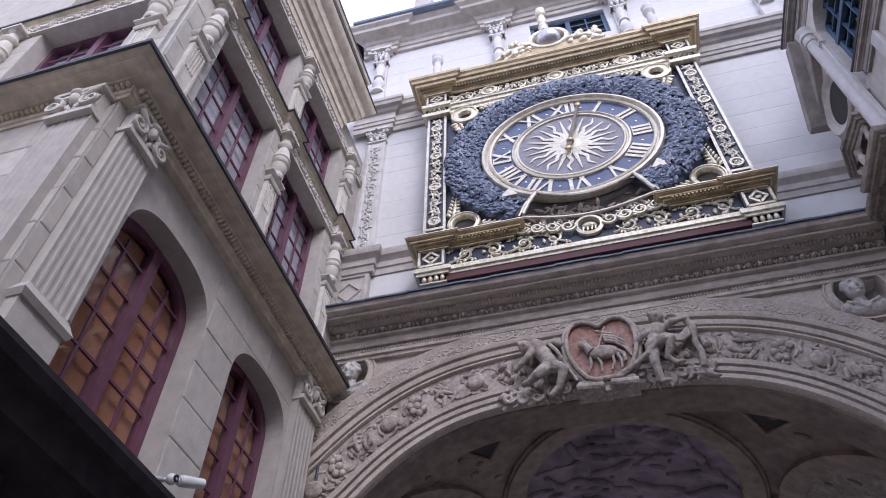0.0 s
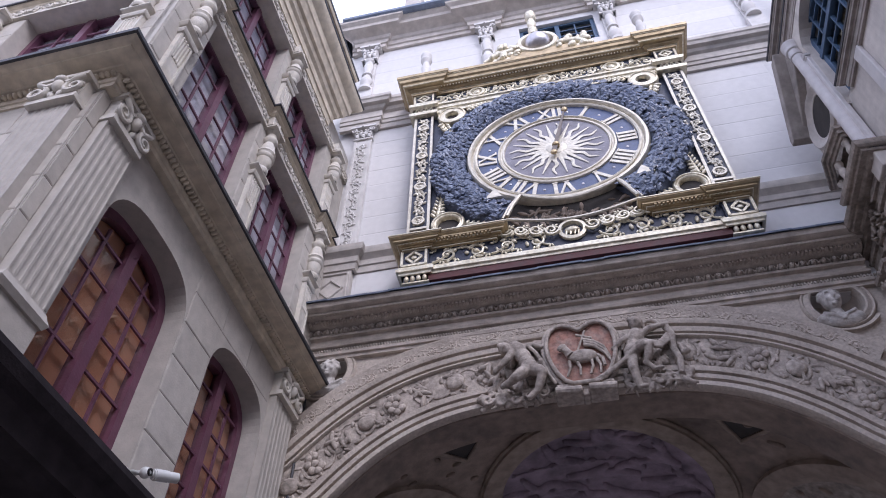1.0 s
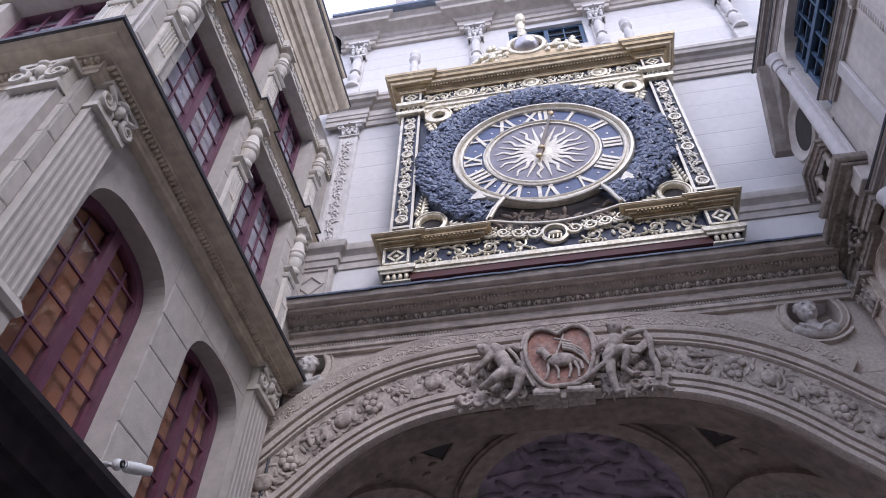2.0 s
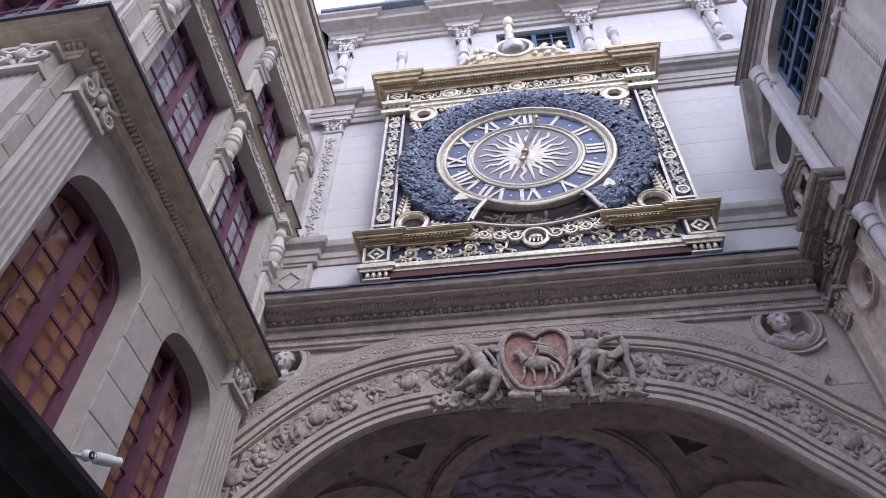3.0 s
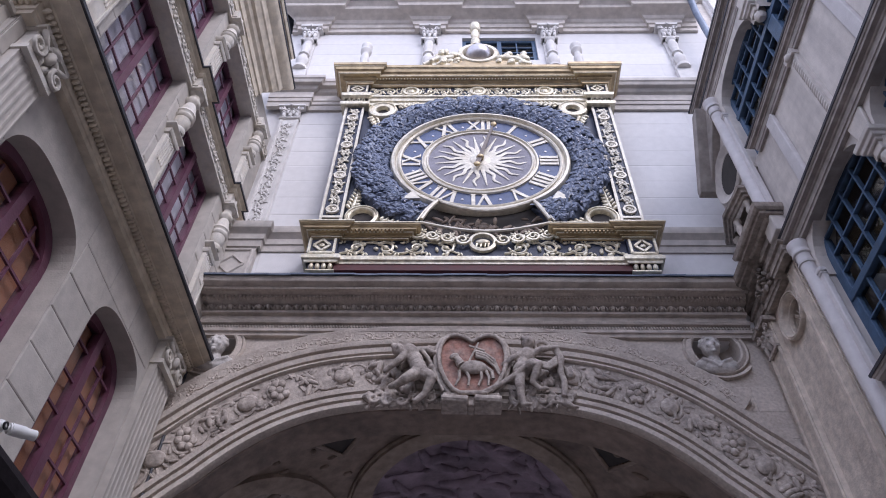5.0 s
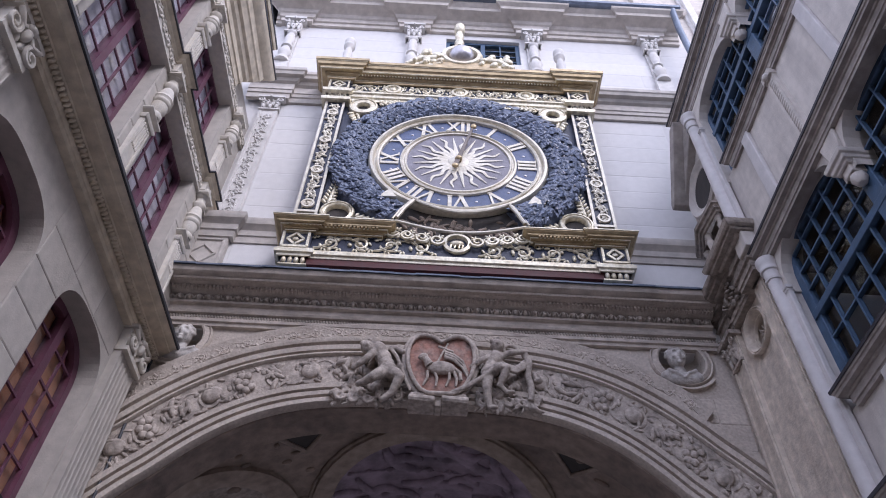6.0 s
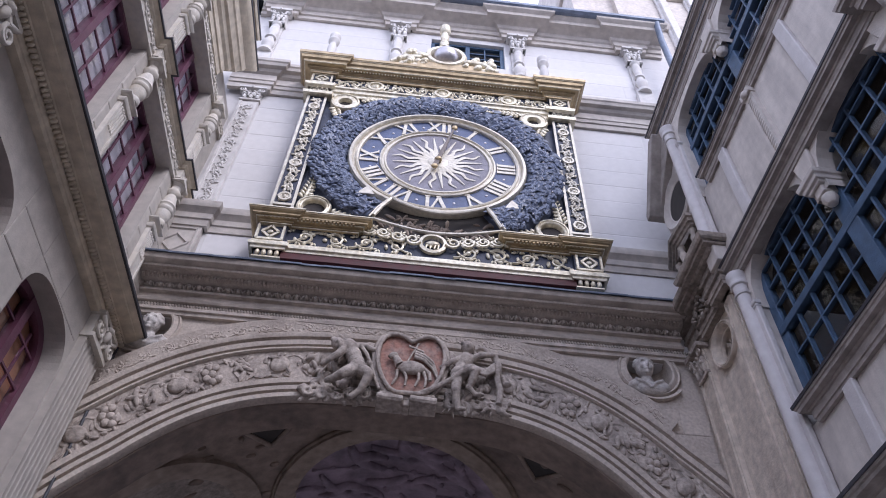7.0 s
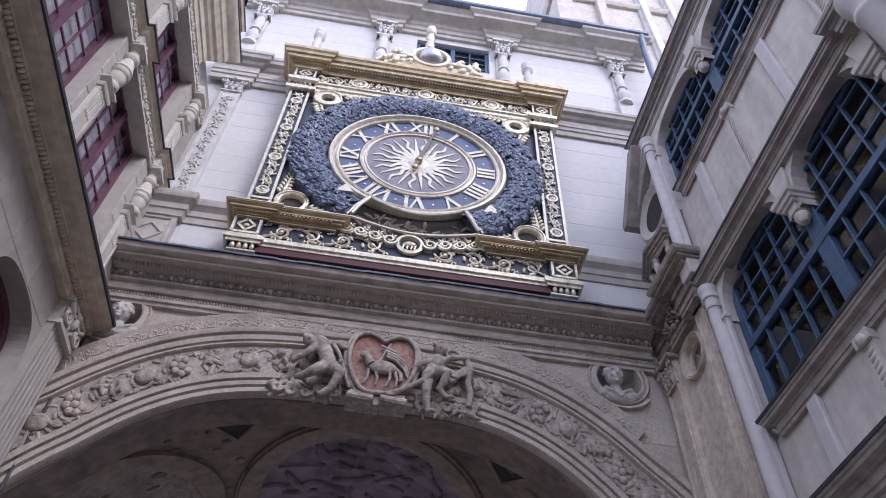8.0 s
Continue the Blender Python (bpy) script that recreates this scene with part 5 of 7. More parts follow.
# corner bosses and sprays
for u, v, flip in ((-1.36, 11.50, 1), (1.53, 11.53, 1), (-1.41, 8.87, -1), (1.60, 8.86, -1)):
    s = Shape(FAC)
    eye = 0.095 if flip > 0 else 0.14
    s.arc_sweep([(0.225, 0.27), (0.225, 0.33), (0.21, 0.355), (0.19, 0.36), (0.18, 0.345), (0.165, 0.35), (eye + 0.015, 0.345), (eye + 0.005, 0.33), (eye, 0.27)], u, v, 0, 360, 36)
    bs = part("boss", s, PALE_GOLD, clock, "pale gilt ring boss with a dark eye", smooth=45)
    # flat disc, coloured dark in place of the shade in a hollow
    part("eye", disc(u, v, eye + 0.004, 0.272, 0.278, 24), RECESS_SHADE, bs, "flat eye painted dark as a shaded hollow")
    s = Shape(FAC)
    e = -1 if u < 0.1 else 1
    for k in range(7):
        x, y = u + e * (0.14 - 0.035 * k) * 0.7, v - flip * (0.20 + 0.075 * k)
        if flip < 0:
            x, y = u + e * (0.16 - 0.01 * k), v + 0.15 + 0.075 * k
        leaf_fan(s, x, y, 0.33, 0.115 - 0.008 * k, (-90 if flip > 0 else 90) + e * 20, 3, 50)
    part("spray", s, PALE_GOLD, bs, "gilt leaf spray", smooth=60, kind="stuff")
    s = Shape(FAC)
    for k in range(5):
        leaf_fan(s, u - e * (0.22 + 0.07 * k), v + flip * (0.10 + 0.015 * k), 0.34, 0.10 - 0.008 * k, 90 + e * 80, 3, 45)
    part("spray", s, PALE_GOLD, bs, "gilt leaf spray", smooth=60, kind="stuff")

# moon sphere and finials on top
moon = part("moon_ring", Shape(FAC).arc_sweep([(0.36, 0.3), (0.36, 0.42), (0.33, 0.46), (0.27, 0.46), (0.25, 0.40), (0.25, 0.3)], 0.12, 13.2, 0, 360, 40), PALE_GOLD, clock, "pale ring round the moon sphere", smooth=40)
part("sphere", Shape(FAC).ball(0.12, 13.2, 0.38, 0.22, 0.22, 0.22, 28, 18), SILVER, moon, "dull silver moon sphere", smooth=80)
part("back", disc(0.12, 13.2, 0.27, 0.28, 0.3, 32), NAVY, moon)
FINIAL = [(0.10, 0.0), (0.10, 0.06), (0.06, 0.09), (0.055, 0.14), (0.09, 0.18), (0.09, 0.22), (0.06, 0.26), (0.075, 0.40), (0.085, 0.48), (0.06, 0.58), (0.055, 0.62), (0.10, 0.66), (0.105, 0.70), (0.08, 0.72), (0.10, 0.78), (0.105, 0.82), (0.06, 0.86)]
for u, v, k in ((0.08, 13.53, 1.05), (-1.80, 12.47, 1.35), (1.80, 12.47, 1.35)):
    part("finial", Shape(FAC).lathe([(r * 0.95, v + z * k) for r, z in FINIAL], u, 0.38, 14), PALE_GOLD if v > 13 else WHITE_TRIM, clock, "turned baluster finial", smooth=50)
part("pedestal", Shape(FAC).box(-0.35, 0.6, 12.44, 12.92, 0.1, 0.44), GOLD, clock)
for e in (-1, 1):
    s = Shape(FAC)
    r = random.Random(3 + e)
    c0 = 0.10 + e * 0.55
    for k in range(34):
        s.ball(c0 + r.uniform(-0.22, 0.26) * 1.0, 13.02 + r.uniform(-0.2, 0.2), 0.40 + r.uniform(-0.06, 0.05), r.uniform(0.04, 0.10), r.uniform(0.04, 0.08), 0.06, 8, 5, turn=r.uniform(0, 180))
    s.tube([(c0 - e * 0.15, 13.05, 0.40), (c0 + e * 0.1, 13.02, 0.42), (c0 + e * 0.34, 12.85, 0.40)], 0.08, 0.04, 8)
    s.box(c0 - 0.2, c0 + 0.2, 12.44, 12.9, 0.2, 0.42)
    part("carving", s, PALE_GOLD, clock, "carved gilt trophy beside the sphere", smooth=70)


# ---------------- stone corner house ----------------
house = thing("stone_house", (-4.5, -2.0, 0), "cream limestone Renaissance corner house with wine-red windows", "house")
UE = -3.98                                   # near corner along the street wall
corner = LEF @ Vector((UE, 0, -0.08))
END = axes(corner, -1.2, "facade")           # wall that faces the camera, u = 0 at the corner


def fluted(s, u0, u1, v0, v1, w0, w1, n=5):
    """A pilaster shaft with round flutes."""
    plan = [(u0, w0), (u0, w1)]
    step = (u1 - u0) / n
    for i in range(n):
        c = u0 + (i + 0.5) * step
        plan += [(c - step * 0.34, w1)] + [(c - step * 0.34 * math.cos(k * math.pi / 6), w1 - step * 0.11 * math.sin(k * math.pi / 6)) for k in range(1, 6)] + [(c + step * 0.34, w1)]
    plan += [(u1, w1), (u1, w0)]
    k = len(plan)
    s.add([(u, v, w) for v in (v0, v1) for u, w in plan], [(i, (i + 1) % k, k + (i + 1) % k, k + i) for i in range(k)] + [tuple(range(k)), tuple(range(k, 2 * k))[::-1]])
    s.box(u0, u1, v0 - 0.1, v0 + 0.002, w0, w1)
    s.box(u0, u1, v1 - 0.002, v1 + 0.05, w0, w1)


LOWER = [(-3.43, -2.24, 3.6, 6.11, 0.44), (-1.75, -0.66, 3.6, 6.09, 0.44)]
UPPER_O = [(-3.42, -2.26, 7.18, 8.83, 0), (-1.86, -0.74, 7.18, 8.83, 0)]
TOP_O = [(-3.42, -2.26, 9.1, 10.66, 0), (-1.86, -0.74, 9.1, 10.66, 0)]
s = Shape(LEF)
s.wall(UE, 0.1, 0, 6.62, LOWER, -0.08, 0.42, 20)
s.wall(UE + 0.05, 0.1, 6.6, 9.02, UPPER_O, -0.04, 0.42)
s.wall(UE + 0.05, 0.1, 9.02, 11.3, TOP_O, -0.04, 0.42)
street_wall = part("wall", s, CREAM, house, "cream limestone street wall", smooth=0)
s = Shape(END)
s.wall(-7, -0.006, 0, 6.62, [(-2.05, -1.02, 3.6, 6.0, 0.42)], 0.0, 0.42, 20)
s.wall(-7, 0.0, 6.6, 9.02, [(-1.82, -0.54, 7.18, 8.83, 0)], -0.05, 0.42)
s.wall(-7, 0.0, 9.02, 11.3, [(-1.82, -0.54, 9.1, 10.66, 0)], -0.05, 0.42)
end_wall = part("wall", s, CREAM, house, "cream limestone gable-side wall", smooth=0)
# solid core, coloured dark in place of unlit rooms
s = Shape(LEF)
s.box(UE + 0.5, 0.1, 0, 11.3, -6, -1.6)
part("core", s, ROOM_SHADE, house, "core painted dark as unlit rooms")
part("back_wall", Shape(LEF).box(UE + 0.3, 0.1, 0, 11.3, -7.1, -6.9), CREAM, house, "plain rear wall")
s = Shape(LEF)
s.add([(UE, 11.85, 0.2), (-1.0, 11.85, 0.2), (-1.0, 15.2, -3.2), (UE + 2.2, 15.2, -3.2), (UE, 11.85, -7), (-1.0, 11.85, -7)], [(0, 1, 2, 3), (0, 3, 4), (3, 2, 5, 4), (1, 5, 2)])
part("roof", s, SLATE, house, "dark slate roof")

for name, m, u0, u1, w0, w1, v0 in (("s", LEF, UE + 0.11, -3.52, -0.08, 0.0, 4.62), ("s", LEF, -0.63, -0.20, -0.08, 0.0, 3.0), ("e", END, -0.44, -0.07, 0.0, 0.08, 4.62)):
    s = Shape(m)
    fluted(s, u0, u1, v0, 6.2, w0, w1, 6)
    if v0 > 4:
        s.sweep([(0, v0 - 0.14), (0.03, v0 - 0.14), (0.05, v0 - 0.10), (0.03, v0 - 0.06), (0.02, v0 - 0.03), (0, v0 - 0.03)], [(u0, w0), (u0, w1), (u1, w1), (u1, w0)])
        s.box(u0 - 0.02, u1 + 0.02, 3.4, v0 - 0.1, w0 - 0.02, w1 + 0.01)
    shaft = part("pilaster", s, CREAM, house, "fluted limestone pilaster", smooth=40)
    s = Shape(m)
    c, half = (u0 + u1) / 2, (u1 - u0) / 2
    s.box(u0 - 0.015, u1 + 0.015, 6.21, 6.26, w0, w1 + 0.05)
    s.box(u0, u1, 6.25, 6.52, w0, w1 + 0.01)
    s.box(u0 - 0.03, u1 + 0.03, 6.49, 6.53, w0, w1 + 0.07)
    for e in (-1, 1):
        s.tube(spiral(c + e * half * 0.82, 6.34, w1 + 0.06, 0.085, 1.6, 90, e, 18), 0.022, 0.013, 6)
        s.tube([(c + e * half * 0.15, 6.47, w1 + 0.04), (c + e * half * 0.5, 6.40, w1 + 0.06), (c + e * half * 0.8, 6.43, w1 + 0.07), (c + e * half * 1.02, 6.48, w1 + 0.06)], 0.028, 0.022, 6)
        for k in range(4):
            s.ball(c + e * half * (0.18 + 0.2 * k), 6.31 + 0.03 * k, w1 + 0.03, 0.024, 0.055, 0.03, 7, 4, turn=-e * (15 + 15 * k))
    s.ball(c, 6.40, w1 + 0.05, 0.045, 0.07, 0.05, 10, 6)
    s.ball(c, 6.47, w1 + 0.06, 0.06, 0.035, 0.05, 10, 6)
    part("capital", s, CREAM_TRIM, shaft, "carved scroll capital", smooth=60)

plan = [(UE, -6.0), (UE, -0.02), (0.05, -0.02)]
MAIN = [(-0.1, 6.50), (0.015, 6.50), (0.018, 6.545), (0.03, 6.55), (0.035, 6.575), (0.035, 6.645), (0.085, 6.648), (0.095, 6.66), (0.21, 6.662), (0.215, 6.675), (0.24, 6.678), (0.26, 6.688), (0.28, 6.71), (-0.1, 6.86)]
part("cornice", Shape(LEF).sweep(MAIN, plan), CORNICE, house, "broad weathered stone cornice", smooth=25)
part("flashing", Shape(LEF).sweep([(0.0, 6.84), (0.285, 6.70), (0.302, 6.695), (0.306, 6.725), (0.288, 6.74), (0.0, 6.89)], plan), DARK_LEAD, house, "black lead drip edge")
s = Shape(LEF)
for i in range(88):
    s.ball(UE + 0.02 + i * 0.0465, 6.612, 0.045, 0.019, 0.028, 0.036, 7, 5)
for i in range(60):
    s.ball(UE - 0.055, 6.612, -0.02 - i * 0.0465, 0.03, 0.024, 0.02, 7, 5)
part("beading", s, CORNICE, house, "egg moulding", kind="stuff")


pane_tilt = random.Random(41)


def pane(m, a, b, c, d, w, parent):
    """One old pane, set a little out of true in its rebate."""
    x, y = pane_tilt.uniform(-0.012, 0.012) * (b - a), pane_tilt.uniform(-0.012, 0.012) * (d - c)
    s = Shape(m)
    s.keep = True
    s.add([(a, c, w - x - y), (b, c, w + x - y), (b, d, w + x + y), (a, d, w - x + y)], [(0, 1, 2, 3)])
    part("pane", s, GLASS, parent, smooth=0).visible_shadow = False


def leaf_window(m, o, back, parent, bars, mullion, blind, low, stile=0.055):
    """A casement in opening o: frame along its outline, mullion, glazing bars and panes."""
    ua, ub, va, vb, rise = o
    top = opening_top(ua, ub, vb, rise, 20)
    w0, w1 = back - 0.08, back
    ring = [(ua, va)] + top + [(ub, va)]
    mid, half = (ua + ub) / 2, (ub - ua) / 2
    inner = [(mid + (u - mid) * (1 - stile / half), v - stile * (1 if v > va + 0.2 else 0)) for u, v in ring]
    f = Shape(m)
    for i in range(len(ring) - 1):
        a, b, c, d = ring[i], ring[i + 1], inner[i + 1], inner[i]
        f.add([(*a, w1), (*b, w1), (*c, w1), (*d, w1), (*a, w0), (*b, w0), (*c, w0), (*d, w0)], [(0, 1, 2, 3), (4, 5, 6, 7), (0, 1, 5, 4), (2, 3, 7, 6)])
    f.box(mid - mullion / 2, mid + mullion / 2, va, vb - 0.02, w0, w1 + 0.012)
    f.box(ua, ub, va, va + 0.09, w0, w1 + 0.006)
    win = part("window", f, WINE, parent, "small-paned casement window", smooth=30)
    cols, rows = bars
    g = Shape(m)
    reach = half - stile
    cuts = [mid + e * (mullion / 2 + (reach - mullion / 2) * k / cols) for e in (-1, 1) for k in range(cols + 1)]
    heights = [va + (vb - va) * k / rows for k in range(rows + 1)]
    for k in range(1, cols):
        for u in (cuts[k], cuts[cols + 1 + k]):
            g.box(u - 0.013, u + 0.013, va, vb - rise * 0.35 * (k == cols - 1) - 0.03, w0 + 0.036, w0 + 0.056)
    for v in heights[1:-1]:
        inset = 0.0 if v < vb - rise else half * (1 - (1 - ((v - vb + rise) / max(rise, 1e-3)) ** 2.4) ** 0.42)
        g.box(ua + 0.03 + inset, ub - 0.03 - inset, v - 0.011, v + 0.011, w0 + 0.038, w0 + 0.058)
    part("glazing_bar", g, WINE, win, kind="stuff")
    left, right = sorted(cuts[:cols + 1]), cuts[cols + 1:]
    for line in (left, right):
        for a, b in zip(line, line[1:]):
            for c, d in zip(heights, heights[1:]):
                pane(m, a, b, c, d, w0 + 0.036, win)
    c = Shape(m)
    c.box(ua - 0.02, ub + 0.02, low, vb + 0.02, w0 - 0.02, w0 - 0.01)
    part("blind", c, blind, win, "closed blind behind the glass, grey ones painted as reflected sky")
    return win


for o in LOWER:
    leaf_window(LEF, o, -0.27, house, (2, 8), 0.10, CURTAIN, 3.6, 0.075)
# the grey sheets of the upper storeys paint the sky's reflection
for o in UPPER_O:
    leaf_window(LEF, o, -0.19, house, (2, 5), 0.085, SKY_REFLECTION, 7.1)
for o in TOP_O:
    leaf_window(LEF, o, -0.20, house, (2, 5), 0.085, SKY_REFLECTION, 9.0)
leaf_window(END, (-2.05, -1.02, 3.6, 6.0, 0.42), -0.18, house, (2, 8), 0.105, CURTAIN, 3.6)
leaf_window(END, (-1.82, -0.54, 7.18, 8.83, 0), -0.22, house, (2, 5), 0.09, SKY_REFLECTION, 7.1)
leaf_window(END, (-1.82, -0.54, 9.1, 10.66, 0), -0.25, house, (2, 5), 0.09, SKY_REFLECTION, 9.0)

# lead sills in the openings
for m, o, w in [(LEF, o, -0.04) for o in UPPER_O + TOP_O] + [(END, (-1.82, -0.54, 7.18, 8.83, 0), -0.05)]:
    sl = Shape(m).sweep([(-0.3, o[2] - 0.02), (0.05, o[2] - 0.06), (0.065, o[2] - 0.05), (0.065, o[2] + 0.0), (-0.3, o[2] + 0.05)], [(o[0] - 0.02, w), (o[1] + 0.02, w)])
    part("sill", sl, DARK_LEAD, house, "dark lead sill")

# engaged colonnettes between the windows
TURNED = [(0.07, 0.0), (0.085, 0.02), (0.085, 0.05), (0.062, 0.07), (0.085, 0.10), (0.097, 0.14), (0.10, 0.19), (0.115, 0.20), (0.122, 0.225), (0.105, 0.24), (0.105, 0.265), (0.122, 0.28), (0.115, 0.305), (0.098, 0.315), (0.092, 0.37), (0.075, 0.43), (0.06, 0.46), (0.092, 0.49), (0.095, 0.52), (0.065, 0.55), (0.062, 0.60), (0.10, 0.63), (0.105, 0.66)]


def colonnette(m, u, w, v0, v1):
    """A carved half pillar: panelled pedestal, caps, and a swelling turned shaft."""
    s = Shape(m)
    h = v1 - v0
    a = v0 + h * 0.5
    s.box(u - 0.10, u + 0.10, v0, a, w, w + 0.045)
    for e in (-1, 1):
        s.box(u + e * 0.085 - 0.012, u + e * 0.085 + 0.012, v0, a, w + 0.045, w + 0.06)
    for k in range(4):
        x = u - 0.051 + 0.034 * k
        s.tube([(x, a - 0.34, w + 0.042), (x, a - 0.05, w + 0.05)], 0.012, 0.016, 6)
        s.ball(x, a - 0.045, w + 0.055, 0.017, 0.02, 0.02, 6, 4)
        s.ball(x, a - 0.36, w + 0.045, 0.014, 0.03, 0.014, 6, 4)
    for v, e in ((a, 0.03), (a + 0.10, 0.05)):
        s.sweep([(0, v), (e * 0.5, v), (e, v + 0.025), (e, v + 0.045), (0, v + 0.05)], [(u - 0.10, w), (u - 0.10, w + 0.06), (u + 0.10, w + 0.06), (u + 0.10, w)])
    s.box(u - 0.10, u + 0.10, a, a + 0.12, w, w + 0.06)
    k = (v1 - a - 0.14) / 0.66
    s.lathe([(r * 0.9, a + 0.14 + z * k) for r, z in TURNED], u, w + 0.06, 16)
    s.box(u - 0.12, u + 0.12, v1 - 0.03, v1 + 0.005, w, w + 0.16)
    return part("colonnette", s, CREAM_TRIM, house, "turned and carved stone colonnette", smooth=45)


COLS = [-3.66, -2.06, -0.48]
for u in COLS:
    colonnette(LEF, u, -0.04, 6.98, 8.83)
    colonnette(LEF, u, -0.04, 9.12, 10.66)
colonnette(END, -0.27, -0.05, 6.98, 8.83)
colonnette(END, -0.27, -0.05, 9.12, 10.66)
colonnette(END, -2.10, -0.05, 6.98, 8.83)

# carved friezes and storey cornices
rnd = random.Random(6)
def storey(v, edge, mat):
    s = Shape(LEF)
    s.box(UE + 0.06, 0.1, v - 0.02, v + 0.17, -0.2, 0.0)
    rinceau(s, UE + 0.12, 0.0, v + 0.085, 0.005, 0.13, 0.16, 0.014, rnd)
    for u in COLS:
        s.box(u - 0.13, u + 0.13, v, v + 0.17, -0.1, 0.07)
        leaf_fan(s, u, v + 0.03, 0.075, 0.09, 90, 5, 40)
    part("frieze", s, CREAM_TRIM, house, "carved leafy stone frieze", smooth=60)
    path = [(UE + 0.03, -5.9), (UE + 0.03, 0.0)]
    for u in COLS:
        path += [(u - 0.14, 0.0), (u - 0.14, 0.07), (u + 0.14, 0.07), (u + 0.14, 0.0)]
    return path + [(0.08, 0.0)]
path = storey(8.83, 0.08, CREAM_TRIM)
part("cornice", Shape(LEF).sweep([(-0.1, 8.99), (0.01, 8.99), (0.03, 9.01), (0.035, 9.03), (0.06, 9.045), (0.075, 9.07), (-0.1, 9.12)], path), CORNICE, house, "thin storey cornice", smooth=25)
part("flashing", Shape(LEF).sweep([(-0.1, 9.10), (0.08, 9.065), (0.092, 9.06), (0.095, 9.08), (0.08, 9.095), (-0.1, 9.14)], path), DARK_LEAD, house, "black lead drip edge")
s = Shape(END)
s.box(-6, 0.05, 8.81, 9.0, -0.3, -0.01)
rinceau(s, -5.0, -0.1, 8.915, -0.005, 0.13, 0.16, 0.014, rnd)
part("frieze", s, CREAM_TRIM, house, "carved leafy stone frieze", smooth=60)
storey(10.66, 0.1, CREAM_TRIM)
EAVES = [(-0.1, 10.83), (0.02, 10.83), (0.03, 10.95), (0.05, 10.96), (0.06, 11.08), (0.10, 11.12), (0.12, 11.2), (0.16, 11.22), (0.20, 11.34), (0.22, 11.36), (0.24, 11.5), (0.32, 11.58), (0.35, 11.64), (0.36, 11.72), (-0.1, 11.8)]
part("eave", Shape(LEF).sweep(EAVES, [(UE + 0.03, -6), (UE + 0.03, 0), (-0.95, 0), (-0.95, -0.8)]), CORNICE, house, "deep moulded eaves cornice", smooth=25)
part("flashing", Shape(LEF).sweep([(0.30, 11.70), (0.366, 11.70), (0.372, 11.73), (0.30, 11.75)], [(UE + 0.03, -6), (UE + 0.03, 0), (-0.95, 0), (-0.95, -0.8)]), DARK_LEAD, house, "black lead drip edge of the eaves")
part("flashing", Shape(LEF).sweep([(0.30, 11.935), (0.386, 11.93), (0.392, 11.965), (0.30, 11.985)], [(UE + 0.03, -6), (UE + 0.03, 0), (-1.35, 0), (-1.35, -1)]), DARK_LEAD, house, "black lead gutter edge")
part("gutter", Shape(LEF).sweep([(0.0, 11.84), (0.36, 11.86), (0.38, 11.92), (0.36, 11.96), (0.0, 11.98)], [(UE + 0.03, -6), (UE + 0.03, 0), (-1.35, 0), (-1.35, -1)]), CORNICE, house, "stone gutter course")
s = Shape(LEF).box(UE + 0.2, -1.35, 11.7, 12.0, -1.0, 0.1)
part("parapet", s, CREAM_TRIM, house, "stone blocking course")

# shop canopy below, and the wall camera on it
canopy = thing("shop_canopy", (-2.6, -4, 3.4), "dark painted shop fascia canopy along the stone house", "canopy")
s = Shape(LEF)
s.sweep([(-0.1, 3.22), (0.70, 3.27), (0.74, 3.31), (0.78, 3.31), (0.80, 3.41), (0.86, 3.44), (0.88, 3.49), (0.87, 3.53), (-0.1, 3.62)], [(-7.5, 0.0), (-0.9, 0.0)])
part("fascia", s, SHOP, canopy, "near-black moulded fascia", smooth=20)
s = Shape(LEF)
for k in range(12):
    s.box(-7.3 + k * 0.55, -7.22 + k * 0.55, 3.14, 3.25, 0.0, 0.6)
part("rib", s, SHOP, canopy, "dark soffit ribs", kind="stuff")
cctv = thing("security_camera", LEF @ Vector((-2.27, 4.3, -0.08)), "small white bullet security camera on the stone pier", "camera")
s = Shape(LEF)
s.tube([(-2.20, 4.33, 0.10), (-2.05, 4.378, 0.19)], 0.036, 0.036, 18)
s.tube([(-2.19, 4.333, 0.106), (-2.11, 4.359, 0.154)], 0.040, 0.040, 18)
part("housing", s, WHITE_PLASTIC, cctv, "white cylindrical housing", smooth=40)
s = Shape(LEF)
s.tube([(-2.27, 4.31, -0.09), (-2.27, 4.31, 0.0), (-2.25, 4.32, 0.06), (-2.20, 4.33, 0.10)], 0.026, 0.024, 10)
s.ball(-2.27, 4.31, -0.07, 0.055, 0.055, 0.03, 14, 8)
s.ball(-2.24, 4.322, 0.07, 0.04, 0.04, 0.04, 14, 8)
part("bracket", s, WHITE_PLASTIC, cctv, "white wall bracket", smooth=60)
part("joint", Shape(LEF).arc_sweep([(0.026, 0.10), (0.026, 0.112), (0.014, 0.112), (0.014, 0.10)], -2.24, 4.322, 0, 360, 18), BLACK_PLASTIC, cctv, "dark swivel ring", smooth=60)
s = Shape(LEF).tube([(-2.055, 4.3764, 0.187), (-2.045, 4.3796, 0.193)], 0.030, 0.030, 18)
part("lens", s, BLACK_PLASTIC, cctv, "dark lens")

# ---------------- timber-fronted house ----------------
timber = thing("timber_house", (4.5, -4, 0), "grey-painted timber Renaissance house with blue lattice windows", "house")
# the unseen length behind the camera is added to shade the opposite wall
FARU = 20.0


def bays_of(first, width, gap, n):
    return [(first + i * (width + gap), first + i * (width + gap) + width) for i in range(n)]


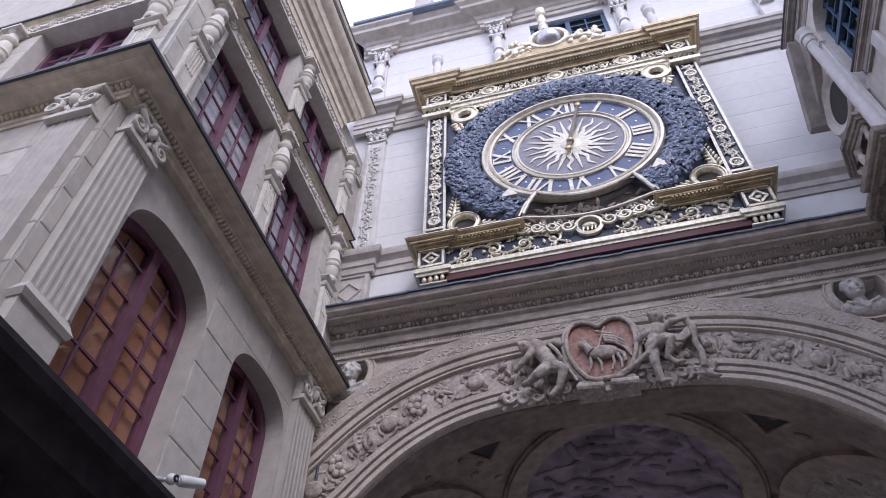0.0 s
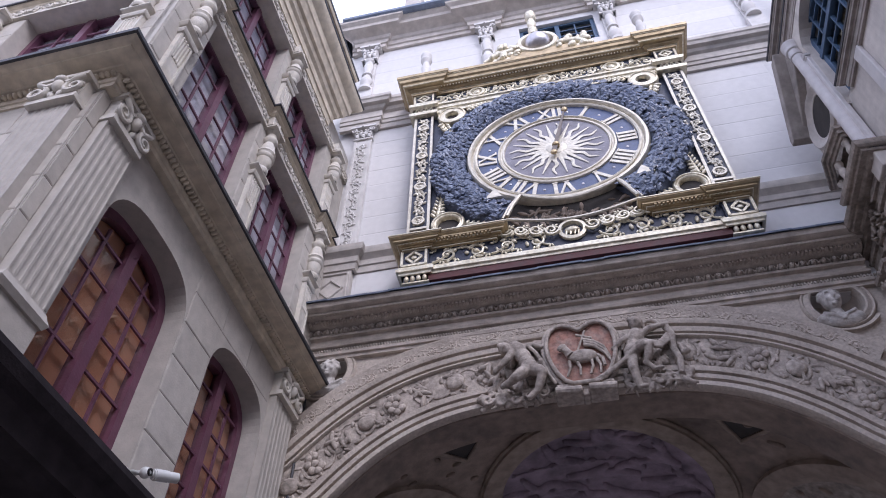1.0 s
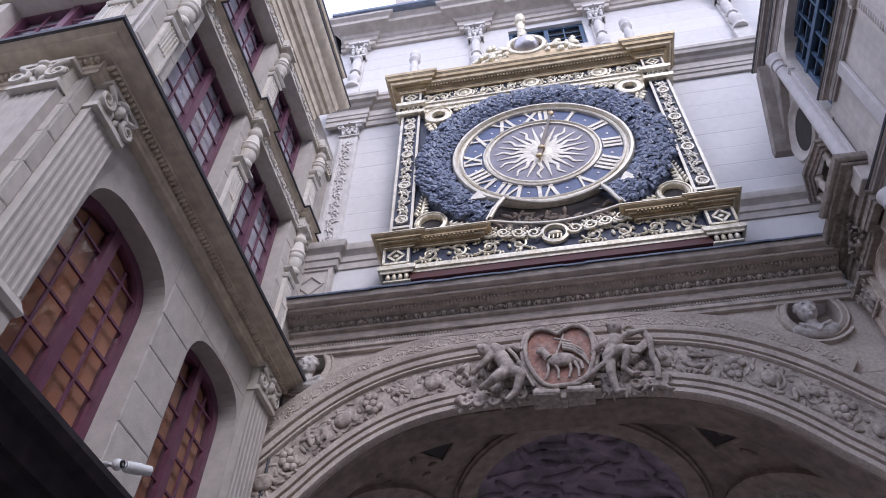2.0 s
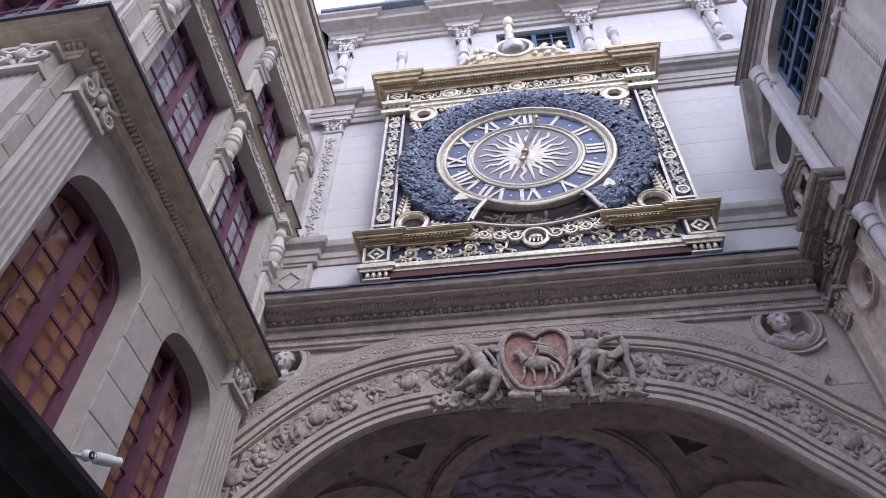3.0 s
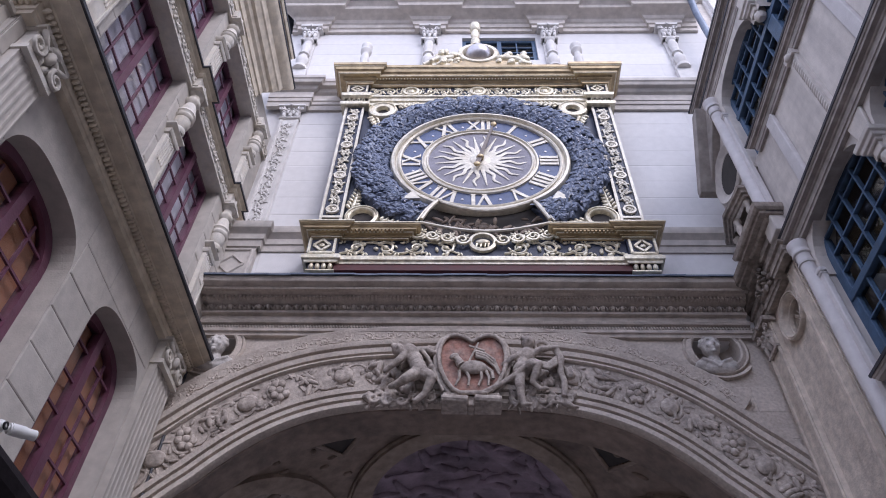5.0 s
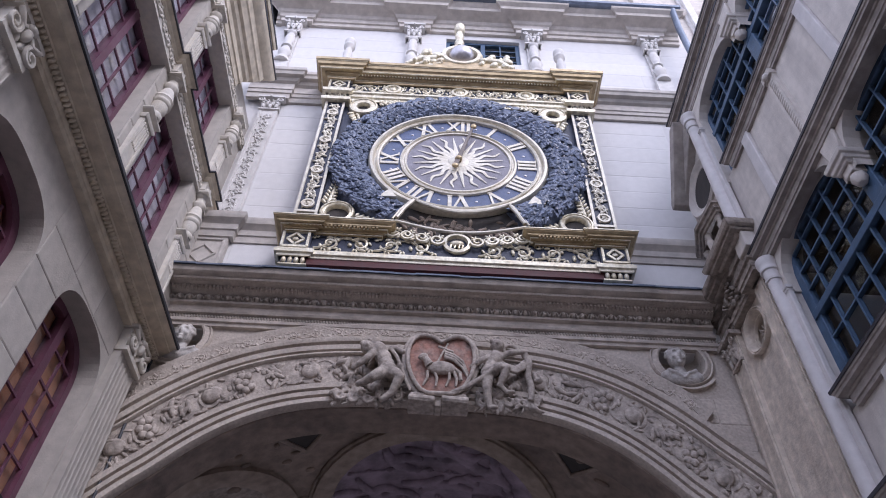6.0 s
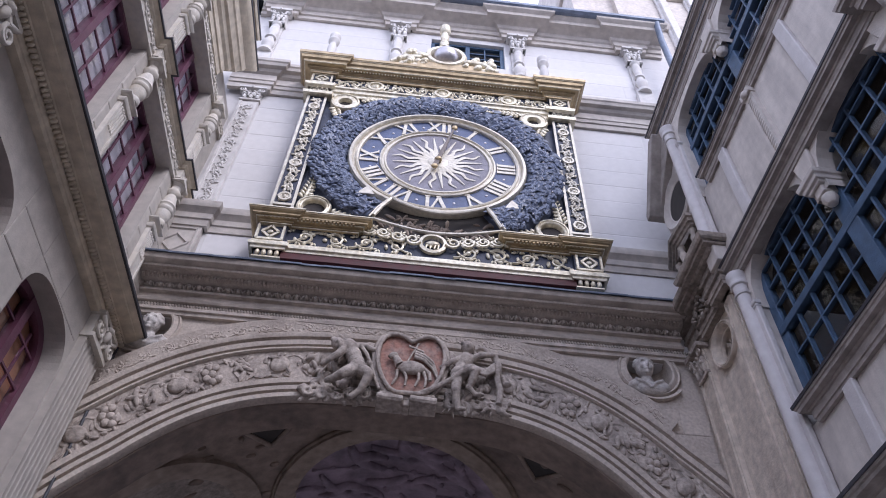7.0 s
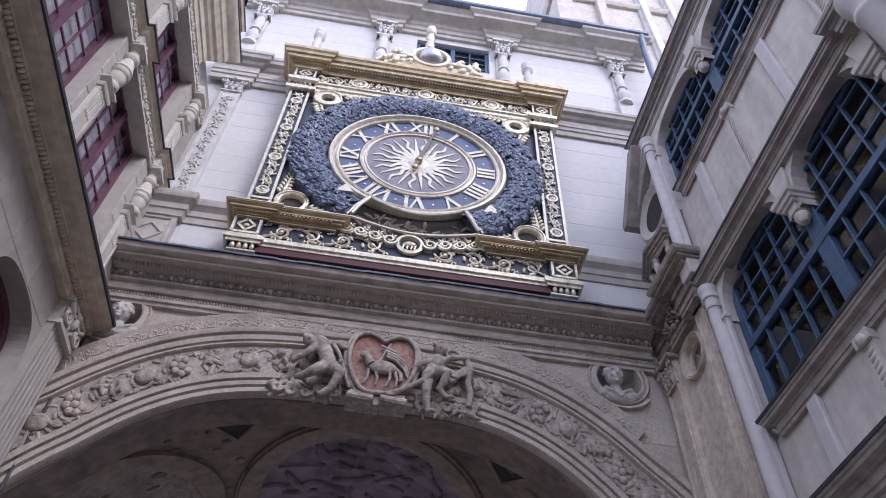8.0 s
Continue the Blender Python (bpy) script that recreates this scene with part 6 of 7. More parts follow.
B1 = bays_of(1.55, 1.12, 0.20, 4)
B2 = bays_of(1.45, 1.10, 0.22, 4)
B1[0], B2[0] = (1.45, B1[0][1]), (1.38, B2[0][1])          # the bay next to the corner is a little wider
s = Shape(RIG)
s.box(1.25, FARU, 0, 5.25, -0.5, -0.02)
s.box(1.25, FARU, 7.2, 8.5, -0.5, 0.06)
s.wall(1.36, FARU, 6.62, 7.3, [(a, b, 6.62, 7.18, 0.46) for a, b in B1], 0.0, 0.22, 14, False)
s.wall(1.34, FARU, 9.50, 10.3, [(a, b, 9.50, 9.95, 0.42) for a, b in B2], 0.10, 0.22, 14, False)
s.box(1.24, 1.43, 5.2, 7.3, -0.22, -0.004)
s.box(1.24, 1.41, 8.4, 10.3, -0.22, 0.096)
s.box(B1[-1][1], FARU, 5.2, 7.3, -0.22, 0.0)
s.box(B2[-1][1], FARU, 8.4, 10.3, -0.22, 0.1)
part("wall", s, TIMBER, timber, "grey painted timber wall with arched window heads", smooth=0)
# core, floors and ceilings, coloured dark to pass for unlit rooms
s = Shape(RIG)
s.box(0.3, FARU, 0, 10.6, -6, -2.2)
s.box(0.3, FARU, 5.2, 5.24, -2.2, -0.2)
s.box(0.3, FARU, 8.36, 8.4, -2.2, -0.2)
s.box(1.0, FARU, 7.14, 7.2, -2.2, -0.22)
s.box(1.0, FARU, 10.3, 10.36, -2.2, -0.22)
part("core", s, ROOM_SHADE, timber, "core painted dark as unlit rooms")
part("back_wall", Shape(RIG).box(0.3, FARU, 0, 10.6, -6.2, -6.0), TIMBER, timber, "plain rear wall")
part("end_wall", Shape(RIG).box(FARU, FARU + 0.2, 0, 10.6, -6.2, 0.1), TIMBER, timber, "unseen end wall of the added length")
# unseen roof, its ridge raised to block light from the street
s = Shape(RIG)
s.add([(1.3, 10.49, 0.17), (FARU, 10.49, 0.17), (FARU, 15.0, -2.9), (1.3, 15.0, -2.9), (FARU, 10.5, -6), (1.3, 10.5, -6)], [(0, 1, 2, 3), (3, 2, 4, 5), (0, 3, 5), (1, 4, 2)])
part("roof", s, SLATE, timber, "dark slate roof")

MOULD = lambda v, p: [(-0.1, v), (p * 0.15, v), (p * 0.18, v + 0.03), (p * 0.28, v + 0.035), (p * 0.28, v + 0.10), (p * 0.40, v + 0.105), (p * 0.44, v + 0.125), (p * 0.82, v + 0.13), (p * 0.86, v + 0.155), (p * 0.95, v + 0.16), (p, v + 0.18), (p, v + 0.195), (-0.1, v + 0.22)]
for v, p, w, u0, lab in ((4.28, 0.17, 0.0, 1.2, "moulded storey cornice"), (5.19, 0.12, 0.0, 1.62, "moulded window sill"), (7.12, 0.11, 0.03, 1.24, "moulded storey cornice"), (8.42, 0.08, 0.08, 1.60, "moulded window sill"), (10.06, 0.06, 0.10, 1.02, "moulded eaves board"), (10.26, 0.12, 0.10, 1.0, "moulded eaves cornice")):
    part("cornice", Shape(RIG).sweep(MOULD(v, p), [(u0, w - 0.3), (u0, w), (FARU, w)]), TIMBER_TRIM, timber, lab, smooth=25)
    part("drip_edge", Shape(RIG).sweep([(p - 0.03, v + 0.18), (p + 0.008, v + 0.178), (p + 0.012, v + 0.205), (p - 0.03, v + 0.228)], [(u0, w - 0.3), (u0, w), (FARU, w)]), DARK_LEAD, timber, "thin black drip edge")

# plain and carved panel strips
k = 0
for v0, v1, w in ((4.46, 5.20, -0.02), (7.28, 8.44, 0.06)):
    for i in range(8):
        u = (2.07 if v0 < 5 else 1.98) + 0.72 * i
        s = Shape(RIG)
        s.box(u - 0.07, u + 0.07, v0, v1, w, w + 0.05)
        if i % 2 == 1:
            s.box(u - 0.08, u + 0.08, v1 - 0.09, v1, w, w + 0.08)
            for j in range(int((v1 - v0 - 0.2) / 0.05)):
                s.ball(u, v1 - 0.16 - 0.05 * j, w + 0.05, 0.045, 0.02, 0.014, 8, 5, turn=25)
            s.ball(u, v1 - 0.06, w + 0.08, 0.05, 0.05, 0.035, 8, 5)
            part("strip", s, TIMBER, timber, "carved scroll bracket strip", smooth=50)
        else:
            part("strip", s, TIMBER_LIGHT, timber, "plain panel strip", bevel=0.01)

# hanging pendants between the arched heads
for bays_, v, w in ((B1, 6.62, 0.0), (B2, 9.54, 0.10)):
    for (a, b), (c, d) in zip(bays_, bays_[1:]):
        u = (b + c) / 2
        s = Shape(RIG)
        s.slab([(u - 0.075, v + 0.2), (u + 0.075, v + 0.2), (u + 0.11, v + 0.38), (u + 0.125, v + 0.52), (u - 0.125, v + 0.52), (u - 0.11, v + 0.38)], w, w + 0.035)
        s.sweep([(0, v + 0.06), (0.025, v + 0.06), (0.03, v + 0.085), (0.05, v + 0.09), (0.055, v + 0.13), (0.075, v + 0.14), (0.08, v + 0.19), (0, v + 0.21)], [(u - 0.06, w - 0.2), (u - 0.06, w + 0.03), (u + 0.06, w + 0.03), (u + 0.06, w - 0.2)])
        s.box(u - 0.06, u + 0.06, v - 0.02, v + 0.22, w - 0.2, w + 0.03)
        s.lathe([(0.02, v - 0.13), (0.042, v - 0.125), (0.07, v - 0.07), (0.066, v - 0.03), (0.05, v - 0.015), (0.07, v + 0.0)], u, w - 0.04, 8)
        part("pendant", s, TIMBER, timber, "carved hanging pendant", smooth=45, bevel=0.008)


def lattice(bays_, v0, v1, w, trans, cols, rows):
    """Blue casements: heavy frame and transom, mullions behind the pendants, fine lattice bars."""
    lo, hi = bays_[0][0], bays_[-1][1]
    win = part("window", Shape(RIG).box(lo, hi, v0, v0 + 0.10, w - 0.06, w + 0.01), BLUE_PAINT, timber, "wide blue lattice window", bevel=0.006)
    part("transom", Shape(RIG).box(lo, hi, trans - 0.04, trans + 0.04, w - 0.06, w + 0.03), BLUE_PAINT, win, "blue painted transom", bevel=0.006)
    part("top_rail", Shape(RIG).box(lo, hi, v1 - 0.07, v1, w - 0.06, w + 0.01), BLUE_PAINT, win, "blue painted rail", bevel=0.006)
    part("jamb", Shape(RIG).box(lo - 0.04, lo + 0.085, v0, v1, w - 0.06, w + 0.013), BLUE_PAINT, win, "blue painted jamb", bevel=0.006)
    mids = [(b + c) / 2 for (a, b), (c, d) in zip(bays_, bays_[1:])]
    for u in mids:
        part("mullion", Shape(RIG).box(u - 0.085, u + 0.085, v0 + 0.05, v1 - 0.03, w - 0.05, w + 0.024), BLUE_PAINT, win, "blue painted mullion", bevel=0.006)
    g = Shape(RIG)
    ends = [lo + 0.045] + mids + [hi]
    levels = sorted([v0, trans, v1] + list(rows))
    for a, b in zip(ends, ends[1:]):
        for i in range(cols):
            u = a + (b - a) * i / cols
            for c, d in zip(levels, levels[1:]):
                pane(RIG, u, u + (b - a) / cols, c, d, w - 0.024, win)
            if i == 0:
                continue
            g.box(u - 0.0095, u + 0.0095, v0 + 0.08, v1 - 0.05, w - 0.03, w + 0.012)
    for v in rows:
        g.box(lo + 0.05, hi, v - 0.009, v + 0.009, w - 0.034, w + 0.008)
    part("lattice", g, BLUE_PAINT, win, "blue lattice bars", kind="stuff")
    return win


lattice(B1, 5.36, 7.19, -0.12, 6.29, 5, (5.66, 5.98, 6.56, 6.79, 7.02))
upper_lattice = lattice(B2, 8.60, 9.97, -0.02, 9.40, 5, (8.80, 9.0, 9.2, 9.60, 9.79))

# added pale sheet that imitates a bright strip of reflected sky
part("blind", Shape(RIG).box(2.80, 3.16, 8.75, 9.95, -0.16, -0.15), SKY_REFLECTION, upper_lattice, "pale sheet painted as a sky reflection behind the glass")

# ceiling lamps seen in the rooms
bulb = bpy.data.materials.new("warm bulb")
bulb.use_nodes = True
bb = bulb.node_tree.nodes["Principled BSDF"]
bb.inputs["Emission Color"].default_value, bb.inputs["Emission Strength"].default_value = (1.0, 0.78, 0.5, 1), 7.0
for u, v in ((2.1, 6.9), (2.45, 6.95), (3.05, 6.85), (3.3, 6.98), (3.9, 6.9), (4.3, 6.95), (2.3, 9.8), (2.6, 9.9), (3.0, 9.7)):
    lamp = thing("ceiling_lamp", RIG @ Vector((u, v + 0.22, -0.9)), "small warm ceiling lamp in a painted room darkness", "lamp", "ceiling lamps")
    part("bulb", Shape(RIG).ball(u, v, -0.9, 0.012, 0.017, 0.012, 10, 6), bulb, lamp, "glowing warm bulb", smooth=80)
    part("rod", Shape(RIG).tube([(u, v + 0.03, -0.9), (u, v + 0.22, -0.9)], 0.008), BLACK_PLASTIC, lamp)

# round white corner posts
for v0, v1, w, u in ((4.4, 7.125, 0.05, 1.355), (7.60, 10.0, 0.14, 1.28)):
    s = Shape(RIG)
    s.lathe([(0.072, v0), (0.069, v1 - 0.30), (0.082, v1 - 0.295), (0.085, v1 - 0.275), (0.072, v1 - 0.265), (0.072, v1 - 0.17), (0.09, v1 - 0.16), (0.094, v1 - 0.14), (0.085, v1 - 0.125), (0.092, v1 - 0.08), (0.102, v1 - 0.05), (0.102, v1)], u, w, 20)
    part("post", s, TIMBER_LIGHT, timber, "round pale corner post", smooth=45)
    s = Shape(RIG).box(u + 0.06, u + 0.125, v0, v1 - 0.45, w - 0.06, w - 0.005)
    s.box(u + 0.05, u + 0.14, v1 - 0.50, v1 - 0.45, w - 0.06, w + 0.015)
    s.box(u + 0.055, u + 0.13, v1 - 0.53, v1 - 0.50, w - 0.06, w + 0.005)
    part("jamb", s, TIMBER_LIGHT, timber, "pale window jamb", bevel=0.01)

part("pedestal", Shape(RIG).box(1.19, 1.40, 7.33, 7.602, -0.1, 0.20), TIMBER, timber, "square foot of the corner post", bevel=0.012)
part("flashing", Shape(RIG).box(1.15, 1.44, 7.575, 7.606, -0.1, 0.235), DARK_LEAD, timber, "dark lead sheet under the post", bevel=0.006)
# round post where the front steps out towards the street
s = Shape(RIG)
s.lathe([(0.12, 4.4), (0.115, 6.72), (0.135, 6.74), (0.135, 6.79), (0.115, 6.81), (0.12, 6.90), (0.15, 6.95), (0.165, 7.02), (0.165, 7.10)], 4.42, 0.20, 20)
part("post", s, TIMBER_LIGHT, timber, "thick round pale post", smooth=45)
part("cornice", Shape(RIG).sweep(MOULD(7.10, 0.13), [(4.15, 0.0), (4.15, 0.14), (FARU, 0.14)]), TIMBER_TRIM, timber, "stepped-out storey cornice", smooth=25)

# stone pier next to the gatehouse
OU, OV, OR = 0.72, 6.80, 0.20
s = Shape(RIG)
for a, b, c, d in ((-0.4, OU - 0.25, 0, 7.2), (OU + 0.25, 1.24, 0, 7.2), (OU - 0.25, OU + 0.25, 0, OV - 0.25), (OU - 0.25, OU + 0.25, OV + 0.25, 7.2)):
    s.box(a, b, c, d, -0.6, -0.01)
s.holed(OU, OV, 0.25, OR, -0.01)
pier = part("pier", s, PIER, timber, "brown-stained stone corner pier", smooth=0)
for a, b in ((0.10, 0.38), (1.00, 1.20)):
    s = Shape(RIG).box(a, b, 3.0, 7.1, -0.02, 0.045)
    for x in (a + 0.03, b - 0.03):
        s.box(x - 0.014, x + 0.014, 3.0, 7.05, 0.045, 0.065)
    part("pilaster_strip", s, PIER, pier, "moulded pilaster strip")
s = Shape(RIG)
s.arc_sweep([(0.252, -0.02), (0.252, 0.02), (0.245, 0.04), (0.235, 0.042), (0.230, 0.025), (0.222, 0.025), (0.216, 0.035), (0.208, 0.03), (OR - 0.004, 0.0), (OR - 0.012, -0.04), (OR - 0.024, -0.045), (OR - 0.03, -0.08)], OU, OV, 0, 360, 40)
oc = part("oculus", s, PIER, timber, "round moulded stone oculus", smooth=45)
part("recess", Shape(RIG).bowl(OU, OV, OR, -0.01, 0.26, power=0.8), PIER, oc, "deep round recess", smooth=60)
r = random.Random(17)
s = Shape(RIG)
for j in range(14):
    s.tube([(OU + r.uniform(-0.03, 0.03), OV + r.uniform(-0.03, 0.03), -0.12), (OU + r.uniform(-0.12, 0.12), OV + r.uniform(-0.12, 0.12), -0.08)], 0.012, 0.006, 5)
part("relief", s, GREY_DARK, oc, "worn relief in the oculus", kind="stuff")
s = Shape(RIG)
corinthian(s, 0.24, 6.72, 7.10, 0.14, 0.05, 0.09)
part("capital", s, GREY_CARVED, timber, "worn carved pilaster capital", smooth=50)
RETURN = [(p * 0.55 if p > 0 else p, z) for p, z in LEDGE]
part("entablature", Shape(RIG).sweep(RETURN, [(-0.3, -0.02), (0.40, -0.02), (0.46, 0.04), (0.95, 0.04), (0.95, 0.12), (1.24, 0.12), (1.24, -0.2)]), SOOTY, timber, "soot-dark entablature return", smooth=25)
s = Shape(RIG)
for j in range(46):
    u = r.uniform(0.4, 1.22)
    s.ball(u, r.uniform(7.2, 7.55), 0.09 + r.uniform(0.0, 0.05), r.uniform(0.012, 0.03), r.uniform(0.03, 0.07), 0.025, 7, 4, turn=r.uniform(0, 180))
part("carving", s, SOOTY, timber, "worn leafy carving on the entablature", smooth=60, kind="stuff")
# carved niche canopy with little columns on a tapering corbel
s = Shape(RIG)
s.slab([(0.40, 7.66), (1.2, 7.66), (1.2, 9.0), (0.40, 9.0)], -0.5, 0.0)
for j in range(4):
    s.box(0.62 - 0.03 * j, 1.10 + 0.025 * j, 7.72 + 0.045 * j, 7.77 + 0.045 * j, -0.05, 0.08 + 0.035 * j)
s.sweep([(0, 8.16), (0.02, 8.16), (0.03, 8.19), (0.05, 8.195), (0.06, 8.23), (0.085, 8.24), (0.09, 8.28), (0, 8.32)], [(0.52, -0.05), (0.50, 0.13), (0.82, 0.24), (1.16, 0.20), (1.18, -0.05)])
s.slab([(0.50, 8.28), (1.18, 8.28), (0.98, 8.44), (0.84, 8.5), (0.70, 8.44)], -0.05, 0.12)
part("niche_canopy", s, SOOTY, timber, "carved niche canopy on a tapering corbel", smooth=35)
for u, w in ((0.56, 0.13), (0.82, 0.20), (1.10, 0.17)):
    part("small_column", Shape(RIG).lathe([(0.045, 7.84), (0.045, 7.88), (0.028, 7.90), (0.04, 7.98), (0.045, 8.03), (0.026, 8.10), (0.045, 8.13), (0.045, 8.17)], u, w, 12), GREY_DARK, timber, "small turned stone column", smooth=50)
s = Shape(RIG)
for j in range(34):
    s.ball(r.uniform(0.56, 1.12), r.uniform(7.88, 8.15), r.uniform(0.0, 0.07), r.uniform(0.03, 0.06), r.uniform(0.04, 0.09), 0.04, 8, 5, turn=r.uniform(-50, 50))
part("carving", s, SOOTY, timber, "worn foliage in the niche", smooth=60, kind="stuff")
s = Shape(RIG)
s.slab([(1.24, 10.3), (0.97, 10.3), (0.40, 9.3), (0.40, 8.5), (1.24, 8.5)], -0.5, 0.02)
part("return_wall", s, TIMBER, timber, "grey timber return", bevel=0.01)
s = Shape(RIG)
s.arc_sweep([(0.40, 0.0), (0.40, 0.05), (0.37, 0.075), (0.33, 0.06), (0.31, 0.035), (0.27, 0.03), (0.25, 0.0)], 0.82, 9.12, 0, 360, 36)
part("niche_ring", s, TIMBER, timber, "shallow round niche", smooth=45)
n = 28
# disc on the wall face; its dark colour paints the shade of a recess
part("recess", Shape(RIG).slab([(0.82 + 0.26 * math.cos(j * math.tau / n), 9.12 + 0.26 * math.sin(j * math.tau / n)) for j in range(n)], 0.015, 0.024), RECESS_SHADE, timber, "flat disc painted dark as a shaded round recess")
s = Shape(RIG)
s.slab([(1.10, 10.2), (0.95, 10.2), (0.36, 9.32), (0.36, 9.22), (0.46, 9.22)], -0.2, 0.26)
s.slab([(1.24, 10.2), (1.08, 10.2), (0.46, 9.30), (0.56, 9.36), (1.24, 9.95)], -0.2, 0.12)
part("end_board", s, TIMBER_TRIM, timber, "brown moulded end board", bevel=0.012)

# ---------------- above the gatehouse: chimney, dormer, tower ----------------
ch = thing("chimney", (-2.46, 0.6, 15.5), "grey brick chimney behind the gatehouse eaves", "chimney")
part("stack", Shape(FAC).box(-2.66, -2.27, 15.5, 19.0, -0.9, -0.5).box(-2.70, -2.23, 17.8, 17.95, -0.94, -0.46), STRING, ch, bevel=0.02)
do = thing("dormer", (0.4, 1.0, 15.5), "blue-grey slated roof dormer with a small finial", "dormer")
part("body", Shape(FAC).box(-0.6, 1.2, 15.5, 18.2, -3.0, -0.6), LEAD, do)
s = Shape(FAC)
for j in range(10):
    s.box(-0.6, 1.2, 16.2 + j * 0.2, 16.26 + j * 0.2, -0.6, -0.56)
part("slat", s, BLUE_PAINT, do, "louvre slats", kind="stuff")
part("finial", Shape(FAC).lathe([(0.10, 17.0), (0.10, 17.25), (0.05, 17.35), (0.09, 17.5), (0.03, 17.9)], 1.42, -0.6, 12), LEAD, do)
to = thing("stone_tower", (6.0, 4.0, 0), "pale stone belfry tower rising behind the gatehouse", "tower")
s = Shape(FAC)
s.box(4.15, 9.0, 0, 32, -9, -3.0)
for v in (21.0, 23.6, 26.2):
    s.sweep([(-0.02, v), (0.1, v), (0.18, v + 0.15), (0.18, v + 0.25), (-0.02, v + 0.35)], [(4.15, -8), (4.15, -3.0), (9.0, -3.0)])
s.box(4.15, 4.7, 0, 31, -3.0, -2.75)
s.box(5.6, 5.9, 18, 31, -3.0, -2.8)
part("wall", s, EAVE_STONE, to, "pale weathered tower stone")
for u, wide in ((7.3, 0.24), (8.3, 0.2)):
    part("pier", Shape(FAC).box(u - wide / 2, u + wide / 2, 17.0, 31.0, -3.0, -2.78).box(u - wide * 0.8, u + wide * 0.8, 17.0, 31.0, -3.0, -2.9), WHITE_TRIM, to, "moulded tower pier", bevel=0.02)


# ---------------- ashlar blocks: each stone a piece of its wall ----------------
def block_mesh(name, mat):
    """A unit stone with worn front edges, facing +w."""
    e = 0.02
    p = [(-0.5, -0.5, 0), (0.5, -0.5, 0), (0.5, 0.5, 0), (-0.5, 0.5, 0), (-0.5, -0.5, 0.6), (0.5, -0.5, 0.6), (0.5, 0.5, 0.6), (-0.5, 0.5, 0.6),
         (-0.5 + e, -0.5 + e * 1.6, 1), (0.5 - e, -0.5 + e * 1.6, 1), (0.5 - e, 0.5 - e * 1.6, 1), (-0.5 + e, 0.5 - e * 1.6, 1)]
    f = [(i, (i + 1) % 4, 4 + (i + 1) % 4, 4 + i) for i in range(4)] + [(4 + i, 4 + (i + 1) % 4, 8 + (i + 1) % 4, 8 + i) for i in range(4)] + [(8, 9, 10, 11)]
    return Shape().add(p, f).made(name, mat, 0)


def ashlar(parent, m, u0, u1, v0, v1, course, length, front, mesh, holes=(), seed=1, joint=0.007, proud=0.007, skip=None):
    """Courses of stones between the openings (ua, ub, va, vb)."""
    r = random.Random(seed)
    n = max(1, round((v1 - v0) / course))
    h = (v1 - v0) / n
    for i in range(n):
        a, b = v0 + i * h, v0 + (i + 1) * h
        runs = [(u0, u1)]
        for ha, hb, hc, hd in holes:
            if a < hd and b > hc:
                runs = [q for x, y in runs for q in ((x, min(y, ha)), (max(x, hb), y)) if q[1] - q[0] > 0.06]
        for x, y in runs:
            k = max(1, round((y - x) / length))
            cuts = [x] + [x + (y - x) * (j + (0.5 if i % 2 and k > 1 else 0.0) * (j < k) + r.uniform(-0.07, 0.07)) / k for j in range(1, k)] + [y]
            for c, d in zip(cuts, cuts[1:]):
                if d - c < 0.05 or (skip and skip(c, d, a, b)):
                    continue
                ob = new("stone", mesh)
                ob.parent = parent
                ob.matrix_basis = m @ Matrix.Translation(((c + d) / 2, (a + b) / 2, front - 0.004)) @ Matrix.Diagonal((d - c - joint, h - joint, proud + 0.004 + r.uniform(-0.001, 0.002), 1))


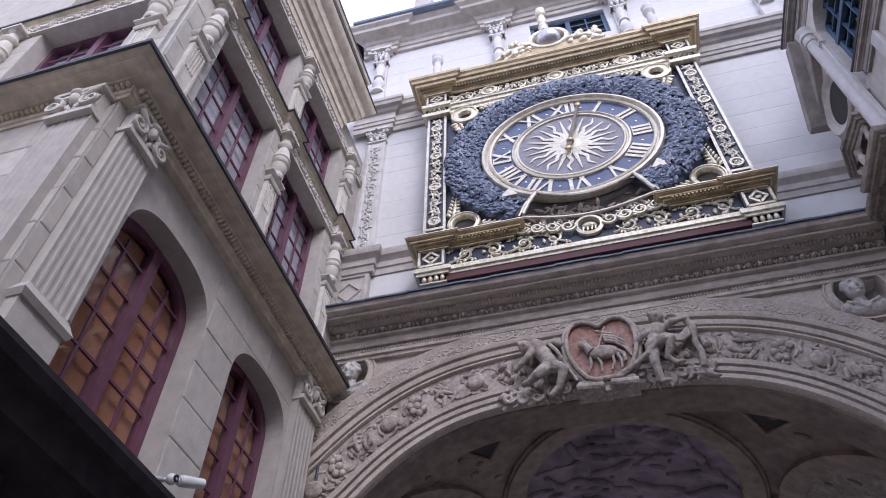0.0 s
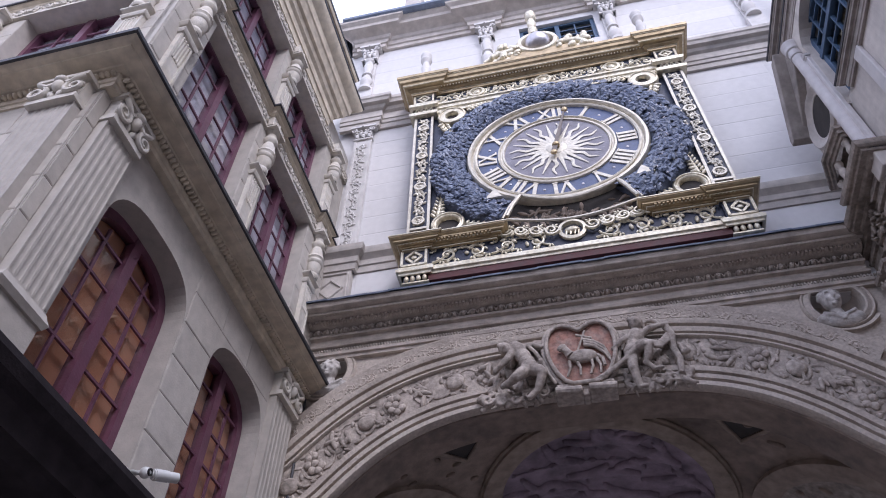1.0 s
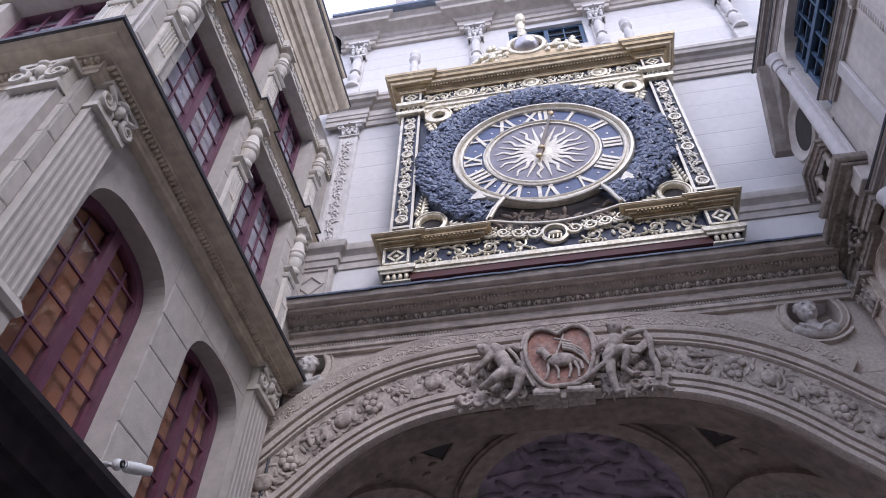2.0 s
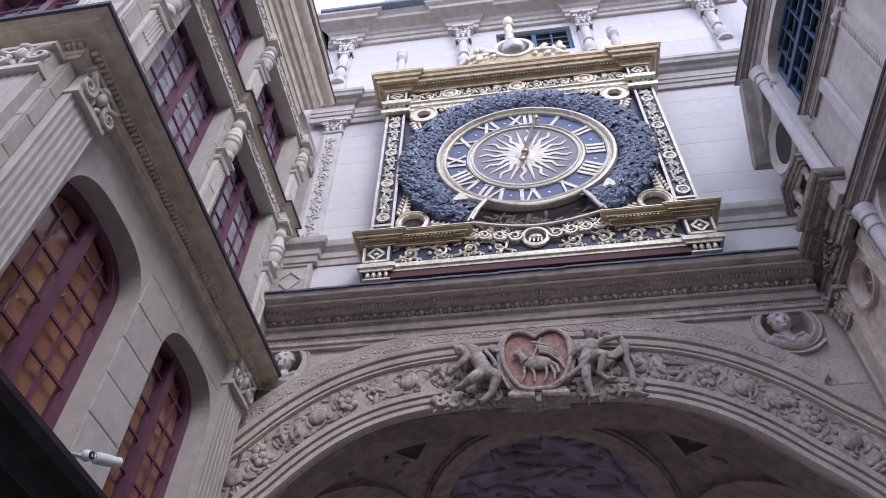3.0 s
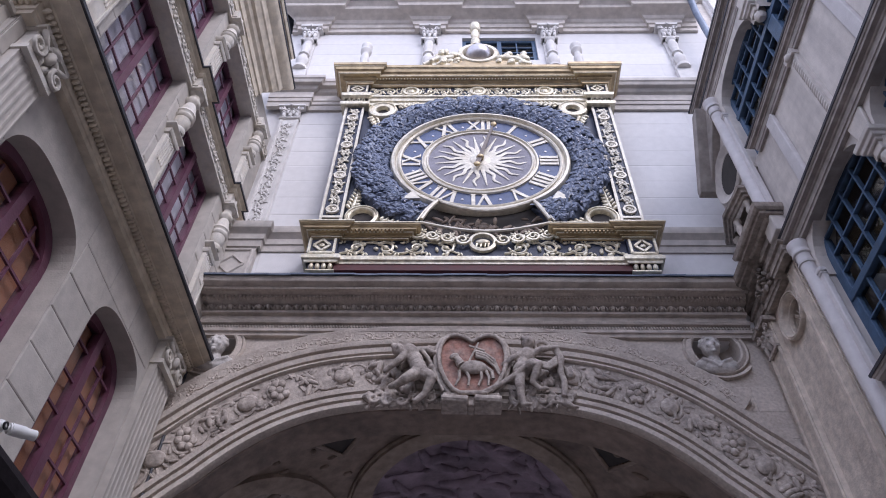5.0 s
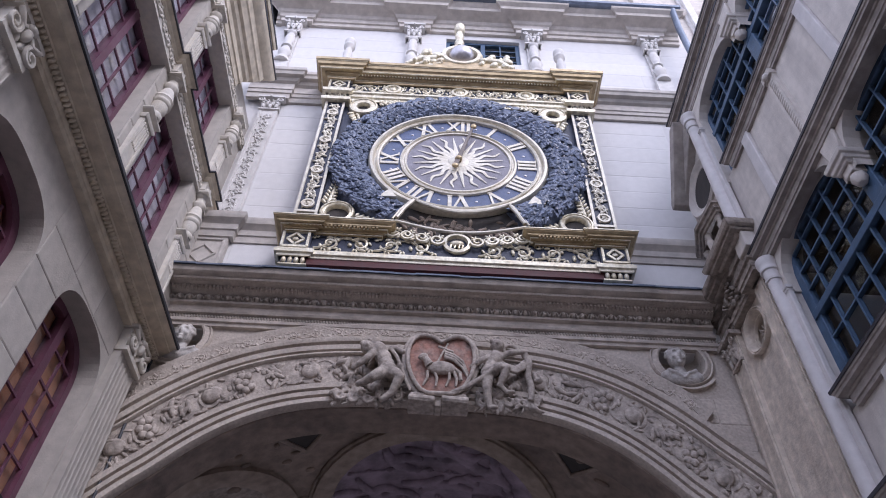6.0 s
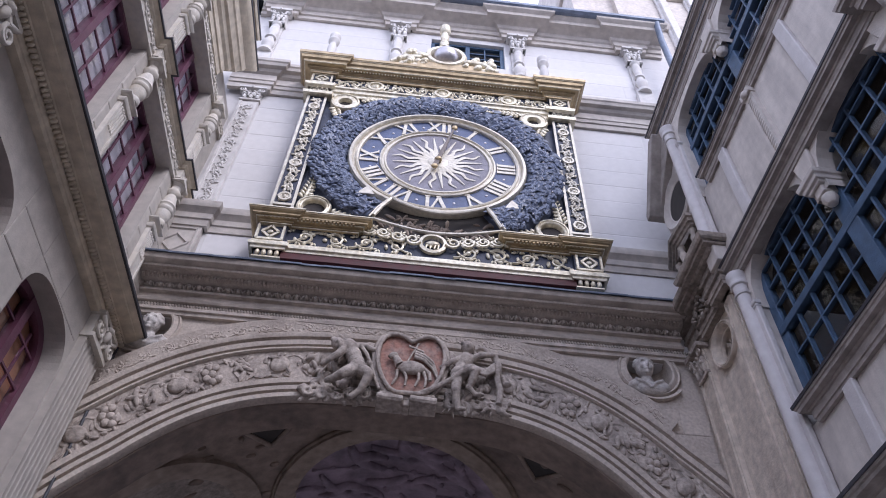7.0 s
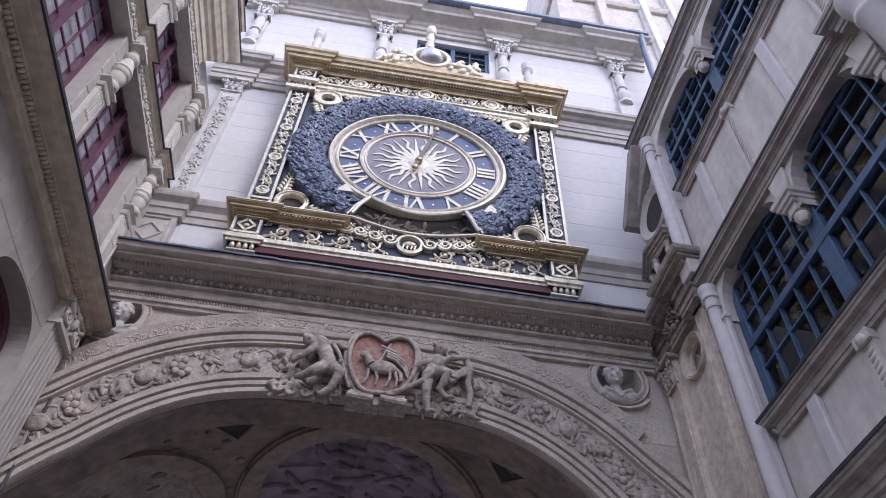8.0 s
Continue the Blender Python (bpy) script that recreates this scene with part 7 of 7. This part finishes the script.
cream_stone = block_mesh("stone", CREAM)
low_holes = [(a - 0.005, b + 0.005, c, d + 0.01) for a, b, c, d, _ in LOWER]
ashlar(street_wall, LEF, UE + 0.004, UE + 0.105, 3.3, 6.45, 0.34, 0.62, -0.08, cream_stone, (), 12)
ashlar(street_wall, LEF, -3.50, -0.66, 3.3, 6.45, 0.34, 0.62, -0.08, cream_stone, low_holes, 2)
ashlar(street_wall, LEF, UE + 0.06, 0.02, 7.0, 8.80, 0.36, 0.7, -0.04, cream_stone, [(a - 0.005, b + 0.005, c, d) for a, b, c, d, _ in UPPER_O], 3)
ashlar(end_wall, END, -6.0, -0.012, 3.3, 6.45, 0.34, 0.62, 0.0, cream_stone, [(-2.055, -1.015, 3.6, 6.01)], 4)
ashlar(end_wall, END, -6.0, -0.05, 7.0, 8.80, 0.36, 0.62, -0.05, cream_stone, [(-1.825, -0.535, 7.18, 8.9)], 5)
white_stone = block_mesh("stone", WHITE)
ashlar(white_wall, FAC, -2.73, -1.93, 8.96, 12.02, 0.40, 3.0, -0.006, white_stone, (), 6, 0.005, 0.003)
ashlar(white_wall, FAC, 2.10, 3.38, 8.96, 12.02, 0.40, 3.0, -0.006, white_stone, (), 7, 0.005, 0.003)
ashlar(white_wall, FAC, -2.69, -1.93, 7.80, 8.56, 0.38, 0.85, -0.006, white_stone, (), 8, 0.006, 0.004)
ashlar(white_wall, FAC, 2.10, 3.30, 7.80, 8.56, 0.38, 0.85, -0.006, white_stone, (), 9, 0.006, 0.004)
ashlar(white_wall, FAC, -3.28, 4.58, 12.80, 14.92, 0.42, 2.3, -0.006, white_stone, [(-0.16, 1.23, 13.83, 14.77)], 10, 0.004, 0.002)
grey_stone = block_mesh("stone", GREY)
near_niche = lambda c, d, a, b: any(c < u + 0.26 and d > u - 0.26 and a < v + 0.26 and b > v - 0.26 for u, v in NICHES)
inside_arch = lambda c, d, a, b: near_niche(c, d, a, b) or min(math.hypot(u - AU, v - AV) for u in (c, d, (c + d) / 2) for v in (a, b)) < R_IN + 0.06 or math.hypot((c + d) / 2 - AU, b - AV) < R_OUT - 0.1
ashlar(arch_wall, FAC, -3.10, 3.12, 4.6, 7.10, 0.31, 0.66, 0.0, grey_stone, (), 11, 0.006, 0.006, inside_arch)
